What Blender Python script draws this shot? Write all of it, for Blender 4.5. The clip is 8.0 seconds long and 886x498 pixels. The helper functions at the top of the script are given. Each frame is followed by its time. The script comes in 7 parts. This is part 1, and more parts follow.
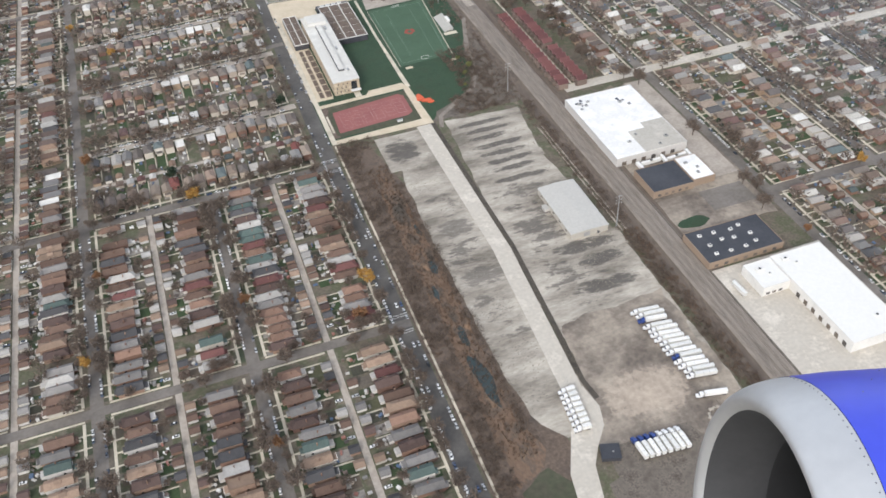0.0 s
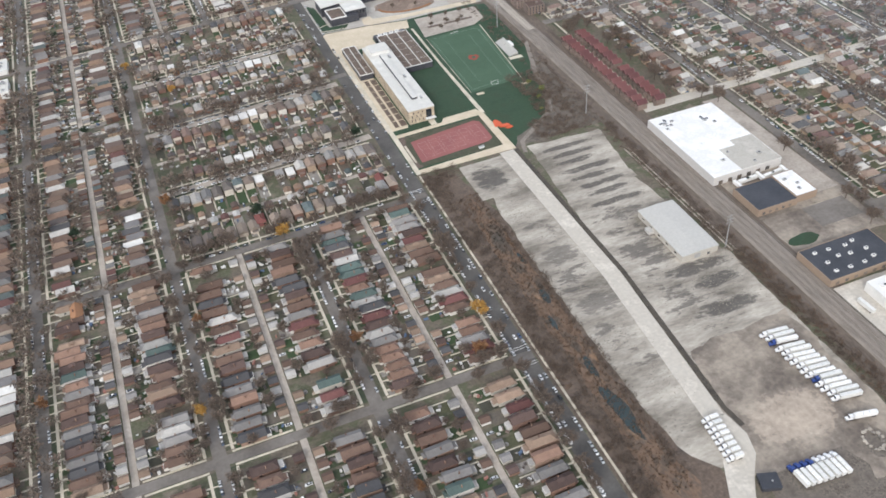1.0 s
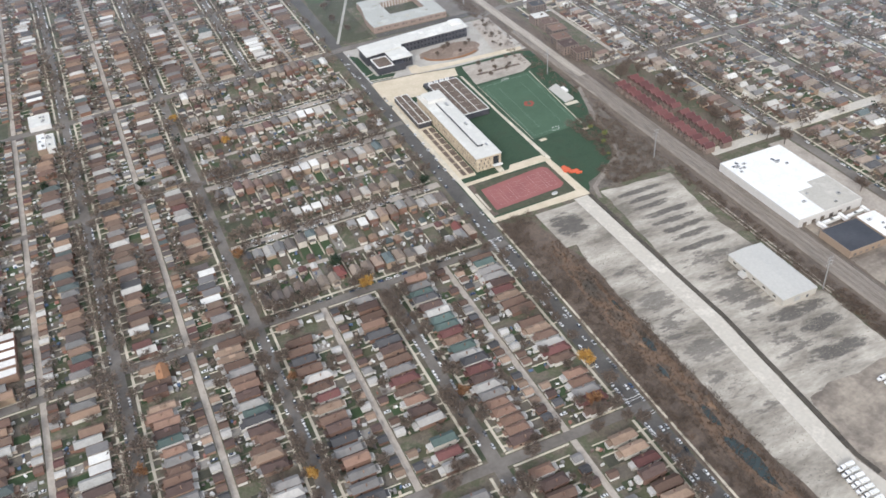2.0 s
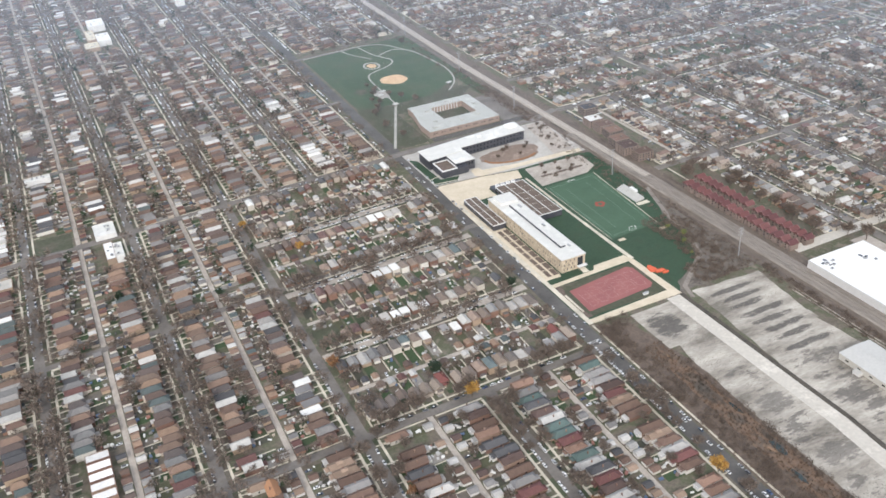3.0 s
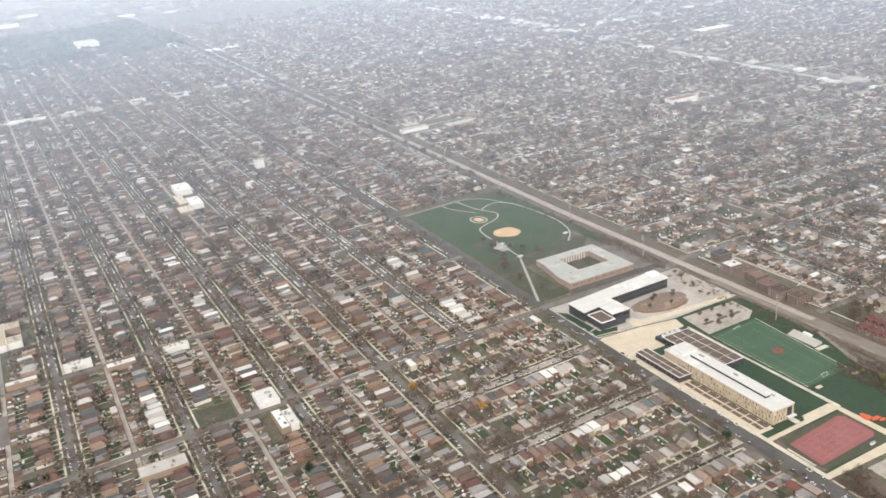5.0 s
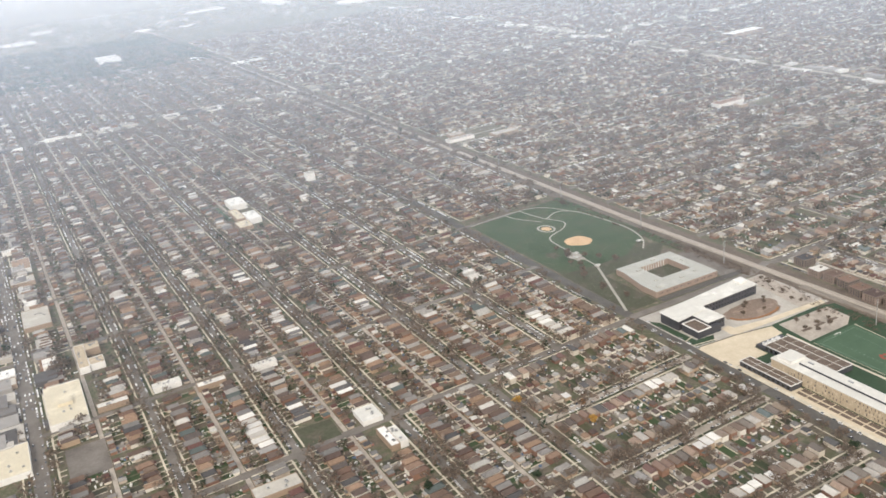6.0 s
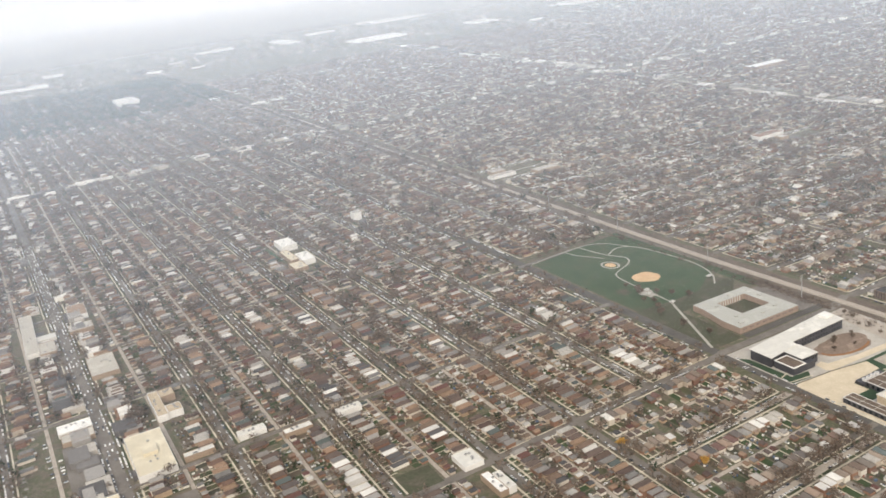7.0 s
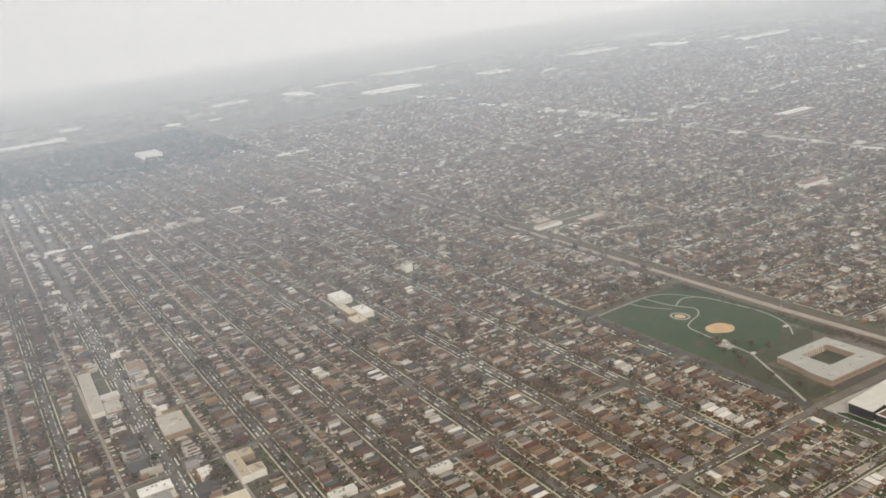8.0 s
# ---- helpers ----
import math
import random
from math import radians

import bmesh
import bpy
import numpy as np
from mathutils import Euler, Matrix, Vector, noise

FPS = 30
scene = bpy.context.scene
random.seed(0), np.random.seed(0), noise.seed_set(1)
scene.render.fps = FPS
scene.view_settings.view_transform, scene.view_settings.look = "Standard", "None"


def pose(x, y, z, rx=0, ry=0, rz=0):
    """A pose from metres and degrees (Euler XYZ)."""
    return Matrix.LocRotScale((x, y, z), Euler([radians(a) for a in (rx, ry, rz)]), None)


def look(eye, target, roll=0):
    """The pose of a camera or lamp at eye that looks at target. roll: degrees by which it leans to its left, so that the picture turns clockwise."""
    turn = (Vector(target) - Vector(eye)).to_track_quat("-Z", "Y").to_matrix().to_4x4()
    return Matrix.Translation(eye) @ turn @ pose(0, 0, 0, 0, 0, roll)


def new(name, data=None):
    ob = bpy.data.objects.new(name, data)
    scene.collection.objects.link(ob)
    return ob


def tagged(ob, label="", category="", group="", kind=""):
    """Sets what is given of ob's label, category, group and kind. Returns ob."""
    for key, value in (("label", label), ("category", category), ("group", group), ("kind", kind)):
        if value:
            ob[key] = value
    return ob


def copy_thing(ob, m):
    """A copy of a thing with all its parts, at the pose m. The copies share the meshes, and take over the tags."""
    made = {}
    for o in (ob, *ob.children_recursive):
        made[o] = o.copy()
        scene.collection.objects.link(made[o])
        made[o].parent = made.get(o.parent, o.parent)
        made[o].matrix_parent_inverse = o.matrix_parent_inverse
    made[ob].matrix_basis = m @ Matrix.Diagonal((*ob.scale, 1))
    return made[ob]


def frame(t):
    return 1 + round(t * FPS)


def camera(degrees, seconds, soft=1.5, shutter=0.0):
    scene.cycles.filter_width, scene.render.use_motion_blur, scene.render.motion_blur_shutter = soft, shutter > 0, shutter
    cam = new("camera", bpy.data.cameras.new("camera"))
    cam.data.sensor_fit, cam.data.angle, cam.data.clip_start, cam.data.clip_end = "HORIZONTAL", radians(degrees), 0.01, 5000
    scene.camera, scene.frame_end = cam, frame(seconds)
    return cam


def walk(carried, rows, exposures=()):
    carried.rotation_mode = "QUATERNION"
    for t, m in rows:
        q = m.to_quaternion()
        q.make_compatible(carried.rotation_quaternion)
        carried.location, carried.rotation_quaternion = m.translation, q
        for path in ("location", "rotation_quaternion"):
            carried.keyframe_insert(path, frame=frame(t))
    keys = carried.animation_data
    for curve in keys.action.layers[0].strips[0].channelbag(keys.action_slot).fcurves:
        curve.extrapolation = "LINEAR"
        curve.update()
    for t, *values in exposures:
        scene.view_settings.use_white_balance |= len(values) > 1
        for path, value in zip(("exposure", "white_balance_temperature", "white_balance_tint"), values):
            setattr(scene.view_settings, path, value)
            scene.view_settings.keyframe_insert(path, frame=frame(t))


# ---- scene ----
# The place is laid out in true metres and built at two fifths of that.
SCALE = 0.4

# ---- camera ----
cam = camera(53.2, 8.0, soft=1.66)
PATH = [
    (0.0, (-93.4, -409.4, 439.7), (17.7, -52.8, 107.3), -3.52),
    (0.5, (-132.4, -386.4, 436.5), (-15.6, -28.1, 107.8), -4.25),
    (1.0, (-171.5, -362.9, 434.1), (-48.7, -0.4, 112.4), -4.82),
    (1.2, (-187.2, -353.5, 433.3), (-59.6, 9.6, 114.1), -4.67),
    (2.3, (-273.4, -300.4, 431.4), (-120.6, 75.4, 139.1), -4.30),
    (2.5, (-289.1, -290.5, 431.5), (-131.3, 89.5, 147.5), -4.26),
    (3.0, (-328.4, -265.6, 432.2), (-157.5, 128.3, 176.1), -4.32),
    (3.5, (-367.7, -240.4, 433.7), (-185.2, 162.8, 201.1), -4.30),
    (4.0, (-407.1, -214.8, 436.0), (-216.5, 198.1, 228.2), -4.81),
    (4.5, (-446.6, -188.8, 439.1), (-248.9, 228.8, 248.0), -4.91),
    (4.7, (-462.4, -178.3, 440.5), (-263.3, 240.7, 253.9), -5.15),
    (5.8, (-549.3, -119.5, 450.7), (-349.2, 302.6, 272.6), -6.41),
    (6.0, (-565.1, -108.7, 453.0), (-365.2, 313.7, 275.2), -6.69),
    (6.5, (-604.8, -81.2, 459.2), (-403.5, 342.5, 286.2), -7.30),
    (7.0, (-644.4, -53.4, 466.3), (-438.1, 373.1, 306.6), -7.50),
    (7.5, (-684.1, -25.3, 474.1), (-472.7, 404.6, 330.8), -7.61),
    (8.0, (-723.9, 3.3, 482.6), (-510.8, 435.2, 348.4), -7.93),
]
walk(cam, [(t, look(Vector(eye) * SCALE, Vector(target) * SCALE, roll)) for t, eye, target, roll in PATH],
     exposures=[(0.0, 0.48, 5720, 10), (1.0, 0.49, 5660, 10), (2.5, 0.63, 5630, 10), (3.5, 0.70, 5720, 10), (4.5, 0.67, 6010, 10), (6.0, 0.57, 6270, 10), (6.5, 0.48, 6350, 10), (7.0, 0.47, 6450, 10), (7.5, 0.13, 6680, 9), (8.0, 0.04, 6800, 9)])

# ---- light: a bright overcast sky and a weak, wide sun ----
SUN_EL, SUN_AZ = 32.0, 215.0      # degrees; azimuth clockwise from +y
world = bpy.data.worlds.new("overcast")
scene.world = world
world.use_nodes = True
wn, wl = world.node_tree.nodes, world.node_tree.links
wn.clear()
sky = wn.new("ShaderNodeTexSky")
sky.sky_type = "NISHITA"
sky.sun_disc = False
sky.sun_elevation, sky.sun_rotation = radians(SUN_EL), radians(SUN_AZ)
sky.air_density, sky.dust_density, sky.ozone_density = 1.0, 6.0, 1.0
bg_sky = wn.new("ShaderNodeBackground")
bg_sky.inputs["Strength"].default_value = 0.03
cloud = wn.new("ShaderNodeBackground")
cloud.inputs["Color"].default_value = (0.945, 0.95, 0.985, 1)
cloud.inputs["Strength"].default_value = 0.62
both = wn.new("ShaderNodeAddShader")
wout = wn.new("ShaderNodeOutputWorld")
wl.new(sky.outputs["Color"], bg_sky.inputs["Color"])
wl.new(bg_sky.outputs[0], both.inputs[0])
wl.new(cloud.outputs[0], both.inputs[1])
wl.new(both.outputs[0], wout.inputs["Surface"])
sun = new("sun", bpy.data.lights.new("sun", "SUN"))
sun.data.energy, sun.data.angle, sun.data.color = 1.5, radians(14), (1.0, 0.94, 0.86)
_a, _e = radians(SUN_AZ), radians(SUN_EL)
sun.matrix_world = look((0, 0, 900), (-math.sin(_a) * math.cos(_e), -math.cos(_a) * math.cos(_e), 900 - math.sin(_e)))


# ---- materials ----
def surf(name, palette, pick="noise", big=0.06, small=0.8, vary=0.25, rough=0.85, metal=0.0, bump=0.0, spec=0.3, stretch=(1, 1, 1), mute=0.02, low=0.34, span=0.32, over=None, cover=0.5, gain=3.6, lift=-0.72, grain=0.16):
    """palette: colours chosen by object, by island, or blended by noise. big, small: noise scales per metre."""
    m = bpy.data.materials.new(name)
    m.use_nodes = True
    n, l = m.node_tree.nodes, m.node_tree.links
    # colours are muted a little; a warm cast is put in to balance the bluish haze
    warm_cast = (1.025, 0.995, 0.93) if mute else (1, 1, 1)
    palette = [tuple((v + mute * (0.3 * c[0] + 0.6 * c[1] + 0.1 * c[2] - v)) * k for v, k in zip(c, warm_cast)) for c in palette]
    b = n["Principled BSDF"]
    b.inputs["Roughness"].default_value = rough
    b.inputs["Metallic"].default_value = metal
    b.inputs["Specular IOR Level"].default_value = spec
    geo = n.new("ShaderNodeNewGeometry")
    mapping = n.new("ShaderNodeMapping")
    mapping.inputs["Scale"].default_value = stretch
    l.new(geo.outputs["Position"], mapping.inputs["Vector"])
    n1 = n.new("ShaderNodeTexNoise")
    n1.inputs["Scale"].default_value, n1.inputs["Detail"].default_value = big / SCALE, 6
    n1.inputs["Roughness"].default_value = 0.65
    n2 = n.new("ShaderNodeTexNoise")
    n2.inputs["Scale"].default_value, n2.inputs["Detail"].default_value = small / SCALE, 3
    l.new(mapping.outputs[0], n1.inputs["Vector"])
    l.new(mapping.outputs[0], n2.inputs["Vector"])
    ramp = n.new("ShaderNodeValToRGB")
    el = ramp.color_ramp.elements
    k = len(palette)
    while len(el) < k:
        el.new(0.5)
    if pick == "noise":
        for i, c in enumerate(palette):
            el[i].position = low + span * i / max(1, k - 1)
            el[i].color = (*c, 1)
        l.new(n1.outputs["Fac"], ramp.inputs["Fac"])
    else:
        ramp.color_ramp.interpolation = "CONSTANT"
        for i, c in enumerate(palette):
            el[i].position = i / k
            el[i].color = (*c, 1)
        if pick == "object":
            info = n.new("ShaderNodeObjectInfo")
            l.new(info.outputs["Random"], ramp.inputs["Fac"])
        else:
            l.new(geo.outputs["Random Per Island"], ramp.inputs["Fac"])
    colour_out = ramp.outputs["Color"]
    if over:
        # a second growth over the first, thinning out raggedly towards the edges of its plot
        def calc(op, a, b=0.5):
            q = n.new("ShaderNodeMath")
            q.operation = op
            for slot, v in ((0, a), (1, b)):
                if isinstance(v, (int, float)):
                    q.inputs[slot].default_value = v
                else:
                    l.new(v, q.inputs[slot])
            return q.outputs[0]
        tc, sp = n.new("ShaderNodeTexCoord"), n.new("ShaderNodeSeparateXYZ")
        l.new(tc.outputs["Generated"], sp.inputs[0])
        ex, ey = (calc("POWER", calc("ABSOLUTE", calc("MULTIPLY_ADD", sp.outputs[k], 2.0)), p) for k, p in ((0, 2.6), (1, 1.5)))
        for q in n:
            if q.type == "MATH" and q.operation == "MULTIPLY_ADD":
                q.inputs[2].default_value = -1.0
        depth = calc("MULTIPLY", calc("SUBTRACT", 1.0, ex), calc("SUBTRACT", 1.0, ey))
        n3 = n.new("ShaderNodeTexNoise")
        n3.inputs["Scale"].default_value, n3.inputs["Detail"].default_value, n3.inputs["Roughness"].default_value = grain / SCALE, 9, 0.72
        l.new(mapping.outputs[0], n3.inputs["Vector"])
        edge = n.new("ShaderNodeMapRange")
        edge.interpolation_type = "SMOOTHSTEP"
        edge.inputs["From Min"].default_value, edge.inputs["From Max"].default_value = 0.42, 0.78
        edge.inputs["To Max"].default_value = cover
        l.new(calc("MULTIPLY", depth, calc("ADD", calc("MULTIPLY", n3.outputs["Fac"], gain), lift)), edge.inputs["Value"])
        top = n.new("ShaderNodeMix")
        top.data_type = "RGBA"
        l.new(edge.outputs[0], top.inputs["Factor"])
        l.new(ramp.outputs["Color"], top.inputs[6])
        top.inputs[7].default_value = (*over, 1)
        colour_out = top.outputs[2]
    # brightness varies at both scales
    add = n.new("ShaderNodeMath")
    add.operation = "ADD"
    l.new(n1.outputs["Fac"], add.inputs[0])
    l.new(n2.outputs["Fac"], add.inputs[1])
    rng = n.new("ShaderNodeMapRange")
    rng.inputs["From Min"].default_value, rng.inputs["From Max"].default_value = 0.6, 1.4
    rng.inputs["To Min"].default_value, rng.inputs["To Max"].default_value = 1 - vary, 1 + vary
    l.new(add.outputs[0], rng.inputs["Value"])
    mul = n.new("ShaderNodeVectorMath")
    mul.operation = "SCALE"
    l.new(colour_out, mul.inputs[0])
    l.new(rng.outputs[0], mul.inputs["Scale"])
    l.new(mul.outputs[0], b.inputs["Base Color"])
    if bump:
        bp = n.new("ShaderNodeBump")
        bp.inputs["Strength"].default_value = bump
        bp.inputs["Distance"].default_value = 0.3 * SCALE
        l.new(n2.outputs["Fac"], bp.inputs["Height"])
        l.new(bp.outputs[0], b.inputs["Normal"])
    return m


def glass_mat(name, colour, rough=0.08):
    m = bpy.data.materials.new(name)
    m.use_nodes = True
    b = m.node_tree.nodes["Principled BSDF"]
    b.inputs["Base Color"].default_value = (*colour, 1)
    b.inputs["Roughness"].default_value = rough
    b.inputs["Specular IOR Level"].default_value = 0.6
    return m


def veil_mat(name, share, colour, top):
    """A sheet that imitates thin haze: mostly clear, the rest scatters daylight both ways; thins out towards the ground
    and its top.
    """
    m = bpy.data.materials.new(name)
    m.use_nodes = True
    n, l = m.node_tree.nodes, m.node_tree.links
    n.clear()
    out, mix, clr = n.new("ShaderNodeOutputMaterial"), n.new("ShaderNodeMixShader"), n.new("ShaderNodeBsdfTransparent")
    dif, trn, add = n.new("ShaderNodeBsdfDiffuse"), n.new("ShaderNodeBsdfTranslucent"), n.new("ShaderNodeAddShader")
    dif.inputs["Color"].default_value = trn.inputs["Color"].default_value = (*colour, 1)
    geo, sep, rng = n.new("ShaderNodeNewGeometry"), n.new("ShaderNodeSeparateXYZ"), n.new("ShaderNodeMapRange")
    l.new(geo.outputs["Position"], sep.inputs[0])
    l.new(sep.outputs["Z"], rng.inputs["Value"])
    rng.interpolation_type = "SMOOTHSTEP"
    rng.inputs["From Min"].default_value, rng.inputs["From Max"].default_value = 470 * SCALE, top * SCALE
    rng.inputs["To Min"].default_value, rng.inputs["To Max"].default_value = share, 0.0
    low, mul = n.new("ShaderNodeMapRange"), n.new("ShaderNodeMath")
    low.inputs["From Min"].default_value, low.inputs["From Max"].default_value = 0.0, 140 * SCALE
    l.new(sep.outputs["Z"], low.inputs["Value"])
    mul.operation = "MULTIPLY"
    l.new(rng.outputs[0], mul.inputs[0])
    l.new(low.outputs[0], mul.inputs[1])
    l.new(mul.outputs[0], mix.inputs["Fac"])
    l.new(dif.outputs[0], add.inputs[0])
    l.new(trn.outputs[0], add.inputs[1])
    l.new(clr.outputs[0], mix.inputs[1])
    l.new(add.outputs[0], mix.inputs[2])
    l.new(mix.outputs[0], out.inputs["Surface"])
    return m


M = {}
M["soil"] = surf("soil", [(0.115, 0.098, 0.072), (0.15, 0.125, 0.095), (0.085, 0.092, 0.052), (0.17, 0.142, 0.11)], big=0.05, small=0.5, vary=0.35, bump=0.4)
M["asphalt"] = surf("asphalt", [(0.14, 0.124, 0.11), (0.175, 0.156, 0.138), (0.205, 0.185, 0.166)], big=0.03, small=0.4, vary=0.2)
M["asphalt_dark"] = surf("asphalt_dark", [(0.085, 0.079, 0.073), (0.115, 0.107, 0.098)], big=0.03, small=0.4, vary=0.2)
M["concrete"] = surf("concrete", [(0.45, 0.405, 0.32), (0.60, 0.545, 0.435)], big=0.05, small=0.6, vary=0.18)
M["alley"] = surf("alley_concrete", [(0.33, 0.29, 0.245), (0.41, 0.362, 0.31), (0.27, 0.237, 0.205)], big=0.04, small=0.4, vary=0.2)
M["yard"] = surf("yard", [(0.046, 0.07, 0.03), (0.08, 0.08, 0.045), (0.11, 0.088, 0.066), (0.05, 0.07, 0.033), (0.13, 0.112, 0.09), (0.06, 0.058, 0.042), (0.055, 0.066, 0.036), (0.24, 0.22, 0.195)],
                 pick="island", big=0.1, small=0.7, vary=0.3)
ROOFS = [("brown", (0.125, 0.082, 0.062)), ("tan", (0.235, 0.168, 0.122)), ("grey", (0.19, 0.18, 0.172)), ("charcoal", (0.07, 0.068, 0.07)),
         ("dark red", (0.12, 0.055, 0.05)), ("pale grey", (0.34, 0.325, 0.305)), ("red-brown", (0.19, 0.12, 0.088)), ("grey-green", (0.085, 0.115, 0.105)),
         ("dark brown", (0.085, 0.058, 0.05)), ("white", (0.66, 0.64, 0.61))]
for _n, _c in ROOFS:
    M["roof " + _n] = surf("shingles_" + _n.replace(" ", "_").replace("-", "_"), [tuple(v * f for v in _c) for f in (0.85, 1.1, 1.3, 1.0)], pick="object", big=0.3, small=2.5, vary=0.25)
M["roof orange"] = surf("orange_shingles", [(0.36, 0.19, 0.10), (0.32, 0.17, 0.09)], big=0.3, small=2.5, vary=0.2)
M["roof red"] = surf("red_shingles", [(0.185, 0.07, 0.06), (0.165, 0.065, 0.057)], big=0.3, small=2.5, vary=0.2)
M["roofs"] = surf("mixed_shingles", [(0.14, 0.122, 0.11), (0.17, 0.148, 0.13), (0.19, 0.15, 0.122), (0.29, 0.235, 0.19), (0.25, 0.24, 0.228), (0.115, 0.095, 0.085), (0.15, 0.095, 0.085), (0.21, 0.17, 0.14), (0.10, 0.098, 0.10), (0.28, 0.21, 0.165),
                                     (0.36, 0.34, 0.315), (0.15, 0.115, 0.095), (0.125, 0.15, 0.15), (0.28, 0.268, 0.26), (0.20, 0.14, 0.115), (0.155, 0.13, 0.115), (0.32, 0.298, 0.275), (0.21, 0.165, 0.13), (0.135, 0.12, 0.115), (0.24, 0.195, 0.155),
                                     (0.46, 0.44, 0.405), (0.18, 0.175, 0.17), (0.37, 0.345, 0.31), (0.60, 0.585, 0.55)], pick="island", big=0.3, small=2.5, vary=0.25)
M["west_roofs"] = surf("brown_shingles", [(0.10, 0.075, 0.065), (0.125, 0.085, 0.066), (0.25, 0.17, 0.12), (0.17, 0.16, 0.153), (0.085, 0.06, 0.052), (0.115, 0.06, 0.053), (0.15, 0.105, 0.08), (0.07, 0.068, 0.07),
                                     (0.20, 0.135, 0.10), (0.105, 0.075, 0.062), (0.085, 0.10, 0.097), (0.19, 0.178, 0.17), (0.14, 0.09, 0.07), (0.26, 0.245, 0.23), (0.11, 0.085, 0.075), (0.15, 0.11, 0.085),
                                     (0.095, 0.08, 0.075), (0.22, 0.15, 0.105), (0.12, 0.09, 0.078), (0.46, 0.44, 0.41), (0.34, 0.33, 0.31), (0.155, 0.15, 0.145)], pick="island", big=0.3, small=2.5, vary=0.28)
M["flat_roofs"] = surf("flat_roofing", [(0.55, 0.53, 0.50), (0.30, 0.285, 0.27), (0.68, 0.66, 0.62), (0.18, 0.17, 0.165), (0.10, 0.095, 0.095), (0.42, 0.39, 0.35)],
                       pick="island", big=0.15, small=1.5, vary=0.2)
M["walls"] = surf("mixed_walls", [(0.24, 0.14, 0.10), (0.36, 0.27, 0.19), (0.18, 0.105, 0.08), (0.64, 0.61, 0.55), (0.42, 0.36, 0.30), (0.55, 0.50, 0.43)], pick="island", big=0.3, small=2, vary=0.2)
M["brick"] = surf("brown_brick", [(0.22, 0.135, 0.10), (0.28, 0.19, 0.14), (0.18, 0.11, 0.085)], pick="object", big=0.4, small=4, vary=0.25)
M["siding"] = surf("pale_siding", [(0.62, 0.60, 0.56), (0.46, 0.43, 0.38), (0.54, 0.52, 0.50)], pick="object", big=0.4, small=3, vary=0.12)
M["bark"] = surf("bark", [(0.11, 0.088, 0.072), (0.15, 0.12, 0.10)], big=0.3, small=3, vary=0.3)
M["twigs"] = surf("bare_twigs", [(0.16, 0.124, 0.098), (0.12, 0.097, 0.08), (0.19, 0.148, 0.115), (0.155, 0.112, 0.085), (0.105, 0.086, 0.072)], pick="island", big=0.08, small=1.5, vary=0.3)
M["leaf_gold"] = surf("golden_leaves", [(0.42, 0.24, 0.05), (0.33, 0.18, 0.045), (0.5, 0.31, 0.08)], pick="island", big=0.2, small=1.5, vary=0.2)
M["leaf_rust"] = surf("rust_leaves", [(0.26, 0.13, 0.06), (0.2, 0.1, 0.05), (0.3, 0.17, 0.08)], pick="island", big=0.2, small=1.5, vary=0.2)
M["leaf_green"] = surf("evergreen_needles", [(0.03, 0.05, 0.028), (0.045, 0.065, 0.035), (0.025, 0.04, 0.025)], pick="island", big=0.2, small=1.5, vary=0.3)
M["leaf_pale"] = surf("yellow_green_leaves", [(0.16, 0.19, 0.06), (0.22, 0.2, 0.07), (0.12, 0.16, 0.06)], pick="island", big=0.2, small=1.5, vary=0.3)
GRAVEL = dict(palette=[(0.19, 0.168, 0.138), (0.26, 0.232, 0.193), (0.32, 0.288, 0.242), (0.37, 0.335, 0.284), (0.42, 0.383, 0.326)], big=0.03, small=0.45, vary=0.26, stretch=(0.5, 1.3, 1), low=0.36, span=0.25)
M["gravel"] = surf("pale_gravel", over=(0.115, 0.10, 0.083), cover=0.78, gain=6.5, lift=-2.75, grain=0.055, **GRAVEL)
M["weedy gravel"] = surf("weed_grown_gravel", over=(0.105, 0.092, 0.076), cover=0.92, **GRAVEL)
M["stained gravel"] = surf("weed_stained_gravel", over=(0.12, 0.105, 0.087), cover=0.7, **GRAVEL)
DIRTY = dict(palette=[(0.16, 0.133, 0.11), (0.215, 0.182, 0.15), (0.28, 0.24, 0.195), (0.32, 0.275, 0.222)], big=0.03, small=0.3, vary=0.3, low=0.37, span=0.26)
M["gravel_dark"] = surf("dirty_gravel", **DIRTY)
M["sandy gravel"] = surf("sandy_gravel", over=(0.40, 0.325, 0.245), cover=0.85, **DIRTY)
M["sand"] = surf("trodden_sand", [(0.36, 0.285, 0.21), (0.29, 0.23, 0.17), (0.41, 0.33, 0.245)], big=0.05, small=0.4, vary=0.25)
M["haul"] = surf("haul_road_concrete", [(0.54, 0.50, 0.435), (0.48, 0.44, 0.38), (0.57, 0.53, 0.465)], big=0.05, small=0.4, vary=0.15)
M["weeds"] = surf("dry_weeds", [(0.115, 0.097, 0.08), (0.16, 0.137, 0.114), (0.09, 0.077, 0.064)], big=0.1, small=0.8, vary=0.4, bump=0.5)
M["weed_dark"] = surf("dark_weeds", [(0.17, 0.15, 0.125), (0.23, 0.204, 0.17), (0.20, 0.177, 0.147), (0.15, 0.132, 0.11), (0.27, 0.24, 0.20)], pick="island", big=0.1, small=0.8, vary=0.3)
M["parkway"] = surf("parkway_grass", [(0.07, 0.082, 0.045), (0.11, 0.095, 0.07), (0.085, 0.085, 0.055), (0.13, 0.112, 0.088), (0.06, 0.07, 0.042)], pick="island", big=0.1, small=0.7, vary=0.35)
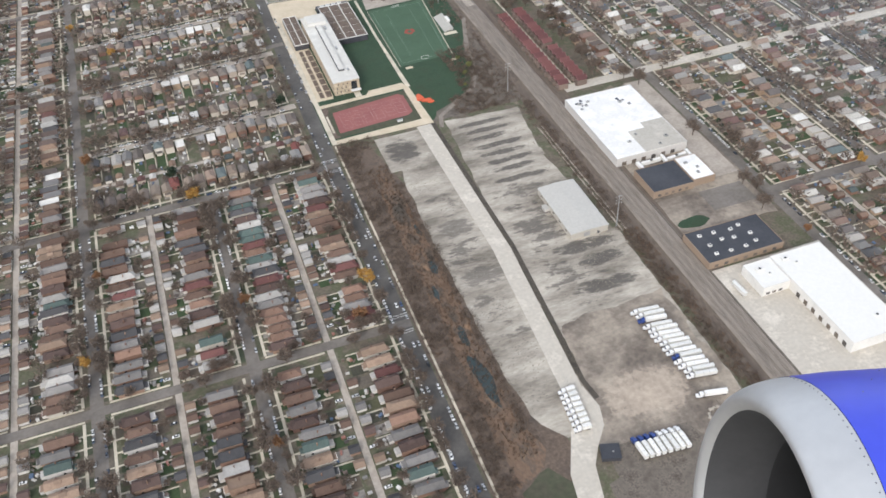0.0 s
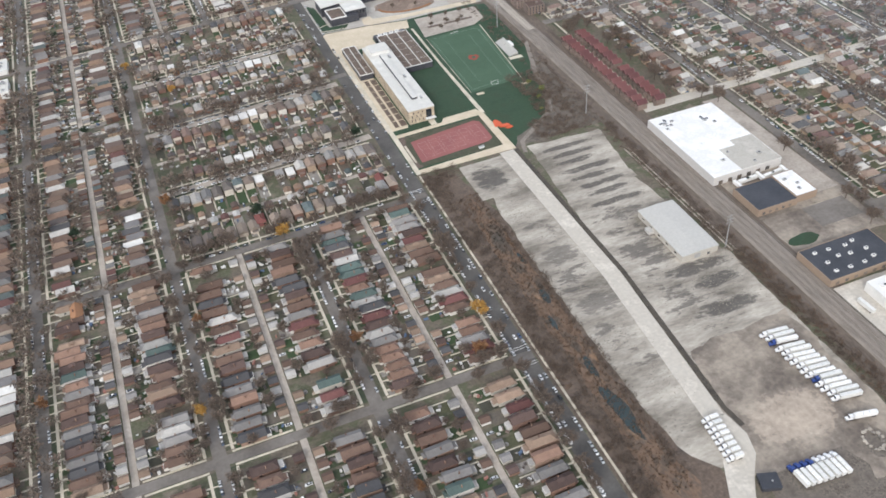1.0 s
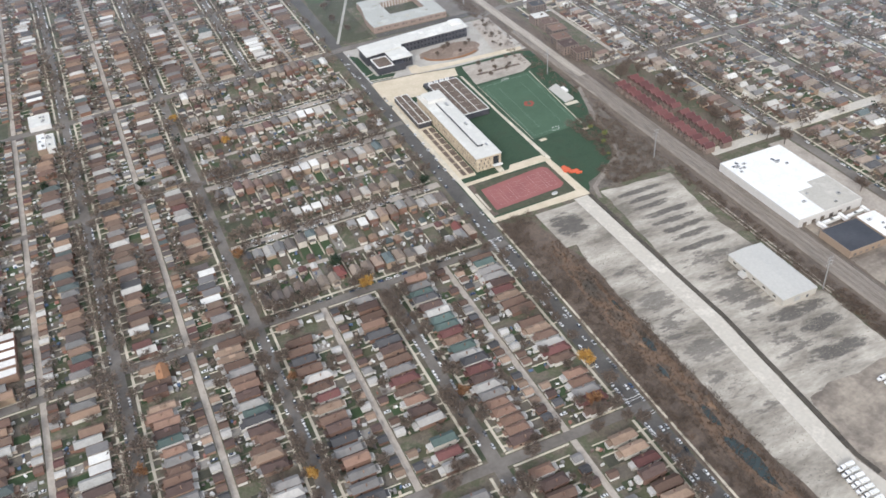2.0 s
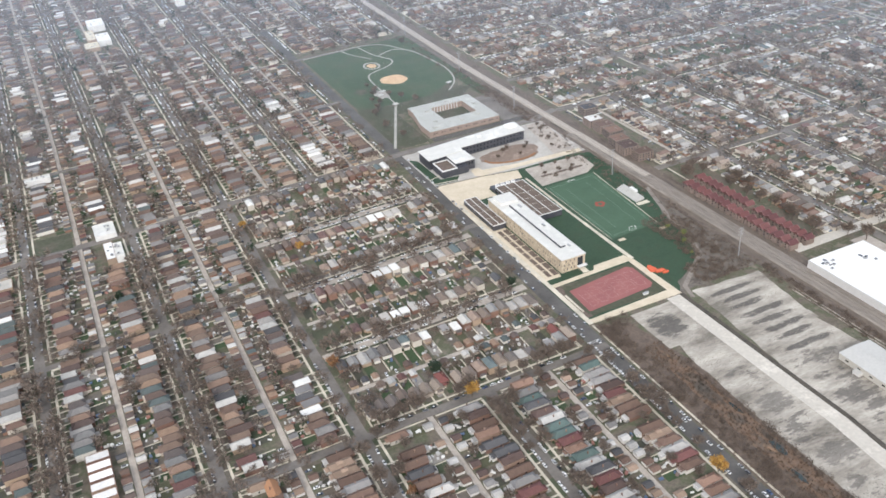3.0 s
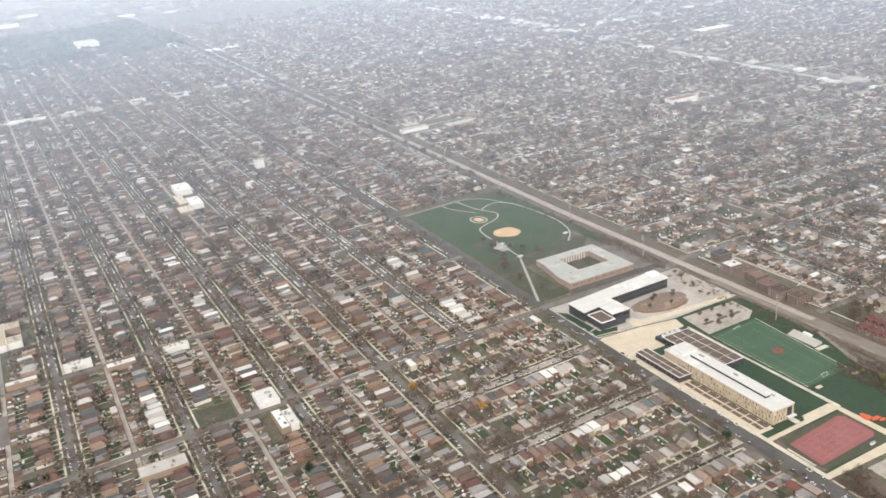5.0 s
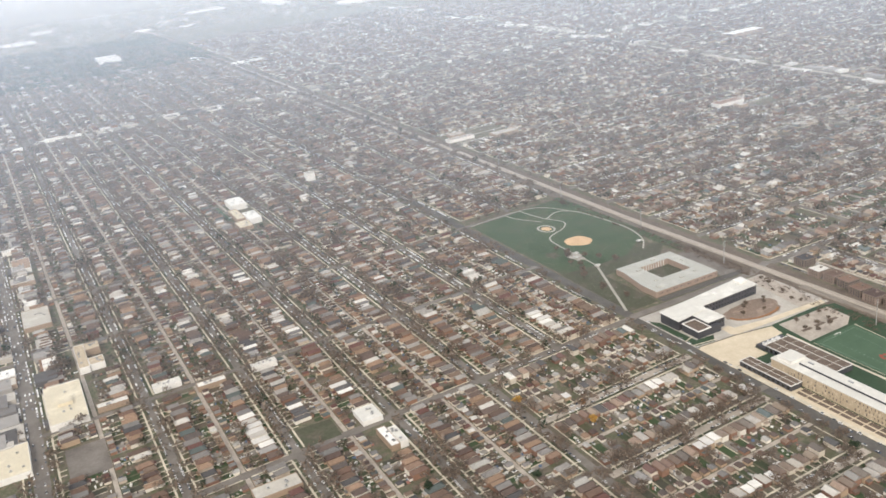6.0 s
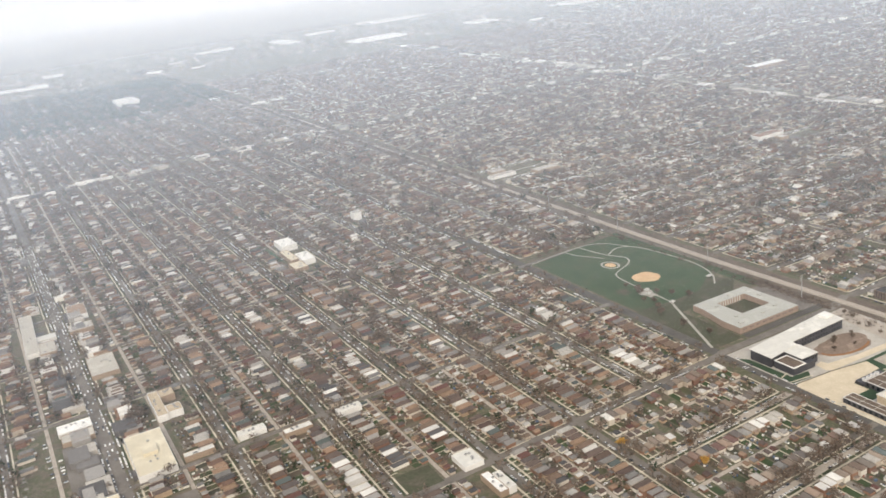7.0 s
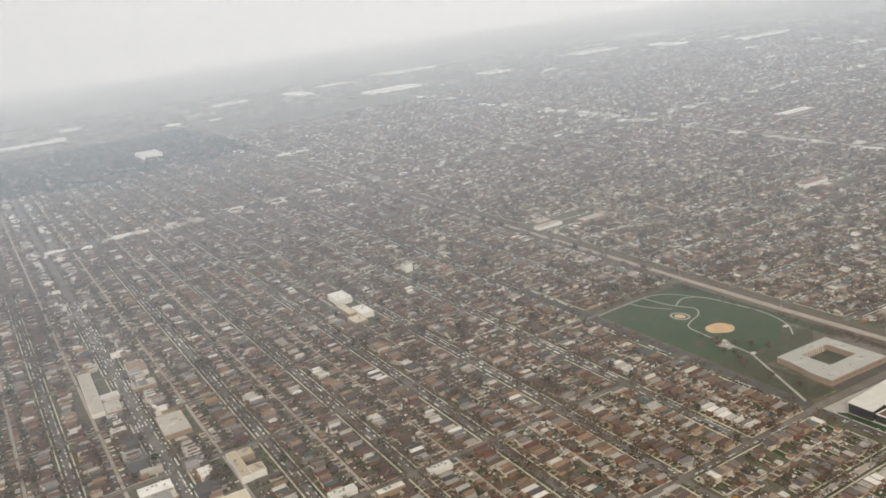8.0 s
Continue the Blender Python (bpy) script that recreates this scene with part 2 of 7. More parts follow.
M["ditch"] = surf("ditch_growth", [(0.062, 0.054, 0.044), (0.085, 0.073, 0.058), (0.05, 0.044, 0.037)], big=0.1, small=0.8, vary=0.35, bump=0.5)
M["brush"] = surf("brown_brush", [(0.10, 0.078, 0.062), (0.14, 0.105, 0.08), (0.075, 0.06, 0.05)], big=0.06, small=0.5, vary=0.4, bump=0.5)
M["reeds"] = surf("rust_reeds", [(0.085, 0.072, 0.058), (0.12, 0.092, 0.07), (0.175, 0.115, 0.077), (0.11, 0.085, 0.066), (0.22, 0.142, 0.088)], big=0.05, small=0.5, vary=0.35, stretch=(1.3, 0.6, 1), bump=0.5)
M["turf"] = surf("artificial_turf", [(0.060, 0.104, 0.062), (0.066, 0.112, 0.068)], big=0.03, small=0.3, vary=0.1)
M["lawn"] = surf("dark_lawn", [(0.032, 0.058, 0.032), (0.038, 0.068, 0.037), (0.036, 0.054, 0.03)], big=0.05, small=0.5, vary=0.2)
M["park"] = surf("park_grass", [(0.046, 0.074, 0.036), (0.056, 0.084, 0.043), (0.068, 0.078, 0.046)], big=0.02, small=0.2, vary=0.2)
M["park_dark"] = surf("dull_grass", [(0.085, 0.078, 0.055), (0.07, 0.076, 0.046), (0.10, 0.085, 0.065)], big=0.04, small=0.3, vary=0.3)
M["clay"] = surf("infield_clay", [(0.52, 0.35, 0.20), (0.58, 0.40, 0.24)], big=0.06, small=0.5, vary=0.12)
M["court"] = surf("red_court", [(0.255, 0.098, 0.092), (0.28, 0.11, 0.10)], big=0.05, small=0.5, vary=0.1)
M["line"] = surf("white_line_paint", [(0.7, 0.69, 0.66), (0.62, 0.61, 0.59)], big=0.2, small=2, vary=0.1)
M["turf_line"] = surf("worn_turf_line", [(0.26, 0.34, 0.28), (0.22, 0.30, 0.24)], big=0.2, small=2, vary=0.1)
M["court_line"] = surf("worn_court_line", [(0.48, 0.33, 0.31), (0.42, 0.28, 0.27)], big=0.2, small=2, vary=0.1)
M["field_mark"] = surf("field_logo_red", [(0.28, 0.06, 0.04), (0.24, 0.07, 0.05)], big=0.2, small=2, vary=0.1)
M["plaza"] = surf("tan_plaza_paving", [(0.52, 0.44, 0.32), (0.58, 0.50, 0.38)], big=0.06, small=0.6, vary=0.12)
M["paving"] = surf("grey_paving", [(0.36, 0.335, 0.30), (0.43, 0.40, 0.36)], big=0.05, small=0.5, vary=0.15)
M["mulch"] = surf("planting_mulch", [(0.115, 0.085, 0.068), (0.15, 0.115, 0.09), (0.09, 0.07, 0.058)], big=0.15, small=1.0, vary=0.35, bump=0.4)
M["garden"] = surf("garden_mulch", [(0.26, 0.2, 0.155), (0.2, 0.15, 0.12), (0.30, 0.235, 0.185)], big=0.08, small=0.8, vary=0.25)
M["white_roof"] = surf("white_membrane_roof", [(0.63, 0.615, 0.57), (0.56, 0.545, 0.505), (0.67, 0.655, 0.61)], big=0.05, small=0.5, vary=0.08, rough=0.6)
M["bright_roof"] = surf("bright_white_roof", [(0.75, 0.74, 0.71), (0.71, 0.70, 0.67)], big=0.04, small=0.4, vary=0.05, rough=0.6)
M["patched_roof"] = surf("patched_white_roof", [(0.80, 0.79, 0.77), (0.70, 0.69, 0.67), (0.82, 0.81, 0.79), (0.58, 0.57, 0.55)], big=0.03, small=0.5, vary=0.1, rough=0.6)
M["dark_roof"] = surf("dark_membrane_roof", [(0.045, 0.048, 0.058), (0.06, 0.062, 0.07)], big=0.05, small=0.5, vary=0.2, rough=0.6)
M["beige_roof"] = surf("beige_ballast_roof", [(0.48, 0.45, 0.40), (0.42, 0.395, 0.35), (0.52, 0.49, 0.44)], big=0.04, small=0.5, vary=0.12)
M["cream_roof"] = surf("cream_membrane_roof", [(0.62, 0.555, 0.42), (0.56, 0.50, 0.38), (0.66, 0.60, 0.465)], big=0.05, small=0.5, vary=0.1, rough=0.6)
M["shed_roof"] = surf("pale_metal_roof", [(0.50, 0.485, 0.45), (0.44, 0.425, 0.395)], big=0.05, small=0.5, vary=0.1, rough=0.55)
M["dull_window"] = surf("dull_glazing", [(0.13, 0.105, 0.085), (0.17, 0.14, 0.115), (0.09, 0.08, 0.075)], pick="object", big=0.3, small=2, vary=0.2, rough=0.3)
M["path"] = surf("dull_path_concrete", [(0.33, 0.315, 0.275), (0.38, 0.36, 0.315)], big=0.05, small=0.5, vary=0.15)
M["rail_light"] = surf("pale_ballast", [(0.36, 0.318, 0.268), (0.42, 0.372, 0.315), (0.30, 0.262, 0.222)], big=0.06, small=0.5, vary=0.2, stretch=(2.0, 0.25, 1))
M["tan_panel"] = surf("tan_stone_panels", [(0.50, 0.42, 0.31), (0.42, 0.345, 0.25), (0.56, 0.48, 0.36)], big=0.25, small=1.5, vary=0.15)
M["dark_panel"] = surf("dark_metal_panels", [(0.05, 0.052, 0.062), (0.07, 0.07, 0.08)], big=0.1, small=1, vary=0.2, rough=0.5)
M["tan_brick"] = surf("tan_brick", [(0.33, 0.25, 0.185), (0.28, 0.212, 0.158)], big=0.15, small=1.5, vary=0.15)
M["rose_brick"] = surf("rose_brick", [(0.33, 0.25, 0.205), (0.28, 0.215, 0.178)], big=0.15, small=1.5, vary=0.15)
M["dark_brick"] = surf("dark_brown_brick", [(0.20, 0.155, 0.13), (0.24, 0.185, 0.155), (0.17, 0.135, 0.115)], pick="object", big=0.4, small=4, vary=0.2)
M["green_grey_roof"] = surf("green_grey_roofing", [(0.43, 0.425, 0.39), (0.38, 0.38, 0.35), (0.46, 0.455, 0.42)], big=0.05, small=0.5, vary=0.12)
M["verge_paint"] = surf("faded_rose_paint", [(0.36, 0.23, 0.215), (0.31, 0.19, 0.18)], big=0.3, small=2, vary=0.1)
M["white_wall"] = surf("white_precast_wall", [(0.66, 0.65, 0.63), (0.72, 0.71, 0.69)], big=0.1, small=1, vary=0.08)
M["grey_metal"] = surf("grey_metal", [(0.36, 0.36, 0.36), (0.42, 0.42, 0.42)], big=0.4, small=2, vary=0.1, rough=0.5, metal=0.4)
M["glass"] = glass_mat("dark_glazing", (0.018, 0.022, 0.028))
M["water"] = glass_mat("pond_water", (0.022, 0.034, 0.03), 0.12)
M["ballast"] = surf("rail_ballast", [(0.185, 0.158, 0.132), (0.25, 0.217, 0.184), (0.135, 0.115, 0.097)], big=0.08, small=0.5, vary=0.25, stretch=(2.0, 0.25, 1))
M["embankment"] = surf("rail_verge", [(0.105, 0.083, 0.066), (0.145, 0.115, 0.09), (0.08, 0.065, 0.054)], big=0.05, small=0.4, vary=0.35, stretch=(1.6, 0.4, 1), bump=0.4)
M["rail"] = surf("rail_steel", [(0.24, 0.21, 0.185), (0.30, 0.27, 0.24)], big=0.3, small=2, vary=0.15, rough=0.5, metal=0.5)
M["red_roof"] = surf("brick_red_shingles", [(0.135, 0.056, 0.053), (0.11, 0.048, 0.047), (0.15, 0.066, 0.062)], pick="object", big=0.3, small=2, vary=0.2)
M["red_gable"] = surf("rose_gable_siding", [(0.19, 0.09, 0.082), (0.16, 0.08, 0.073)], pick="object", big=0.3, small=2, vary=0.2)
M["trailer"] = surf("white_trailer_paint", [(0.74, 0.73, 0.70), (0.66, 0.655, 0.63), (0.78, 0.77, 0.75)], pick="object", big=0.3, small=2, vary=0.08, rough=0.5)
M["truck_white"] = surf("white_cab_paint", [(0.76, 0.76, 0.76), (0.7, 0.7, 0.71)], big=0.4, small=2, vary=0.06, rough=0.4)
M["truck_blue"] = surf("blue_cab_paint", [(0.035, 0.065, 0.22), (0.045, 0.075, 0.25)], big=0.4, small=2, vary=0.1, rough=0.4)
M["tyre"] = surf("tyre_rubber", [(0.025, 0.025, 0.025), (0.035, 0.035, 0.035)], big=0.5, small=3, vary=0.2)
M["car"] = surf("car_paint", [(0.76, 0.76, 0.76), (0.045, 0.045, 0.05), (0.6, 0.61, 0.62), (0.78, 0.78, 0.77), (0.16, 0.16, 0.17), (0.74, 0.74, 0.73), (0.72, 0.72, 0.73), (0.06, 0.08, 0.12), (0.5, 0.5, 0.49)],
                pick="island", big=0.5, small=2, vary=0.06, rough=0.35, spec=0.5)
for _n, _c in (("white", (0.74, 0.74, 0.74)), ("silver", (0.44, 0.45, 0.46)), ("black", (0.03, 0.03, 0.033)), ("red", (0.30, 0.035, 0.03)), ("grey", (0.17, 0.17, 0.18)), ("blue", (0.05, 0.08, 0.17))):
    M["car " + _n] = surf("car_paint_" + _n, [tuple(v * f for v in _c) for f in (0.9, 1.0, 1.08)], pick="object", big=0.5, small=2, vary=0.05, rough=0.35, spec=0.5)
M["clutter"] = surf("yard_clutter", [(0.6, 0.58, 0.55), (0.3, 0.28, 0.26), (0.12, 0.1, 0.09), (0.7, 0.69, 0.67), (0.45, 0.44, 0.42), (0.17, 0.13, 0.11), (0.4, 0.34, 0.27), (0.5, 0.48, 0.45), (0.2, 0.19, 0.18), (0.10, 0.14, 0.22), (0.09, 0.08, 0.075), (0.3, 0.15, 0.12)], pick="island", vary=0.1)
M["orange"] = surf("orange_plastic", [(0.62, 0.13, 0.05), (0.5, 0.1, 0.05)], big=0.3, small=2, vary=0.15)
M["wood"] = surf("weathered_wood", [(0.22, 0.175, 0.135), (0.17, 0.14, 0.11)], big=0.4, small=3, vary=0.2)
M["lip"] = surf("brushed_inlet_metal", [(0.58, 0.585, 0.595), (0.62, 0.625, 0.63)], big=0.8, small=6, vary=0.04, rough=0.45, metal=0.6)
M["cowl_blue"] = surf("blue_cowl_paint", [(0.055, 0.075, 0.60), (0.06, 0.082, 0.63)], mute=0.0, big=0.8, small=6, vary=0.04, rough=0.3, spec=0.5)
# these two greys hold the inlet's shade, darker farther in
M["throat"] = surf("grey_throat_liner", [(0.05, 0.05, 0.052), (0.06, 0.06, 0.062)], big=1, small=8, vary=0.06, rough=0.6)
M["duct"] = surf("grey_duct_liner", [(0.022, 0.022, 0.023), (0.028, 0.028, 0.029)], big=1, small=8, vary=0.08, rough=0.6)
M["fan"] = surf("dark_fan_metal", [(0.02, 0.02, 0.021), (0.03, 0.03, 0.031)], big=1, small=8, vary=0.1, rough=0.45, metal=0.6)
M["rivet"] = surf("rivet_metal", [(0.22, 0.22, 0.24), (0.26, 0.26, 0.28)], big=1, small=8, vary=0.1, rough=0.5, metal=0.6)


# ---- mesh tools ----
class Mesh:
    """Collects vertices and faces; each face has a material slot."""

    def __init__(self):
        self.v, self.f, self.m = [], [], []

    def add(self, verts, faces, slot=0):
        o = len(self.v)
        self.v += [tuple(p) for p in verts]
        self.f += [tuple(i + o for i in f) for f in faces]
        self.m += [slot] * len(faces)
        return self

    def box(self, x0, x1, y0, y1, z0, z1, slot=0):
        v = [(x, y, z) for z in (z0, z1) for x, y in ((x0, y0), (x1, y0), (x1, y1), (x0, y1))]
        return self.add(v, [(3, 2, 1, 0), (4, 5, 6, 7), (0, 1, 5, 4), (1, 2, 6, 5), (2, 3, 7, 6), (3, 0, 4, 7)], slot)

    def slab(self, pts, z0, z1, slot=0):
        """A polygon (counter-clockwise) raised from z0 to z1."""
        n = len(pts)
        v = [(x, y, z0) for x, y in pts] + [(x, y, z1) for x, y in pts]
        return self.add(v, [tuple(range(n, 2 * n))] + [(i, (i + 1) % n, n + (i + 1) % n, n + i) for i in range(n)], slot)

    def ring(self, p0, r0, p1, r1, n=8, slot=0, caps=True):
        """A tapered round bar from p0 to p1."""
        p0, p1 = Vector(p0), Vector(p1)
        q = (p1 - p0).to_track_quat("Z", "Y")
        v = []
        for p, r in ((p0, r0), (p1, r1)):
            v += [p + q @ Vector((r * math.cos(2 * math.pi * i / n), r * math.sin(2 * math.pi * i / n), 0)) for i in range(n)]
        f = [(i, (i + 1) % n, n + (i + 1) % n, n + i) for i in range(n)]
        if caps:
            f += [tuple(range(n - 1, -1, -1)), tuple(range(n, 2 * n))]
        return self.add(v, f, slot)

    def gable(self, x0, x1, y0, y1, z0, z1, hip=0.0, axis="x", thick=0.18, slot=0):
        """A pitched roof with its ridge along axis; hip: how far the ridge ends stand back."""
        if axis == "x":
            ym = (y0 + y1) / 2
            a = [(x0, y0), (x1, y0), (x1, y1), (x0, y1)]
            r = [(x0 + hip, ym), (x1 - hip, ym)]
            top = [(0, 1, 5, 4), (1, 2, 5), (2, 3, 4, 5), (3, 0, 4)]
        else:
            xm = (x0 + x1) / 2
            a = [(x0, y0), (x1, y0), (x1, y1), (x0, y1)]
            r = [(xm, y0 + hip), (xm, y1 - hip)]
            top = [(0, 1, 4), (1, 2, 5, 4), (2, 3, 5), (3, 0, 4, 5)]
        v = [(x, y, z0) for x, y in a] + [(x, y, z1) for x, y in r] + [(x, y, z0 - thick) for x, y in a]
        f = top + [(6, 7, 1, 0), (7, 8, 2, 1), (8, 9, 3, 2), (9, 6, 0, 3), (9, 8, 7, 6)]
        return self.add(v, f, slot)

    def data(self, name, *mats):
        me = bpy.data.meshes.new(name)
        me.from_pydata(self.v, [], self.f)
        for m in mats:
            me.materials.append(M[m])
        if len(mats) > 1:
            me.polygons.foreach_set("material_index", self.m)
        return me


def part(name, mesh, mats, parent, label=""):
    """Links a Mesh, or finished mesh data, as one object under parent."""
    ob = new(name, mesh.data(name, *mats.split("|")) if isinstance(mesh, Mesh) else mesh)
    ob.parent = parent
    return tagged(ob, label) if label else ob


def thing(name, label, category, group="", kind="", at=(0, 0, 0), rz=0):
    ob = new(name)
    ob.empty_display_size = 0.5
    ob.matrix_basis = pose(*at, 0, 0, rz)
    return tagged(ob, label, category, group, kind)


def solid(name, mesh, mats, label, category, group="", kind=""):
    """A thing, or a piece of the setting, that is one mesh."""
    return tagged(new(name, mesh.data(name, *mats.split("|"))), label, category, group, kind)


class Crowd:
    """Very many alike pieces in one mesh."""

    def __init__(self):
        self.v, self.loops, self.tot, self.m, self.n = [], [], [], [], 0

    def put(self, mesh, pos, scale, turn, slot=0):
        """mesh: a Mesh template; pos (N, 3), scale (N, 3), turn (N,) radians."""
        t = np.array(mesh.v, float)
        pos, scale, turn = np.asarray(pos, float), np.asarray(scale, float), np.asarray(turn, float)
        if not len(pos):
            return
        p = t[None] * scale[:, None]
        c, s = np.cos(turn)[:, None], np.sin(turn)[:, None]
        w = np.stack([p[..., 0] * c - p[..., 1] * s, p[..., 0] * s + p[..., 1] * c, p[..., 2]], -1) + pos[:, None]
        flat = np.array([i for f in mesh.f for i in f])
        sizes = np.array([len(f) for f in mesh.f])
        base = self.n + np.arange(len(pos)) * len(t)
        self.v.append(w.reshape(-1, 3))
        self.loops.append((flat[None] + base[:, None]).ravel())
        self.tot.append(np.tile(sizes, len(pos)))
        self.m.append(np.full(len(sizes) * len(pos), slot))
        self.n += len(pos) * len(t)

    def link(self, name, mats, label, category, kind="stuff"):
        me = bpy.data.meshes.new(name)
        v, loops, tot, m = np.concatenate(self.v), np.concatenate(self.loops), np.concatenate(self.tot), np.concatenate(self.m)
        me.vertices.add(len(v))
        me.vertices.foreach_set("co", v.ravel())
        me.loops.add(len(loops))
        me.loops.foreach_set("vertex_index", loops)
        me.polygons.add(len(tot))
        me.polygons.foreach_set("loop_start", np.r_[0, np.cumsum(tot)[:-1]])
        me.polygons.foreach_set("material_index", m)
        for k in mats.split("|"):
            me.materials.append(M[k])
        me.polygons.foreach_set("use_smooth", np.zeros(len(tot), bool))
        me.update(calc_edges=True)
        me.validate()
        return tagged(new(name, me), label, category, "", kind)


def outline(cx, cy, rx, ry, n=24, rough=0.12, seed=0):
    """An uneven closed curve round a point."""
    r = random.Random(seed)
    k = [r.uniform(-1, 1) for _ in range(6)]
    p = []
    for i in range(n):
        a = 2 * math.pi * i / n
        s = 1 + rough * (k[0] * math.sin(2 * a + k[1] * 3) + k[2] * math.sin(3 * a + k[3] * 3) + k[4] * math.sin(5 * a + k[5] * 3)) + rough * 0.5 * r.uniform(-1, 1)
        p.append((cx + rx * s * math.cos(a), cy + ry * s * math.sin(a)))
    return p


def ribbon(pts, width):
    """The outline of a strip of that width along a line."""
    left, right = [], []
    for i, (x, y) in enumerate(pts):
        a, b = pts[max(0, i - 1)], pts[min(len(pts) - 1, i + 1)]
        d = Vector((b[0] - a[0], b[1] - a[1])).normalized()
        left.append((x - d.y * width / 2, y + d.x * width / 2))
        right.append((x + d.y * width / 2, y - d.x * width / 2))
    return right, left


def strip(mesh, pts, width, z0, z1, slot=0, slope=0.0):
    """One joined band along a line; slope: how far its top stands in from its foot."""
    r, l = ribbon(pts, width)
    rt, lt = ribbon(pts, width - 2 * slope)
    n = len(pts)
    v = [(*q[i], z) for i in range(n) for q, z in ((r, z0), (rt, z1), (lt, z1), (l, z0))]
    f = []
    for i in range(n - 1):
        o, p = 4 * i, 4 * i + 4
        f += [(o + 1, p + 1, p + 2, o + 2), (o, p, p + 1, o + 1), (o + 2, p + 2, p + 3, o + 3)]
    return mesh.add(v, f + [(0, 1, 2, 3), (4 * n - 1, 4 * n - 2, 4 * n - 3, 4 * n - 4)], slot)


# ---- the plan: a street grid, skewed and spread to fit the camera's view ----
def skew(y):
    return float(np.interp(y, [0, 197, 424, 619, 820, 4000], [0, 0.017, 0.062, 0.062, 0.05, 0.05]))


def warp(x, y):
    """From the plan's grid to the ground, bent to fit the camera's view."""
    spread = float(np.interp(x, [-500, -150], [3.4e-5, 7.2e-5]))
    return x * (1 + spread * max(0.0, y - 900)), y + (skew(y) if x < 0 else 0.012) * x


WEST_ROWS = [-402, -201, 0, 197, 424, 619, 820, 1025, 1213] + [1213 + 201 * k for k in range(1, 19)]
EAST_ROWS = [-377, -176, 25, 226, 427, 628, 829, 1030] + [1030 + 201 * k for k in range(1, 20)]

# ---- ground and streets ----
g = Mesh()
for i in range(-6, 7):
    for j in range(-6, 9):
        x0, y0 = i * 2000 - 1000, j * 2000 - 1000
        g.add([(x0, y0, 0), (x0 + 2000, y0, 0), (x0 + 2000, y0 + 2000, 0), (x0, y0 + 2000, 0)], [(0, 1, 2, 3)])
g.box(-30000, 30000, -30000, 30000, -6, -4)
solid("ground", g, "soil", "brown and dull green city soil with dead grass", "ground", kind="structure")

WEST_COLS = [0, -100.6, -201.2, -302, -404, -507, -620, -722, -824, -926, -1028, -1130]
CROSS_ROWS = [628, 757, 857] + [857 + 103 * k for k in range(1, 34)]      # streets east of the line, where rows run east-west
EAST_COLS = [314 + 100.6 * k for k in range(0, 34)]
MID_COLS = [0, 100.6, 196]
FAR_LIMIT = 5300


def seen_area(x, y):
    """Whether a block lies in the built-up wedge."""
    dx, dy = x + 450, y + 150
    if -420 < y < 1400 and -1140 < x < 900:
        return True
    a = math.degrees(math.atan2(dx, dy))
    return math.hypot(dx, dy) < FAR_LIMIT and -22 < a < 66


def street(name, pts, width, z, mat, label):
    s = Mesh()
    strip(s, pts, width, -0.2, z)
    return solid(name, s, mat, label, "road", kind="structure")


def line_ns(x, y0, y1):
    return [warp(x, y) for y in np.linspace(y0, y1, max(2, int(abs(y1 - y0) / 150) + 1))]


def line_ew(y, x0, x1):
    return [warp(x, y) for x in np.linspace(x0, x1, max(2, int(abs(x1 - x0) / 150) + 1))]


def far_x(y):
    return 400 + 1.05 * max(0, y)


# the wide road beside the school
street("road", [(1, -420), (1, 0), (2, 197), (4, 420), (7, 620), (8, 900), (9, 1400)] + line_ns(0, 1800, 4800), 13.5, 0.06, "asphalt_dark", "wide worn dark asphalt road with parked cars")
for x in WEST_COLS[1:]:
    wide = 15 if x == -620 else 8.6
    y1 = 4800 if x > -700 else 1500 - (x + 700) * -1.0
    pts = line_ns(x, -420, 197) + line_ns(x, 197.5, y1) if x not in (-100.6,) else line_ns(x, -420, 197)
    if x == -100.6:
        street("road", line_ns(x, 619, 4800), wide, 0.06, "asphalt", "grey asphalt residential street lined with parked cars")
    street("road", pts, wide, 0.06, "asphalt", "broad commercial avenue of grey asphalt" if wide > 12 else "grey asphalt residential street lined with parked cars")
for k, x in enumerate(EAST_COLS):
    y0 = -420 if x < 700 else (x - 400) / 1.05 - 200
    if y0 < 4300:
        street("road", line_ns(x, y0, 4600 if k % 2 else max(628, y0 + 60)), 9.5, 0.06, "asphalt", "grey asphalt residential street")
street("road", line_ns(1130, 620, 4600), 13, 0.12, "alley", "wide pale avenue lined with shops far off")
street("road", line_ns(100.6, 1040, 4600), 9.5, 0.06, "asphalt", "grey asphalt residential street")
for y in WEST_ROWS:
    x1 = 8 if y < 1000 else 200
    street("road", line_ew(y, -1150 if y < 1600 else -800, x1), 11 if y in (619,) else 7.6, 0.10, "asphalt", "grey asphalt cross street")
for y in EAST_ROWS[:5] + CROSS_ROWS:
    street("road", line_ew(y, 314 if y < 226 else 232, far_x(y) if y > 500 else 950), 12 if y in (226, 628) else 9.5, 0.10, "haul" if y == 226 else "asphalt", "pale worn concrete cross street" if y == 226 else "grey asphalt cross street")
street("road", [(8, 621), (100, 622), (190, 622), (232, 636)], 11, 0.14, "asphalt", "asphalt street between the schools and over the tracks")
for y in (303, 410, 513):
    street("road", [warp(x, y) for x in (-196, -100, -6)], 8.5, 0.10, "alley", "pale worn residential street with parked cars")

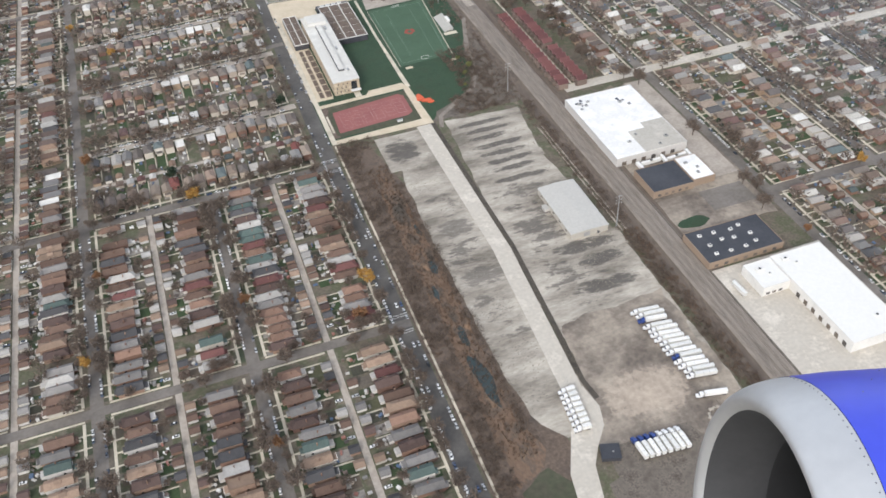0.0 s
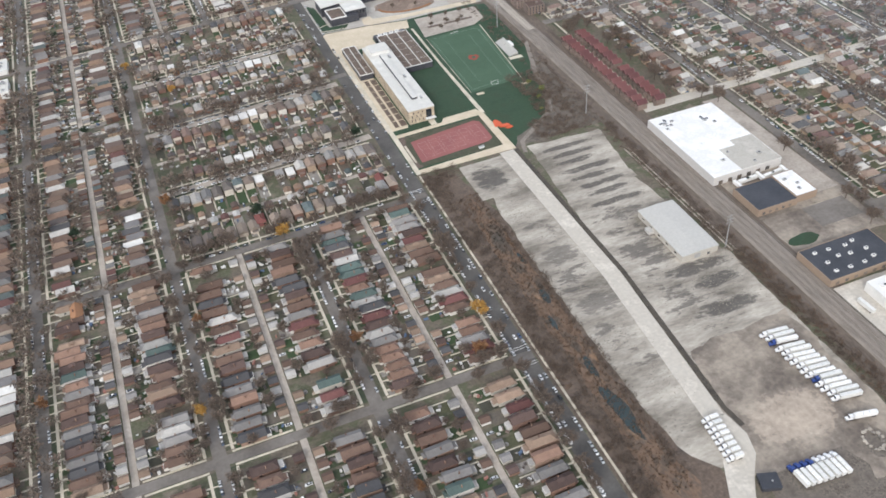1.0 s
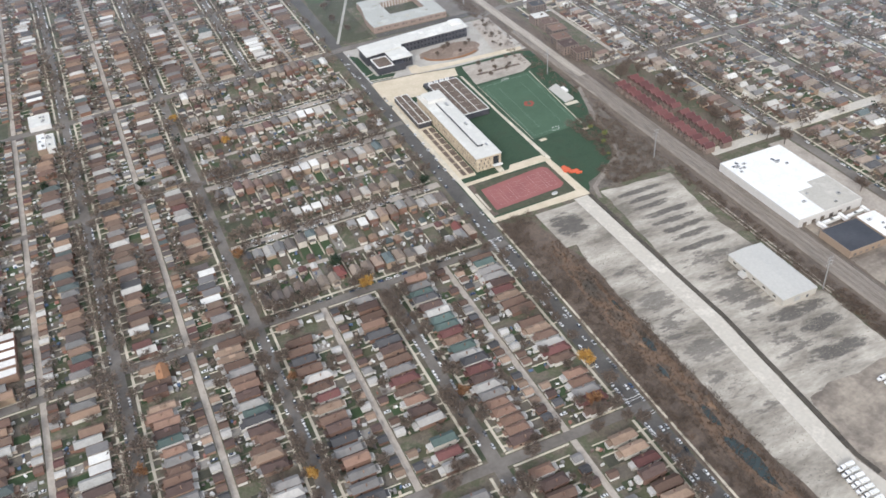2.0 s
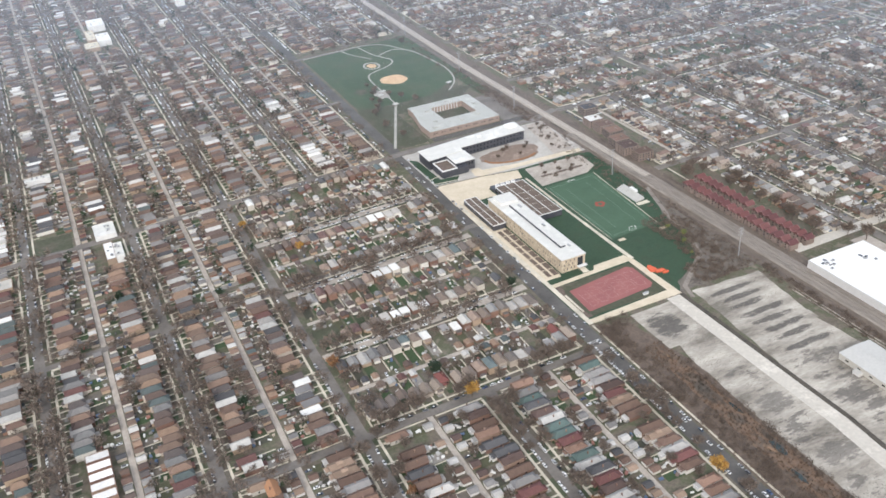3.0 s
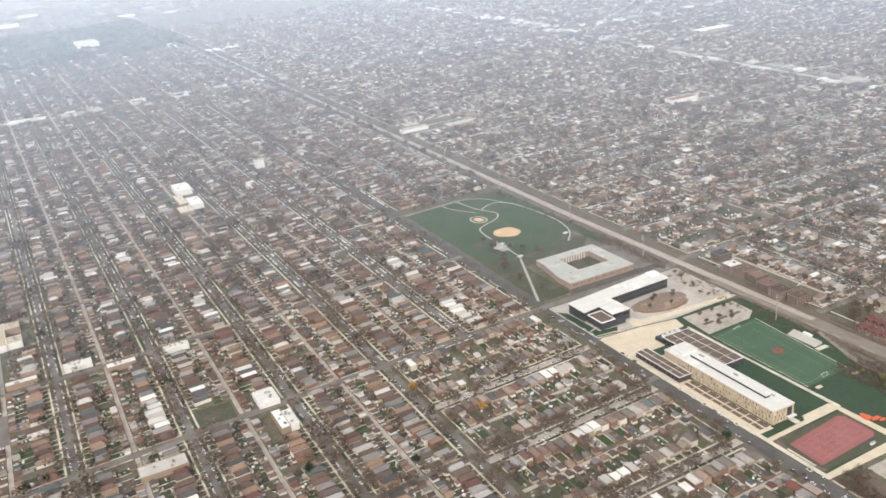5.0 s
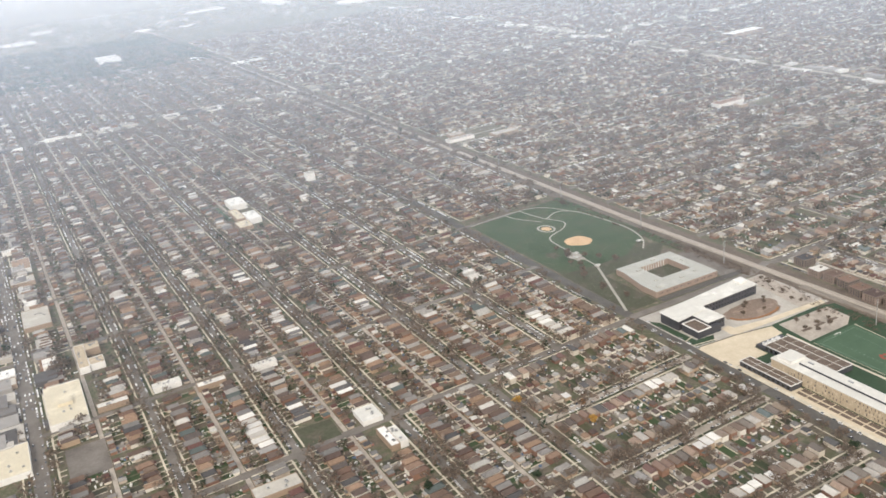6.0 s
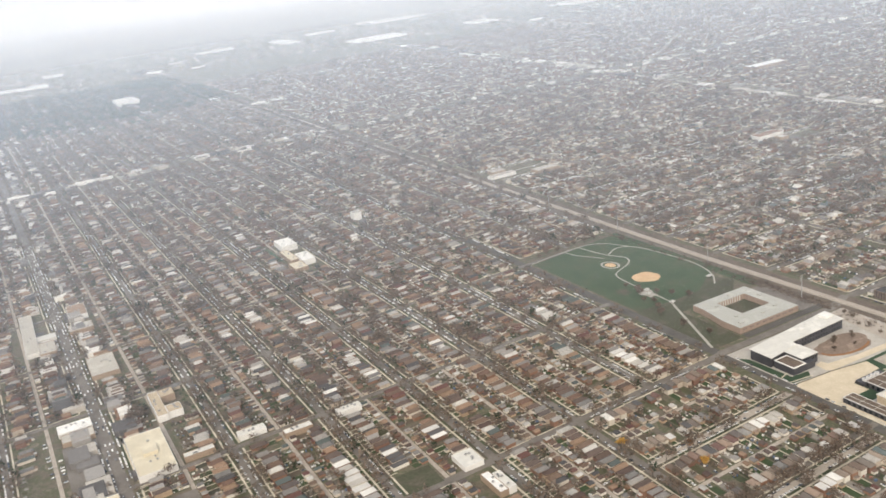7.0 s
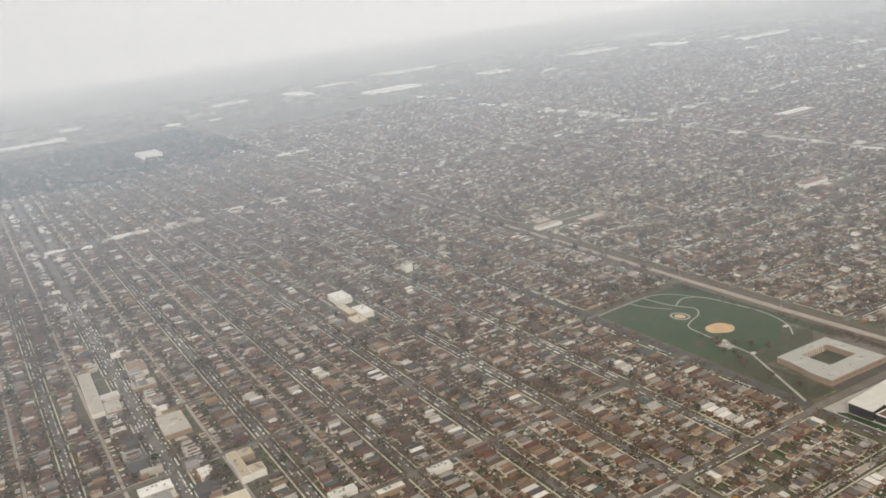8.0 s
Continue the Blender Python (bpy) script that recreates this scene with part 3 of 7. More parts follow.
# ---- lots: houses, garages, yards, walks, trees and cars are all dealt out from here ----
rnd = random.Random(7)
BOX = Mesh().add([(x, y, z) for z in (0, 1) for x, y in ((-.5, -.5), (.5, -.5), (.5, .5), (-.5, .5))], [(4, 5, 6, 7), (0, 1, 5, 4), (1, 2, 6, 5), (2, 3, 7, 6), (3, 0, 4, 7)])
PLATE = Mesh().add([(-.5, -.5, 0), (.5, -.5, 0), (.5, .5, 0), (-.5, .5, 0)], [(0, 1, 2, 3)])
houses, garages, yards, walks, trees, cars, clutter, alleys, verges = [], [], [], [], [], [], [], [], []


def bar(a, b, width):
    """Middle, length and heading of a strip from a to b."""
    d = (b[0] - a[0], b[1] - a[1])
    return ((a[0] + b[0]) / 2, (a[1] + b[1]) / 2, math.hypot(*d), width, math.atan2(d[1], d[0]))


def block(xa, xb, ya, yb, along="y", detail=2, sides=(0, 1), alley=True):
    """One city block between four street lines. along: the way its house rows run. detail: 2 near, 1 middle, 0 far."""
    def at(u, v):          # u across the rows from one street to the next, v along them
        return warp(u, v) if along == "y" else warp(v, u)
    ua, ub, va, vb = (xa, xb, ya, yb) if along == "y" else (ya, yb, xa, xb)
    um = (ua + ub) / 2
    if alley:
        alleys.append(bar(at(um, va + 4), at(um, vb - 4), 4.4))
    if detail:
        for u in (ua + 8.6, ub - 8.6):
            walks.append(bar(at(u, va + 7), at(u, vb - 7), 1.9))
        for u in (ua + 6.1, ub - 6.1):
            for v in np.arange(va + 7, vb - 7, 18.0):
                verges.append(bar(at(u, v), at(u, min(v + 18, vb - 6)), 3.2))
        for v in (va + 5.4, vb - 5.4):
            for c in (0, 1):
                a_, b_ = (ua + 8, um - 4) if c == 0 else (um + 4, ub - 8)
                if rnd.random() < 0.8:
                    walks.append(bar(at(a_, v), at(b_, v), 1.4))
                for q in np.arange(a_ + 2, b_ - 2, 10.0):
                    if rnd.random() < 0.42:
                        trees.append((*at(q + rnd.uniform(-2, 2), v + rnd.uniform(-1, 1)), rnd.uniform(8, 14)))
    for _ in range(rnd.choice([0, 1, 1, 2]) if detail < 2 else 0):      # groves of older trees
        gu, gv = rnd.uniform(ua + 12, ub - 12), rnd.uniform(va + 12, vb - 12)
        trees.extend((*at(gu + rnd.gauss(0, 9), gv + rnd.gauss(0, 11)), rnd.uniform(10, 18)) for _ in range(rnd.randint(4, 9)))
    half = abs(ub - ua) / 2
    lot = rnd.choice([8.4, 9.1, 9.1, 10.2])
    flats = 0.16 if -620 < xa < -300 and ya > 500 else 0.07 if xa < 0 else 0.025
    for side in sides:
        s = 1 if side == 0 else -1
        u0 = ua if side == 0 else ub
        turn = (math.pi if s > 0 else 0.0) if along == "y" else (-math.pi / 2 if s > 0 else math.pi / 2)
        turn -= skew((ya + yb) / 2) * -1 if along == "y" else 0
        kind_run, run = "gable", 0
        v = va + 9.6
        while v < vb - 8:
            if run <= 0:
                kind_run, run = "flat" if rnd.random() < flats else rnd.choice(["gable", "hip"]), rnd.randint(1, 5)
                w0, d0, h0 = rnd.uniform(6.3, 7.4), rnd.uniform(10, 13.5) if xa > 150 or along == "x" else rnd.uniform(12.5, 17.5), rnd.choice([3.4, 3.6, 3.9, 4.4, 6.2])
            run -= 1
            gap = rnd.random()
            if gap > 0.045:
                d = min(d0 + rnd.uniform(-2.6, 1.6), half * 0.42)
                w = max(w0, lot - 1.5)
                front = 15.2 + (rnd.uniform(-1.2, 2.2) if detail == 2 else rnd.uniform(-2.5, 5))
                x, y = at(u0 + s * (front + d / 2), v)
                houses.append((x, y, turn + rnd.uniform(-0.03, 0.03), d, w + rnd.uniform(-0.7, 0.2), h0 + rnd.uniform(-0.2, 0.2), kind_run, rnd.random()))
                if detail == 2:
                    walks.append(bar(at(u0 + s * 9.2, v + 1.5), at(u0 + s * front, v + 1.5), 1.2))
                    if rnd.random() < 0.6:
                        walks.append(bar(at(u0 + s * 4.6, v + 1.5), at(u0 + s * 7.9, v + 1.5), 1.0))
                    if rnd.random() < 0.55:
                        walks.append(bar(at(u0 + s * (front + 1), v + lot / 2 - 0.4), at(u0 + s * (half - 8), v + lot / 2 - 0.4), 0.9))
                if detail:
                    yl = half - 8.5 - front - d
                    if yl > 2:
                        yx, yy = at(u0 + s * (front + d + yl / 2 + 0.3), v)
                        yards.append((yx, yy, yl, lot * 0.8, turn))
                    fx, fy = at(u0 + s * (front - 2.6), v - 0.8)
                    yards.append((fx, fy, 4.2, lot * 0.6, turn))
                if rnd.random() < (0.8 if detail else 0.35):
                    gx, gy = at(u0 + s * (half - 6.2), v + rnd.uniform(-0.8, 0.8))
                    garages.append((gx, gy, turn, rnd.uniform(5.6, 6.8), rnd.uniform(5.0, 6.6), rnd.uniform(2.5, 2.9)))
                elif detail:
                    gx, gy = at(u0 + s * (half - 5.5), v + rnd.uniform(-1, 1))
                    (cars if rnd.random() < 0.6 else clutter).append((gx, gy, turn + (math.pi if rnd.random() < 0.5 else 0)))
                if detail and rnd.random() < 0.85:
                    for _ in range(rnd.randint(2, 5)):
                        clutter.append((*at(u0 + s * rnd.uniform(front + d + 1, half - 9), v + rnd.uniform(-3, 3)), rnd.uniform(0, 3)))
                if rnd.random() < (0.4 if detail == 2 else 0.72):
                    trees.append((*at(u0 + s * rnd.uniform(front + d + 2, half - 8), v + rnd.uniform(-3, 3)), rnd.uniform(5, 12)))
            elif detail:
                trees.append((*at(u0 + s * 22, v), rnd.uniform(7, 11)))
            v += lot
        v = va + 13
        thick = rnd.uniform(0.55, 1.25)
        while v < vb - 12:
            if rnd.random() < thick * (0.6 if detail == 2 else 0.5):
                trees.append((*at(u0 + s * rnd.uniform(5.4, 6.8), v + rnd.uniform(-2, 2)), rnd.uniform(8, 18)))
            v += rnd.uniform(7.5, 12.5)
        if detail:
            v = va + 14
            while v < vb - 13:
                if rnd.random() < 0.6:
                    cars.append((*at(u0 + s * 3.6, v), turn + math.pi / 2))
                v += rnd.uniform(5.6, 7.0)


def level(x, y):
    d = math.hypot(x + 350, y + 100)
    return 2 if d < 900 else (1 if d < 2300 else 0)


for xa, xb in zip(WEST_COLS[1:], WEST_COLS[:-1]):
    for ya, yb in zip(WEST_ROWS[:-1], WEST_ROWS[1:]):
        xm, ym = (xa + xb) / 2, (ya + yb) / 2
        if not seen_area(xm, ym) or (xa >= -201.2 and 197 <= ya < 600):
            continue
        block(xa + (7 if xa == -620 else 0), xb - (7 if xb == -620 else 0), ya, yb, detail=level(xm, ym))
for ya, yb in ((197, 303), (303, 410), (410, 513), (513, 619)):
    block(-197, -6, ya, yb, along="x", detail=2)
for xa, xb in zip(EAST_COLS[:-1], EAST_COLS[1:]):
    for ya, yb in zip(EAST_ROWS[:5], EAST_ROWS[1:6]):
        if seen_area((xa + xb) / 2, (ya + yb) / 2):
            block(xa, xb, ya, yb, detail=level((xa + xb) / 2, (ya + yb) / 2))
for ya, yb in zip(EAST_ROWS[3:5], EAST_ROWS[4:6]):
    block(234, 314, ya, yb, detail=level(270, ya), sides=(1,) if ya < 400 else (0, 1), alley=ya > 400)
for xa, xb in zip([234] + EAST_COLS[1::2], EAST_COLS[1::2]):
    for ya, yb in zip(CROSS_ROWS[:-1], CROSS_ROWS[1:]):
        if seen_area((xa + xb) / 2, (ya + yb) / 2) and ya < 4300:
            block(xa, xb, ya, yb, along="x", detail=level((xa + xb) / 2, (ya + yb) / 2))
for xa, xb in zip(MID_COLS[:-1], MID_COLS[1:]):
    for ya, yb in zip(WEST_ROWS[8:-1], WEST_ROWS[9:]):
        if ya < 4300:
            block(xa, xb, ya, yb, detail=level(xa, ya))
block(12, 100, 1050, 1213, detail=1)
block(100, 190, 1050, 1213, detail=1)

# places where a big building or an open plot takes the lots: x0, x1, y0, y1
CLEAR = [(-340, -308, 536, 632), (-464, -412, 536, 566), (-400, -354, 596, 640), (-612, -552, 796, 900), (-620, -570, 1074, 1164), (-700, -622, 810, 995), (-700, -640, 1220, 1400),
         (-275, -220, 1262, 1452), (222, 268, 450, 612), (-660, -620, 690, 800), (-570, -528, 900, 985), (-626, -578, 1268, 1420), (-600, -556, 680, 748), (-690, -620, 1205, 1420), (-98, -58, 1460, 1500), (-386, -362, 212, 270), (-194, -172, 312, 334), (-281, -265, 166, 180), (-131, -121, 216, 230), (-26, -15, 224, 238), (1420, 1590, 1900, 1990), (-560, -520, 796, 812), (-500, -463, 799, 819), (-459, -420, 770, 789), (-397, -361, 775, 793), (234, 390, 1455, 1565), (770, 850, 1240, 1312), (820, 900, 1220, 1290)]


def main_street(x, y):
    """Whether a lot lies on the wide far avenue or on the far main street, which shops line."""
    return (abs(x - 1130 * (1 + 7.2e-5 * max(0.0, y - 900))) < 34 and y > 600) or (2376 + .05 * min(x, 0) < y < 2446 + .05 * min(x, 0) and -700 < x < 2600)


def clear(rows):
    return [r for r in rows if not main_street(r[0], r[1]) and not any(a < r[0] < b and c < r[1] < d for a, b, c, d in CLEAR)]


houses, garages, yards, trees, clutter = clear(houses), clear(garages), clear(yards), clear(trees), clear(clutter)
walks = [w for w in walks if not any(a < w[0] < b and c < w[1] < d for a, b, c, d in CLEAR) or w[2] > 60]

walks.append(bar((11, -420), (11.4, 0), 1.6))
walks.append(bar((11.4, 0), (12, 224), 1.6))
pv = Crowd()
w = np.array(walks)
pv.put(BOX, np.c_[w[:, :2], np.full(len(w), -0.1)], np.c_[w[:, 2], w[:, 3], 0.22 + 0.04 * (np.arange(len(w)) % 4)], w[:, 4])
pv.link("pavement", "concrete", "pale concrete sidewalks and garden walks", "sidewalk", "structure")
al = Crowd()
close = [a for a in alleys if -420 < a[0] < 10 and -300 < a[1] < 620]
for x, y, ln, wd, turn in close:
    lane = solid("alley", Mesh().box(-ln / 2, ln / 2, -wd / 2, wd / 2, -0.1, 0.04), "alley", "worn pale concrete back alley between garages", "alley", kind="structure")
    lane.matrix_basis = pose(x, y, 0, 0, 0, math.degrees(turn))
w = np.array([a for a in alleys if a not in close])
al.put(BOX, np.c_[w[:, :2], np.full(len(w), -0.1)], np.c_[w[:, 2], w[:, 3], np.full(len(w), 0.14)], w[:, 4])
al.link("alley", "alley", "worn pale concrete back alleys between garages", "alley", "structure")
yd = Crowd()
w = np.array(yards)
yd.put(PLATE, np.c_[w[:, :2], np.full(len(w), 0.035)], np.c_[w[:, 2], w[:, 3], np.ones(len(w))], w[:, 4])
pw = Crowd()
w = np.array(verges)
pw.put(PLATE, np.c_[w[:, :2], np.full(len(w), 0.045)], np.c_[w[:, 2], w[:, 3], np.ones(len(w))], w[:, 4])
pw.link("parkway", "parkway", "thin strips of tired grass between kerb and sidewalk", "grass strip", "structure")
yd.link("yard_surface", "yard", "small back yards of grass, earth and paving", "yard", "stuff")


def near(x, y):
    """The stretch of the plan whose houses are things of their own."""
    return -303 < x < 0 and -150 < y < 197


# joined houses beyond that
ROOF_G = Mesh().gable(-.5, .5, -.5, .5, 0, 1, 0.0, thick=0.08)
ROOF_H = Mesh().gable(-.5, .5, -.5, .5, 0, 1, 0.24, thick=0.08)
FLAT = Mesh().box(-.5, .5, -.5, .5, 0, 1)
def brown_district(x, y):
    """West of the school's road, but for the blocks whose rows run east-west."""
    return x < 150 and not (x > -200 and 195 < y < 620)


for west in (True, False):
    hs = Crowd()
    rest = [h for h in houses if not near(h[0], h[1]) and brown_district(h[0], h[1]) == west]
    for kind, roof, slot in (("gable", ROOF_G, 1), ("hip", ROOF_H, 1), ("flat", FLAT, 2)):
        a = np.array([(h[0], h[1], h[2], h[3], h[4], h[5]) for h in rest if h[6] == kind])
        n = len(a)
        hs.put(BOX, np.c_[a[:, :2], np.full(n, -0.2)], np.c_[a[:, 3], a[:, 4], a[:, 5] + 0.2], a[:, 2], 0)
        if kind == "flat":
            hs.put(roof, np.c_[a[:, :2], a[:, 5] - 0.1], np.c_[a[:, 3] + 0.2, a[:, 4] + 0.2, np.full(n, 0.4)], a[:, 2], slot)
        else:
            hs.put(roof, np.c_[a[:, :2], a[:, 5]], np.c_[a[:, 3] + 0.9, a[:, 4] + 0.8, a[:, 4] * 0.34], a[:, 2], slot)
        # front porch and rear addition on part of them
        a = a[np.hypot(a[:, 0] + 350, a[:, 1] + 100) < 1700]
        b = a[::2]
        off = b[:, 3] / 2 + 1.0
        px, py = b[:, 0] + np.cos(b[:, 2]) * off, b[:, 1] + np.sin(b[:, 2]) * off
        hs.put(BOX, np.c_[px, py, np.full(len(b), -0.2)], np.c_[np.full(len(b), 2.2), b[:, 4] * 0.6, np.full(len(b), 2.6)], b[:, 2], 0)
        hs.put(ROOF_H, np.c_[px, py, np.full(len(b), 2.45)], np.c_[np.full(len(b), 2.7), b[:, 4] * 0.68, np.full(len(b), 0.9)], b[:, 2], 1)
        c_ = a[1::2]
        off = -(c_[:, 3] / 2 + 1.6)
        px, py, nn = c_[:, 0] + np.cos(c_[:, 2]) * off, c_[:, 1] + np.sin(c_[:, 2]) * off, len(c_)
        hs.put(BOX, np.c_[px, py, np.full(nn, -0.2)], np.c_[np.full(nn, 3.4), c_[:, 4] * 0.62, np.full(nn, 2.9)], c_[:, 2], 0)
        hs.put(FLAT, np.c_[px, py, np.full(nn, 2.65)], np.c_[np.full(nn, 3.7), c_[:, 4] * 0.68, np.full(nn, 0.2)], c_[:, 2], 1)
    hs.link("houses", "walls|%s|flat_roofs" % ("west_roofs" if west else "roofs"), "dense rows of brick bungalows with %s roofs" % ("brown and dark" if west else "grey, brown and pale"), "houses")
gs = Crowd()
a = np.array([gq for gq in garages if not near(gq[0], gq[1])])
n = len(a)
gs.put(BOX, np.c_[a[:, :2], np.full(n, -0.2)], np.c_[a[:, 3], a[:, 4], a[:, 5] + 0.2], a[:, 2], 0)
gs.put(ROOF_G, np.c_[a[:, :2], a[:, 5]], np.c_[a[:, 3] + 0.5, a[:, 4] + 0.5, np.full(n, 1.3)], a[:, 2], 1)
gs.link("garages", "walls|west_roofs", "rows of small pitched-roof garages along back alleys", "garages")
cl = Crowd()
a = np.array([c for i, c in enumerate(clutter) if math.hypot(c[0] + 350, c[1] + 100) < (1150 if i % 3 else 1900)])
n = len(a)
rs = np.random.RandomState(3)
cl.put(BOX, np.c_[a[:, :2], np.full(n, -0.05)], np.c_[rs.uniform(0.8, 3.2, n), rs.uniform(0.8, 2.4, n), rs.uniform(0.5, 2.2, n)], a[:, 2])
cl.link("yard_clutter", "clutter", "scattered sheds, bins and covered yard clutter", "clutter")


# crosswalk lines on the wide road
for y in (-8.5, -6.5, 7, 9, 188, 190, 204, 206):
    solid("crosswalk_line", Mesh().slab([(-5.2, y), (8, y + .3), (8, y + .62), (-5.2, y + .32)], 0.0, 0.115), "line", "worn white crosswalk line on asphalt", "road marking", kind="structure")


# ---- near houses, one by one ----
def house(label, w, d, h, kind, roof, wall, rise=0.36, dormer=False):
    """A bungalow with its front towards +x."""
    t = thing("house", label, "house", "bungalows along the near streets")
    part("wall", Mesh().box(-d / 2, d / 2, -w / 2, w / 2, -0.3, h), wall, t)
    if kind == "flat":
        r = Mesh().box(-d / 2 - .1, d / 2 + .1, -w / 2 - .1, w / 2 + .1, h - 0.1, h + 0.15)
        for y0, y1, x0, x1 in ((-w / 2 - .12, -w / 2 + .15, -d / 2 - .12, d / 2 + .12), (w / 2 - .15, w / 2 + .12, -d / 2 - .12, d / 2 + .12),
                               (-w / 2 + .15, w / 2 - .15, d / 2 - .15, d / 2 + .12), (-w / 2 + .15, w / 2 - .15, -d / 2 - .12, -d / 2 + .15)):
            r.box(x0, x1, y0, y1, h + 0.15, h + 0.55)
    else:
        r = Mesh().gable(-d / 2 - .45, d / 2 + .45, -w / 2 - .4, w / 2 + .4, h, h + w * rise, 0 if kind == "gable" else w * 0.48)
        if kind == "gable":
            r.add([(d / 2, -w / 2, h - .1), (d / 2, w / 2, h - .1), (d / 2, 0, h + w * rise - .25)], [(0, 1, 2)])
    part("roof", r, roof, t)
    part("chimney", Mesh().box(-1.2, -0.5, w * 0.18, w * 0.18 + 0.7, h, h + w * rise + 0.9), "brick", t)
    p = part("porch", Mesh().box(d / 2, d / 2 + 2.1, -w * 0.36, w * 0.16, -0.3, 2.5), wall, t)
    part("porch_roof", Mesh().gable(d / 2 - 0.1, d / 2 + 2.5, -w * 0.41, w * 0.21, 2.5, 3.4, 0.9), roof, p)
    part("front_steps", Mesh().box(d / 2 + 2.1, d / 2 + 2.9, -w * 0.25, -w * 0.02, -0.3, 0.5).box(d / 2 + 2.9, d / 2 + 3.5, -w * 0.25, -w * 0.02, -0.3, 0.25), "concrete", t)
    part("window", Mesh().box(d / 2, d / 2 + 0.06, w * 0.2, w * 0.42, 1.1, 2.6), "glass", t)
    for s in (-1, 1):
        for x in (d * 0.2,):
            y = s * w / 2
            part("window", Mesh().box(x - 0.7, x + 0.7, min(y, y + s * .06), max(y, y + s * .06), 1.2, 2.5), "glass", t)
    part("rear_porch", Mesh().box(-d / 2 - 3.2, -d / 2 - .02, -w * .3, w * .34, -.3, 2.7), "siding", t)
    part("rear_porch_roof", Mesh().add([(-d / 2 - 3.5, -w * .34, 2.6), (-d / 2 - .02, -w * .34, 3.2), (-d / 2 - .02, w * .38, 3.2), (-d / 2 - 3.5, w * .38, 2.6), (-d / 2 - 3.5, -w * .34, 2.5), (-d / 2 - .02, -w * .34, 3.1), (-d / 2 - .02, w * .38, 3.1), (-d / 2 - 3.5, w * .38, 2.5)],
                                       [(0, 1, 2, 3), (7, 6, 5, 4), (0, 4, 5, 1), (2, 6, 7, 3), (3, 7, 4, 0)]), "roof pale grey" if rise > .31 else roof, t)
    if dormer:
        dm = Mesh().box(-2.4, 1.6, -1.7, 1.7, h + 0.4, h + w * rise - 0.5)
        dm.gable(-2.7, 1.9, -2.0, 2.0, h + w * rise - 0.5, h + w * rise + 0.5, 0, axis="x")
        part("dormer", dm, roof, t)
    return t


DESIGNS = {}
for kind in ("gable", "hip", "flat"):
    DESIGNS[kind] = []
_r = random.Random(5)
for i, (rn, _c) in enumerate(ROOFS):
    for kind in ("gable", "hip"):
        if rn == "white":
            continue
        wl_ = "siding" if (i + len(kind)) % 3 == 0 else "brick"
        DESIGNS[kind].append(house("%s bungalow with a %s shingle %s roof" % ("pale-sided" if wl_ == "siding" else "brown brick", rn, kind), _r.uniform(7.0, 7.7), _r.uniform(14, 18),
                                   _r.choice([3.5, 3.8, 4.2, 5.4]), kind, "roof " + rn, wl_, _r.uniform(0.28, 0.38), _r.random() < 0.25))
for rn in ("pale grey", "white", "charcoal", "tan"):
    DESIGNS["flat"].append(house("brown brick flat-roofed house with a %s roof" % rn, 7.4, 15, _r.choice([5.6, 6.4]), "flat", "roof " + rn, "brick", 0.1))
house("brick house with a bright orange-tan gable roof", 8.5, 15, 4.2, "gable", "roof orange", "siding", 0.42).matrix_basis = pose(-273, 173, 0, 0, 0, 90)
house("brown brick bungalow with a bright red hipped roof", 7.4, 12, 3.8, "hip", "roof red", "brick", 0.36).matrix_basis = pose(-126, 223, 0, 0, 0, -90)
house("brown brick bungalow with a faded red gable roof", 7.4, 11, 3.8, "gable", "roof red", "brick", 0.36).matrix_basis = pose(-20.5, 231, 0, 0, 0, -90)
WEIGHTS = [5, 5, 3, 2, 2, 1, 3, 1, 4]
used = set()
for h in houses:
    if near(h[0], h[1]):
        pool = DESIGNS[h[6]]
        base = _r.choices(pool, WEIGHTS[:len(pool)])[0] if h[6] != "flat" else _r.choice(pool)
        m = pose(h[0], h[1], 0, 0, 0, math.degrees(h[2]) + _r.uniform(-0.6, 0.6))
        if base.name in used:
            copy_thing(base, m)
        else:
            used.add(base.name)
            base.matrix_basis = m


def drop(ob):
    for o in (*ob.children_recursive, ob):
        bpy.data.objects.remove(o)


for pool in DESIGNS.values():
    for ob in pool:
        if ob.name not in used:
            drop(ob)


def garage(roof, wall, label):
    t = thing("garage", label, "garage", "garages along the near alleys")
    part("wall", Mesh().box(-3.1, 3.1, -2.9, 2.9, -0.2, 2.6), wall, t)
    part("roof", Mesh().gable(-3.4, 3.4, -3.2, 3.2, 2.6, 4.0, 0), roof, t)
    part("garage_door", Mesh().box(-3.16, -3.1, -2.3, 2.3, 0.05, 2.2), "siding", t)
    return t


gset, first = [garage("roof " + n, wq, "small %s garage with a %s pitched roof" % ("pale-sided" if wq == "siding" else "brick", n))
               for n, wq in (("brown", "siding"), ("tan", "siding"), ("grey", "siding"), ("dark brown", "brick"), ("pale grey", "siding"), ("charcoal", "brick"))], set()
for gq in garages:
    if near(gq[0], gq[1]):
        base = _r.choice(gset)
        m = pose(gq[0], gq[1], 0, 0, 0, math.degrees(gq[2]))
        if base.name in first:
            copy_thing(base, m)
        else:
            first.add(base.name)
            base.matrix_basis = m


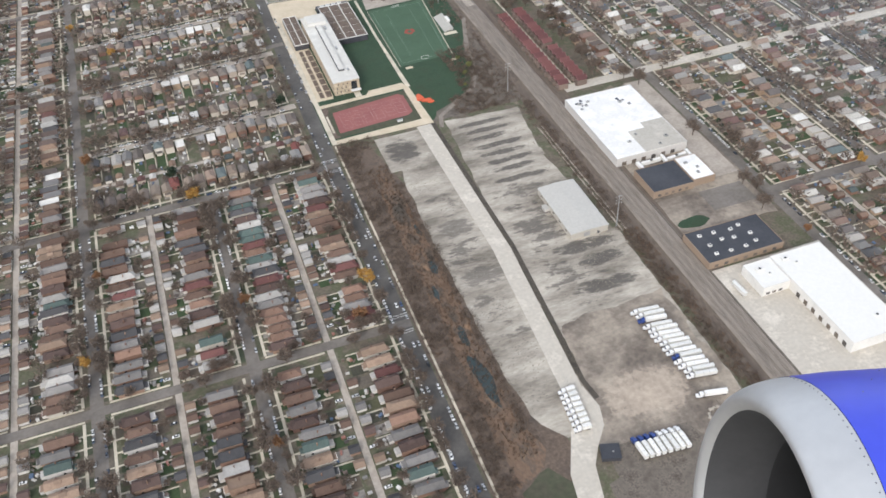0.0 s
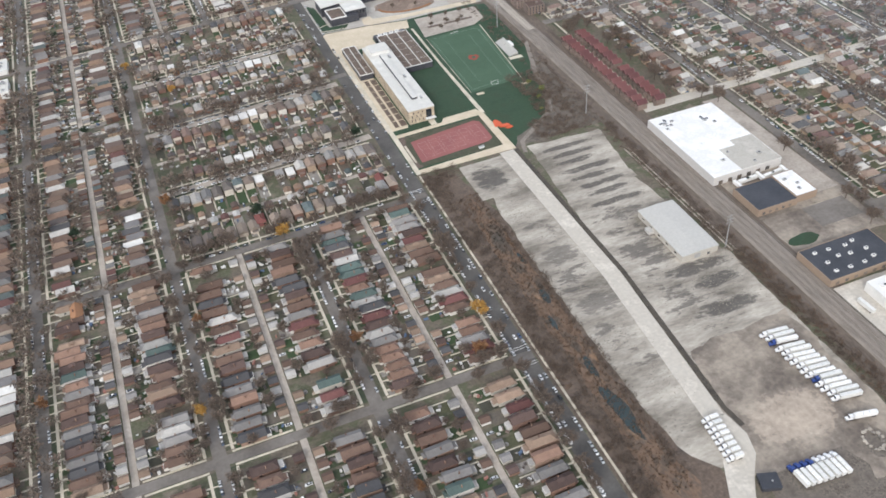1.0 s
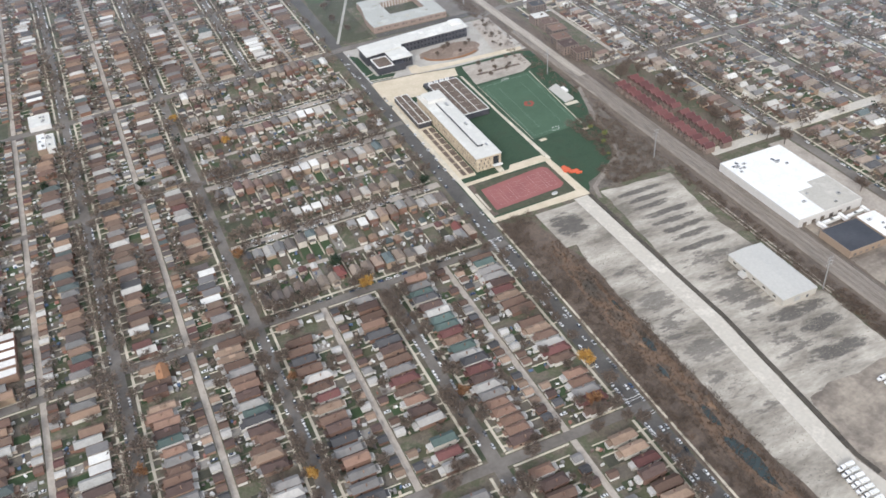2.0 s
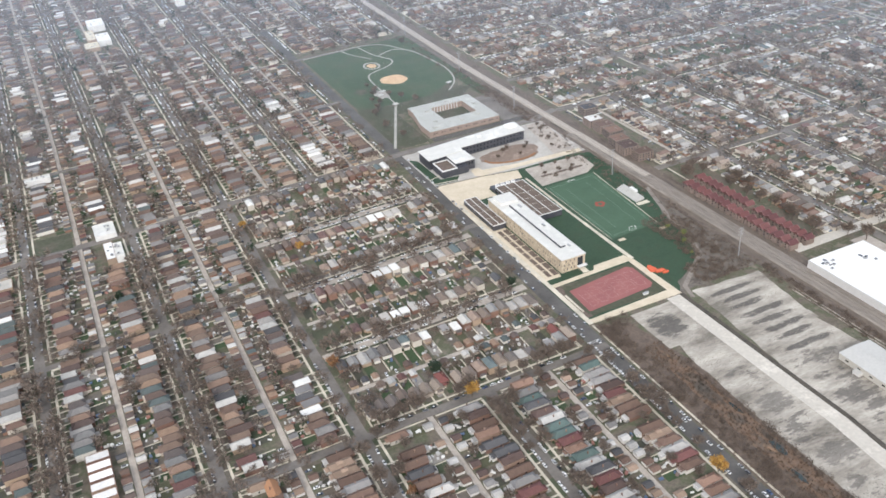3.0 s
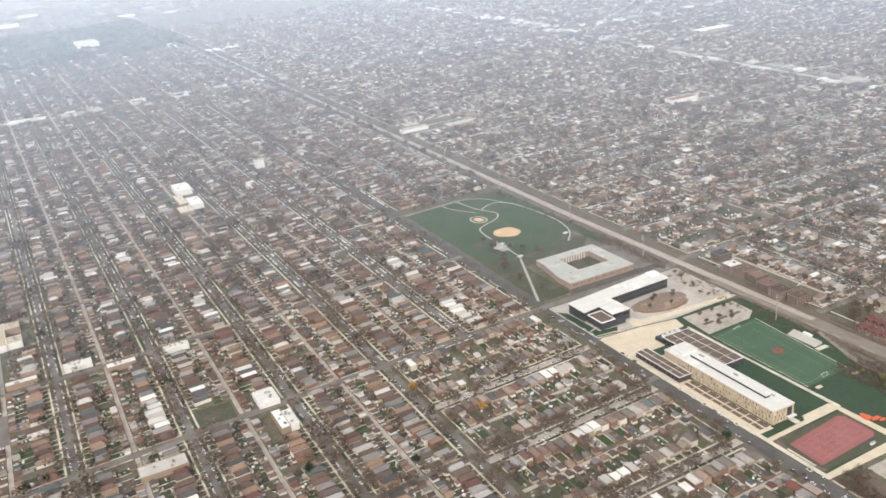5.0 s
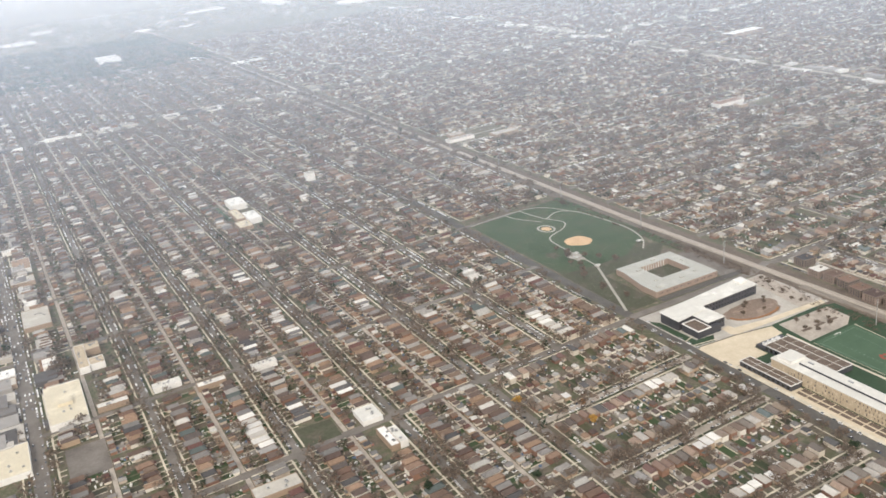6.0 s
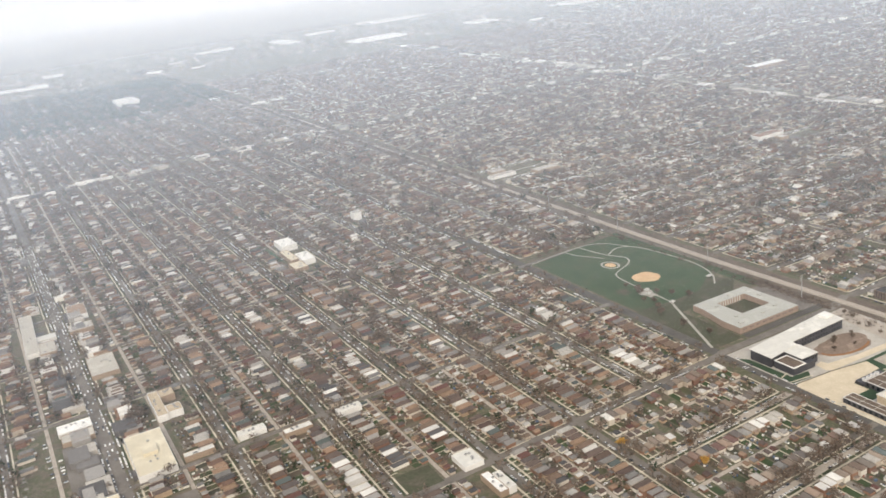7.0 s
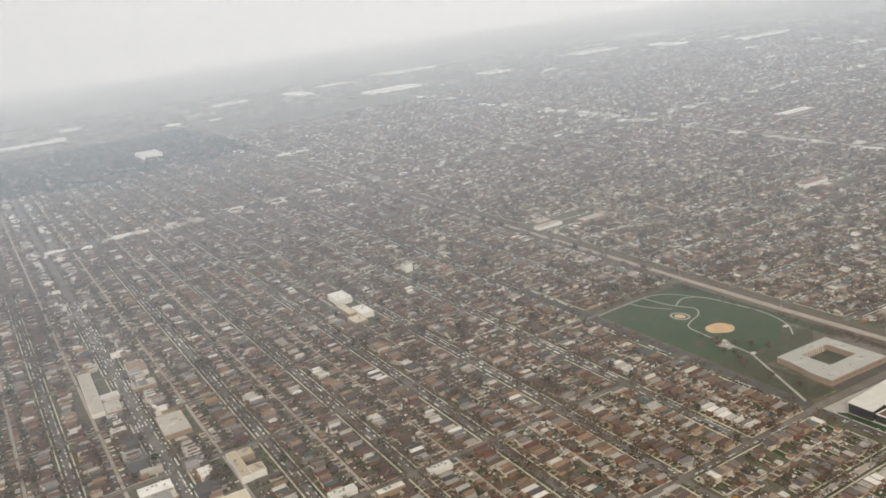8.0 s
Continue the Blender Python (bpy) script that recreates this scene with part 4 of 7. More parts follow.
# ---- trees ----
def tree_meshes(seed, twigs, size, width, limbs=True):
    """A bare tree one metre high: trunk with limbs, and a crown of loose twigs."""
    r = random.Random(seed)
    tr, cr = Mesh(), Mesh()
    tr.ring((0, 0, -0.02), 0.028, (0.005, 0, 0.34), 0.018, 6 if limbs else 3, caps=limbs)
    ends = []
    for i in range(8):
        a, z = i * 2.4 + r.uniform(-.3, .3), r.uniform(0.2, 0.36)
        e = Vector((math.cos(a) * r.uniform(.16, .34), math.sin(a) * r.uniform(.16, .34), r.uniform(0.55, 0.88)))
        if limbs:
            tr.ring((0.005, 0, z), 0.011, e, 0.003, 4, caps=False)
        ends.append(e)
    ends.append(Vector((0, 0, 0.86)))
    for i in range(twigs):
        c = r.choice(ends) * r.uniform(0.72, 1.06) + Vector((r.gauss(0, .07), r.gauss(0, .07), r.gauss(0, .06)))
        c.z = max(0.3, c.z)
        d = Vector((c.x * 2 + r.gauss(0, .5), c.y * 2 + r.gauss(0, .5), 0.4 + r.gauss(0, .5))).normalized()
        s = d.cross(Vector((r.gauss(0, 1), r.gauss(0, 1), r.gauss(0, 1)))).normalized()
        ln, wd = size * r.uniform(.6, 1.4), width * r.uniform(.6, 1.4)
        cr.add([c - s * wd, c + s * wd, c + d * ln], [(0, 1, 2)])
    return tr, cr


def bare_tree(seed):
    tr, cr = tree_meshes(seed, 1150, 0.09, 0.017)
    t = thing("tree", "bare brown deciduous street tree in a grass verge", "tree", "bare street trees")
    part("trunk", tr, "bark", t)
    part("crown", cr, "twigs", t)
    return t


def leafy_tree(x, y, hgt, leaf, label, seed):
    tr, cr = tree_meshes(seed, 700, 0.085, 0.04)
    t = thing("tree", label, "tree", at=(x, y, 0), rz=seed * 37)
    t.scale = (hgt, hgt, hgt)
    part("trunk", tr, "bark", t)
    part("crown", cr, leaf, t)


def tree_zone(x, y):
    return -210 < x < 8 and -150 < y < 205


tset = [bare_tree(s) for s in range(5)]
fresh = set()
count = 0
ts = Crowd()
TT = [tree_meshes(20 + s, 56, 0.16, 0.06, False) for s in range(5)]
TM = [tree_meshes(60 + s, 260, 0.11, 0.03, False) for s in range(5)]
TF = [tree_meshes(40 + s, 20, 0.25, 0.12) for s in range(3)]
rest_mid, rest_near, rest_far = [], [], []
for x, y, hgt in trees:
    if tree_zone(x, y) and count < 290:
        base = _r.choice(tset)
        count += 1
        if base.name in fresh:
            c = copy_thing(base, pose(x, y, 0, 0, 0, _r.uniform(0, 360)))
            c.scale = (hgt, hgt, hgt * 0.95)
        else:
            fresh.add(base.name)
            base.matrix_basis = pose(x, y, 0) @ Matrix.Diagonal((hgt, hgt, hgt, 1))
    else:
        (rest_mid if -420 < x < 10 and -200 < y < 480 else rest_near if math.hypot(x + 350, y + 100) < 2000 else rest_far).append((x, y, hgt))
for pool, temps in ((rest_mid, TM), (rest_near, TT), (rest_far, TF)):
    a = np.array(pool)
    k = np.arange(len(a)) % len(temps)
    for i, (tr, cr) in enumerate(temps):
        b = a[k == i]
        n = len(b)
        s = np.c_[b[:, 2] * rs.uniform(1.0, 1.4, n), b[:, 2] * rs.uniform(1.0, 1.4, n), b[:, 2]]
        tu = rs.uniform(0, 6.3, n)
        if temps is not TF:
            ts.put(tr, np.c_[b[:, :2], np.zeros(n)], s, tu, 0)
        ts.put(cr, np.c_[b[:, :2], np.zeros(n)], s, tu, 1)
eg = Crowd()
ev = [(x + 3, y + 2, h) for i, (x, y, h) in enumerate(rest_near + rest_far) if i % 13 == 0]
e_ = np.array(ev)
for i, (tr, cr) in enumerate(tree_meshes(80 + k, 60, 0.18, 0.085) for k in range(2)):
    b = e_[i::2]
    eg.put(cr, np.c_[b[:, :2], np.full(len(b), -1.0)], np.c_[b[:, 2] * .85, b[:, 2] * .85, b[:, 2] * 1.05], rs.uniform(0, 6, len(b)))
eg.link("evergreens", "leaf_green", "scattered dark evergreen trees among the houses", "trees")
ts.link("street_trees", "bark|twigs", "leafless brown street and yard trees", "trees")
for i, (x, y, hgt, leaf, label) in enumerate([
        (-9, 48, 14, "leaf_gold", "golden autumn tree beside the wide road"), (-114, 195, 14, "leaf_gold", "golden autumn tree at a street corner"),
        (-193, 279, 13, "leaf_rust", "rust-leaved autumn tree beside the street"), (-193, 126, 9, "leaf_rust", "thin rust-leaved street tree"),
        (-24, 14, 13, "leaf_rust", "rust-leaved tree in a side yard"), (-96, 60, 11, "leaf_rust", "thin golden-brown street tree"),
        (165, 300, 7, "leaf_pale", "yellow-green shrub tree below the playing field"), (157, 290, 5.5, "leaf_pale", "yellow-green shrub at the field's edge"),
        (160, 318, 6, "leaf_pale", "yellow-green shrub below the playing field"), (150, 270, 4.5, "leaf_pale", "small yellow-green shrub at the scrub's edge"),
        (400, 30, 10, "leaf_gold", "golden autumn tree among houses"), (309, -24, 8, "leaf_rust", "rust-leaved tree beside a warehouse"),
        (-126, 232, 13, "leaf_green", "dark evergreen tree among houses"), (-165, 205, 11, "leaf_green", "dark evergreen at a corner house"),
        (-18, 306, 12, "leaf_green", "dark evergreen beside the road"), (-268, 270, 10, "leaf_green", "dark evergreen among houses"),
        (-248, 430, 10, "leaf_green", "dark evergreen in a back yard"), (-330, 470, 11, "leaf_green", "dark evergreen in a back yard"),
        (-160, 470, 10, "leaf_gold", "golden autumn tree beside a street"), (-150, 500, 9, "leaf_rust", "rust-leaved tree beside a street"), (-198, 540, 11, "leaf_gold", "golden-brown street tree beside parked cars"),
        (-98, -70, 10, "leaf_rust", "thin rust-leaved street tree"), (-205, 40, 11, "leaf_gold", "golden-brown street tree beside brick houses"), (-300, 90, 11, "leaf_rust", "rust-leaved street tree beside brick houses")]):
    leafy_tree(x, y, hgt, leaf, label, 60 + i)


# ---- cars ----
def car_mesh(kind):
    b, c = Mesh(), Mesh()
    ln, hh = (2.25, 0.95) if kind == "sedan" else (2.35, 1.05)
    prof = [(-ln, .3), (ln, .3), (ln + .05, .62), (ln - .25, hh - .22), (1.15, hh), (-ln + .15, hh + .02), (-ln - .03, .7)]
    n = len(prof)
    v = [(x, s * .88 * (1 if z < .8 else .95), z) for s in (-1, 1) for x, z in prof]
    b.add(v, [tuple(range(n)), tuple(range(2 * n - 1, n - 1, -1))] + [(i, n + i, n + (i + 1) % n, (i + 1) % n) for i in range(n)])
    top = [(-ln + .25, hh), (1.2, hh), (.5, hh + .5), (-ln + .7, hh + .5)] if kind != "sedan" else [(-1.75, hh), (1.2, hh), (.45, hh + .45), (-1.05, hh + .45)]
    v = [(x, s * (.84 if z < hh + .1 else .66), z) for s in (-1, 1) for x, z in top]
    c.add(v, [(0, 1, 2, 3), (7, 6, 5, 4)] + [(i, 4 + i, 4 + (i + 1) % 4, (i + 1) % 4) for i in range(4)])
    roof = Mesh().box(top[3][0] + .05, top[2][0] - .05, -.62, .62, hh + (.45 if kind == "sedan" else .5), hh + (.49 if kind == "sedan" else .54))
    return b, c, roof


def car(colour, kind):
    t = thing("car", "%s %s parked at the kerb" % (colour, "saloon car" if kind == "sedan" else "estate car"), "car", "parked cars")
    b, c, r = car_mesh(kind)
    body = part("body", b, "car " + colour, t)
    part("glasshouse", c, "glass", body)
    part("roof_panel", r, "car " + colour, body)
    for x in (-1.4, 1.4):
        for y in (-.86, .86):
            part("wheel", Mesh().ring((x, y - .1, .32), .32, (x, y + .1, .32), .32, 10), "tyre", t)
    return t


for y in np.arange(-140, 600, 6.6):
    for s in (-1, 1):
        if rnd.random() < (0.55 if y < 240 else 0.3):
            cars.append((float(np.interp(y, [-140, 197, 620], [1, 2, 7])) + s * 5.3, y, math.pi / 2))
    if rnd.random() < 0.14:
        cars.append((float(np.interp(y, [-140, 197, 620], [1, 2, 7])) + rnd.choice([-1.8, 1.8]), y, math.pi / 2))
for y in np.arange(640, 2100, 8.0):         # traffic and kerb parking on the commercial avenue
    for off in (-6.2, -2.4, 2.4, 6.2):
        if rnd.random() < (0.55 if abs(off) > 5 else 0.22):
            ax, ay = warp(-620, y + rnd.uniform(-2, 2))
            cars.append((ax + off, ay, math.pi / 2))
cset = [car(c, k) for c, k in (("white", "sedan"), ("silver", "sedan"), ("black", "sedan"), ("white", "wagon"), ("grey", "wagon"), ("blue", "sedan"), ("silver", "wagon"))]
fresh, count, far_cars, specks = set(), 0, [], []
for x, y, a in cars:
    if -106 < x < 10 and -150 < y < 200 and count < 140:
        count += 1
        base = _r.choices(cset, (5, 2, 1, 4, 1, 1, 2))[0]
        m = pose(x, y, 0.07, 0, 0, math.degrees(a) + _r.choice([0, 180]))
        if base.name in fresh:
            copy_thing(base, m)
        else:
            fresh.add(base.name)
            base.matrix_basis = m
    elif math.hypot(x + 350, y + 100) < 950:
        far_cars.append((x, y, a))
    elif math.hypot(x + 350, y + 100) < 2000:
        specks.append((x, y, a))
cs = Crowd()
b, c, r = car_mesh("sedan")
b.add(r.v, r.f)
a = np.array(far_cars)
n = len(a)
cs.put(b, np.c_[a[:, :2], np.full(n, 0.0)], np.ones((n, 3)), a[:, 2], 0)
cs.put(c, np.c_[a[:, :2], np.full(n, 0.0)], np.ones((n, 3)), a[:, 2], 1)
a = np.array(specks)
n = len(a)
cs.put(BOX, np.c_[a[:, :2], np.full(n, 0.1)], np.tile((4.4, 1.8, 0.95), (n, 1)), a[:, 2], 0)
cs.put(BOX, np.c_[a[:, :2], np.full(n, 1.0)], np.tile((2.2, 1.5, 0.5), (n, 1)), a[:, 2], 0)
cs.link("parked_cars", "car|glass", "parked cars in white, silver and dark paint", "cars")

# ---- the vacant yard beside the wide road ----
def sheet(name, pts, z, mat, label, category="ground", kind="structure", z0=-0.3):
    return solid(name, Mesh().slab(pts, z0, z), mat, label, category, kind=kind)


def rect(x0, x1, y0, y1):
    return [(x0, y0), (x1, y0), (x1, y1), (x0, y1)]


def wobble(pts, amount, step, seed):
    """The same outline with uneven edges."""
    r, out = random.Random(seed), []
    for (ax, ay), (bx, by) in zip(pts, pts[1:] + pts[:1]):
        n = max(1, int(math.hypot(bx - ax, by - ay) / step))
        for i in range(n):
            out.append((ax + (bx - ax) * i / n + r.uniform(-amount, amount), ay + (by - ay) * i / n + r.uniform(-amount, amount)))
    return out


sheet("verge", wobble([(9, -420), (60, -420), (66, -126), (49, -75), (49, 79), (52, 146), (40, 212), (12, 224), (9, 0)], 0.8, 12, 1), 0.08, "brush", "brown brush and dead grass between road and yard", "brush")
sheet("reed_bed", wobble([(24, -150), (44, -140), (50, -128), (42, -100), (44, -40), (46, 60), (44, 160), (34, 186), (29, 120), (27, 0), (26, -90)], 1.2, 8, 2), 0.16, "reeds", "rust-brown reeds in a long wet hollow", "reeds")
for i, (x, y, rx, ry) in enumerate([(40, 46, 2.4, 9), (36.5, -26, 3.0, 9), (36, -66, 4.4, 24), (43, 90, 1.8, 7), (33, 20, 1.6, 8)]):
    sheet("pond", outline(x, y, rx, ry, 20, 0.15, i), 0.22, "water", "dark narrow pond among rust-brown reeds", "pond")
sheet("grass_patch", wobble([(20, -230), (60, -230), (58, -160), (46, -140), (24, -152)], 1.5, 8, 4), 0.12, "park_dark", "dull green grass corner beside the haul road", "grass")
sheet("gravel_yard", wobble([(49, -75), (54, -112), (66, -126), (76, -126), (82, -90), (91, 50), (91, 222), (62, 216), (52, 146), (49, 79)], 1.0, 8, 5), 0.12, "gravel", "pale weathered gravel yard with dark weed stains", "gravel yard")
sheet("gravel_yard", wobble([(98, -105), (140, -150), (182, -150), (183, -24), (182, 24), (172, 145), (181, 218), (113, 223), (104, 100), (97, -10)], 1.0, 8, 6), 0.12, "gravel", "pale gravel yard with bands of dry weeds", "gravel yard")
sheet("truck_yard", wobble([(97, -112), (99, -40), (180, -36), (182, -165), (110, -172), (84, -160), (78, -130)], 2.5, 7, 7), 0.18, "gravel_dark", "dirty trodden gravel under parked lorries", "gravel yard")
sheet("dark_patch", wobble([(80, -172), (84, -150), (94, -140), (110, -134), (136, -138), (142, -154), (140, -178), (100, -184)], 1.5, 6, 12), 0.19, "weeds", "dark grey gravel under parked lorries", "gravel yard")
sheet("dark_patch", outline(158, -146, 9, 13, 24, 0.15, 13), 0.195, "weeds", "dark grey gravel round a rubble heap", "gravel yard")
sheet("sand_patch", rect(90, 162, -142, -84), 0.22, "sandy gravel", "pale trodden sand in the lorry yard", "sand")
sheet("grass_patch", wobble([(76, -240), (190, -240), (190, -168), (104, -166), (88, -160), (74, -164)], 1.2, 8, 10), 0.10, "weeds", "dark weedy ground below the lorry yard", "grass")
haul = Mesh()
strip(haul, [(93, 224), (93.5, 130), (94, 46), (88, -40), (84, -94)], 13.2, -0.3, 0.26)
haul.slab([(76.9, -94), (91.2, -94), (94, -112), (90, -126), (80, -138), (72, -150), (62, -190), (48, -190), (56, -150), (66, -130), (74, -114)], -0.3, 0.26)
solid("haul_road", haul, "haul", "pale dusty concrete haul road through the yard", "road", kind="structure")
ditch = Mesh()
strip(ditch, [(102, 224), (102.4, 130), (102.9, 46), (97.2, -40), (93.4, -90), (95.5, -106)], 3.6, -0.3, 0.30)
solid("ditch_edge", ditch, "ditch", "dark weedy drainage strip along the haul road", "ditch", kind="structure")

# low bands and tufts of dry weeds on the gravel
plots = []


def weed_plot(x0, x1, y0, y1, mat, label):
    """A plot of weeds, laid a little above any other that it overlaps."""
    k = 0
    while any(p[4] == k and p[0] < x1 and x0 < p[1] and p[2] < y1 and y0 < p[3] for p in plots):
        k += 1
    plots.append((x0, x1, y0, y1, k))
    sheet("weed_band", rect(x0, x1, y0, y1), 0.134 + 0.014 * k, mat, label, "weeds")


r_ = random.Random(11)
FLAKES = [Mesh().add([(x, y, 0) for x, y in outline(0, 0, 1.6, .8, 8, 0.35, k)], [tuple(range(8))]) for k in range(4)]
wp = []
for y in (208, 197, 185.5, 172, 160, 148, 137, 122):
    a, b = r_.uniform(114, 119), r_.uniform(160, 172)
    wp += [(r_.uniform(a, b), y + r_.gauss(0, 1.5), r_.uniform(.15, .45)) for _ in range(r_.randint(40, 80))]
    weed_plot(a - 2, b + 3, y - 5.4, y + 5.4, "weedy gravel", "band of dark dry weeds across pale gravel")
for x0, x1, y0, y1, n in ((136, 176, 1, 17, 1150), (122, 174, -24, -8, 1300), (112, 140, -12, 6, 260), (128, 180, 18, 34, 900), (150, 182, 40, 120, 500), (112, 150, 30, 60, 300), (125, 143, 60, 82, 140), (178, 184, 30, 120, 400), (108, 124, 96, 110, 110),
                          (54, 86, 72, 92, 900), (52, 74, 128, 145, 520), (56, 85, 18, 38, 800), (52, 78, -24, -2, 700), (56, 82, -62, -42, 700), (54, 68, -100, -82, 360), (48, 72, 192, 212, 800), (66, 88, 100, 122, 400), (60, 86, 150, 180, 500), (49, 86, -110, 215, 700), (108, 180, -30, 215, 600)):
    wp += [((x0 + x1) / 2 + r_.gauss(0, (x1 - x0) * .27), (y0 + y1) / 2 + r_.gauss(0, (y1 - y0) * .3), r_.uniform(.15, .45)) for _ in range(int(n * .1))]
for x0, x1, y0, y1 in ((134, 180, -1, 19), (116, 180, -27, -6), (120, 184, 16, 36), (46, 82, 168, 220), (52, 90, 66, 96), (50, 92, 8, 40)):
    weed_plot(x0, x1, y0, y1, "weedy gravel" if x0 > 100 or y0 > 150 else "stained gravel", "ragged patch of dark dry weeds on pale gravel")
a_ = np.array(wp)
wc = Crowd()
for k in range(4):
    b_ = a_[k::4]
    n = len(b_)
    wc.put(FLAKES[k], np.c_[b_[:, :2], rs.uniform(.135, .175, n)], np.c_[b_[:, 2], b_[:, 2], np.ones(n)], rs.uniform(0, 6.3, n))
wc.link("weed_patches", "weed_dark", "speckled bands of dry grey-brown weeds", "weeds")
TUFT = Mesh()
for i in range(9):
    a = i * 2.4
    TUFT.add([(math.cos(a) * .1 - .06, math.sin(a) * .1, 0), (math.cos(a) * .1 + .06, math.sin(a) * .1 + .03, 0), (math.cos(a) * .45, math.sin(a) * .45, 0.8 + .2 * (i % 3))], [(0, 1, 2)])
BUSH = Mesh()
for i in range(40):
    c = Vector((r_.gauss(0, .28), r_.gauss(0, .28), abs(r_.gauss(.3, .25))))
    d = Vector((c.x + r_.gauss(0, .3), c.y + r_.gauss(0, .3), .5)).normalized() * r_.uniform(.3, .55)
    s = d.cross(Vector((r_.gauss(0, 1), r_.gauss(0, 1), .3))).normalized() * r_.uniform(.03, .07)
    BUSH.add([c - s, c + s, c + d], [(0, 1, 2)])


def sow(name, temp, mat, zones, label, category, size):
    """zones: x0, x1, y0, y1, how many."""
    c = Crowd()
    for x0, x1, y0, y1, n in zones:
        k = rs.uniform(*size, n)
        c.put(temp, np.c_[rs.uniform(x0, x1, n), rs.uniform(y0, y1, n), np.full(n, 0.05)], np.c_[k, k, k * rs.uniform(.8, 1.2, n)], rs.uniform(0, 6.3, n))
    c.link(name, mat, label, category)


sow("dry_weeds", TUFT, "weeds", [(115, 172, y - 3, y + 3, 90) for y in (208, 197, 185, 172, 160, 148, 137, 122)] + [(110, 182, -24, 32, 500), (52, 86, -110, 215, 700), (120, 182, 60, 120, 160)], "sparse dry weed tufts on gravel", "weeds", (0.3, 0.8))
sow("reeds", TUFT, "reeds", [(27, 46, -130, 180, 2600)], "dense rust-brown reed tufts", "reeds", (0.9, 2.0))
sow("shrubs", BUSH, "twigs", [(11, 27, -160, 215, 700), (44, 50, -120, 150, 160), (183, 196, -160, 225, 520), (166, 192, 226, 335, 260), (128, 166, 226, 258, 190), (146, 174, 262, 342, 260), (182, 198, 620, 760, 150), (172, 196, 330, 600, 160), (12, 45, 206, 224, 60), (178, 196, 640, 1040, 200)],
    "leafless brown shrubs and brambles", "shrubs", (1.5, 4.2))
sow("undergrowth", BUSH, "reeds", [(184, 198, -160, 30, 420), (12, 25, -150, 60, 60)], "rust-brown undergrowth beside the tracks", "shrubs", (1.2, 2.6))


# ---- the railway ----
# the straight line is bent a little here to fit the camera's view
def rail_x(y):
    return float(np.interp(y, [-420, 0, 277, 560, 850, 1100, 1390, 1700, 2424, 3440, 6000], [213, 212, 211, 210, 208, 212, 217, 220, 231, 247, 285]))


RY = [-420, -100, 0, 150, 277, 420, 560, 700, 850, 1000, 1100, 1250, 1390, 1700, 2100, 2424, 3000, 3440, 4500, 6000]
vb = Mesh()
strip(vb, [(rail_x(y) - 1, y) for y in RY], 44, -0.3, 0.10)
solid("rail_verge", vb, "embankment", "brown weedy railway verge", "railway verge", kind="structure")
bl = Mesh()
strip(bl, [(rail_x(y), y) for y in RY[:7]], 19, 0, 0.8, slope=1.6)
bn_ = Mesh()
strip(bn_, [(rail_x(y) + 2.5, y) for y in RY[5:]], 11, 0, 0.84, slope=1.2)
solid("rail_bed", bn_, "rail_light", "pale grey-brown ballast bed of a straight railway", "railway", kind="structure")
solid("rail_bed", bl, "ballast", "grey-brown ballast bed of a straight railway", "railway", kind="structure")
for off in (-5.4, -0.6, 4.2):
    tk = thing("railway_track", "worn steel railway track on ballast", "railway track", "parallel tracks")
    ties = Mesh()
    for y in np.arange(-160, 420, 2.4):
        ties.box(rail_x(y) + off - 1.3, rail_x(y) + off + 1.3, y - .13, y + .13, 0.7, 0.86)
    part("sleeper_row", ties, "wood", tk)["kind"] = "stuff"
    for s in (-.72, .72):
        m_ = Mesh()
        strip(m_, [(rail_x(y) + off + s, y) for y in RY[:16]], 0.16, 0.8, 1.02)
        part("rail", m_, "rail", tk)
for off in (186.2, 189.4):
    sd = Mesh()
    strip(sd, [(off, 30), (off - .6, 90), (off - 1, 130), (off - 1.5, 182)], 1.3, -0.2, 0.22)
    solid("siding_track", sd, "rail_light", "pale overgrown siding strip beside the yard", "railway siding", kind="structure")
rw = np.random.RandomState(17)
rt = Crowd()
for side, n in ((-15, 420), (14, 150)):
    y = np.sqrt(rw.uniform(1040 ** 2, 4600 ** 2, n))
    x = np.interp(y, RY, [rail_x(q) for q in RY]) + side + rw.uniform(-3, 3, n)
    sz = rw.uniform(6, 13, n)
    for k in range(3):
        rt.put(TF[k][1], np.c_[x[k::3], y[k::3], np.full(len(x[k::3]), -1.5)], np.c_[sz[k::3], sz[k::3], sz[k::3]], rw.uniform(0, 6, len(x[k::3])))
rt.link("lineside_trees", "bark", "dark leafless trees along the railway", "trees")
ct = Mesh()
strip(ct, [(rail_x(y) - 13.5, y) for y in RY[8:18]], 13, -0.2, 0.16)
solid("rail_cutting", ct, "weeds", "dark grey-brown strip along the pale railway bed", "railway verge", kind="structure")
ct = Mesh()
strip(ct, [(rail_x(y) - 7.6, y) for y in RY[:6]], 3.4, -0.1, 0.5, slope=.8)
strip(ct, [(rail_x(y) + 9.8, y) for y in RY[:4]], 2.6, -0.1, 0.45, slope=.8)
solid("track_edge", ct, "weeds", "dark strips along the edges of the ballast bed", "railway verge", kind="structure")
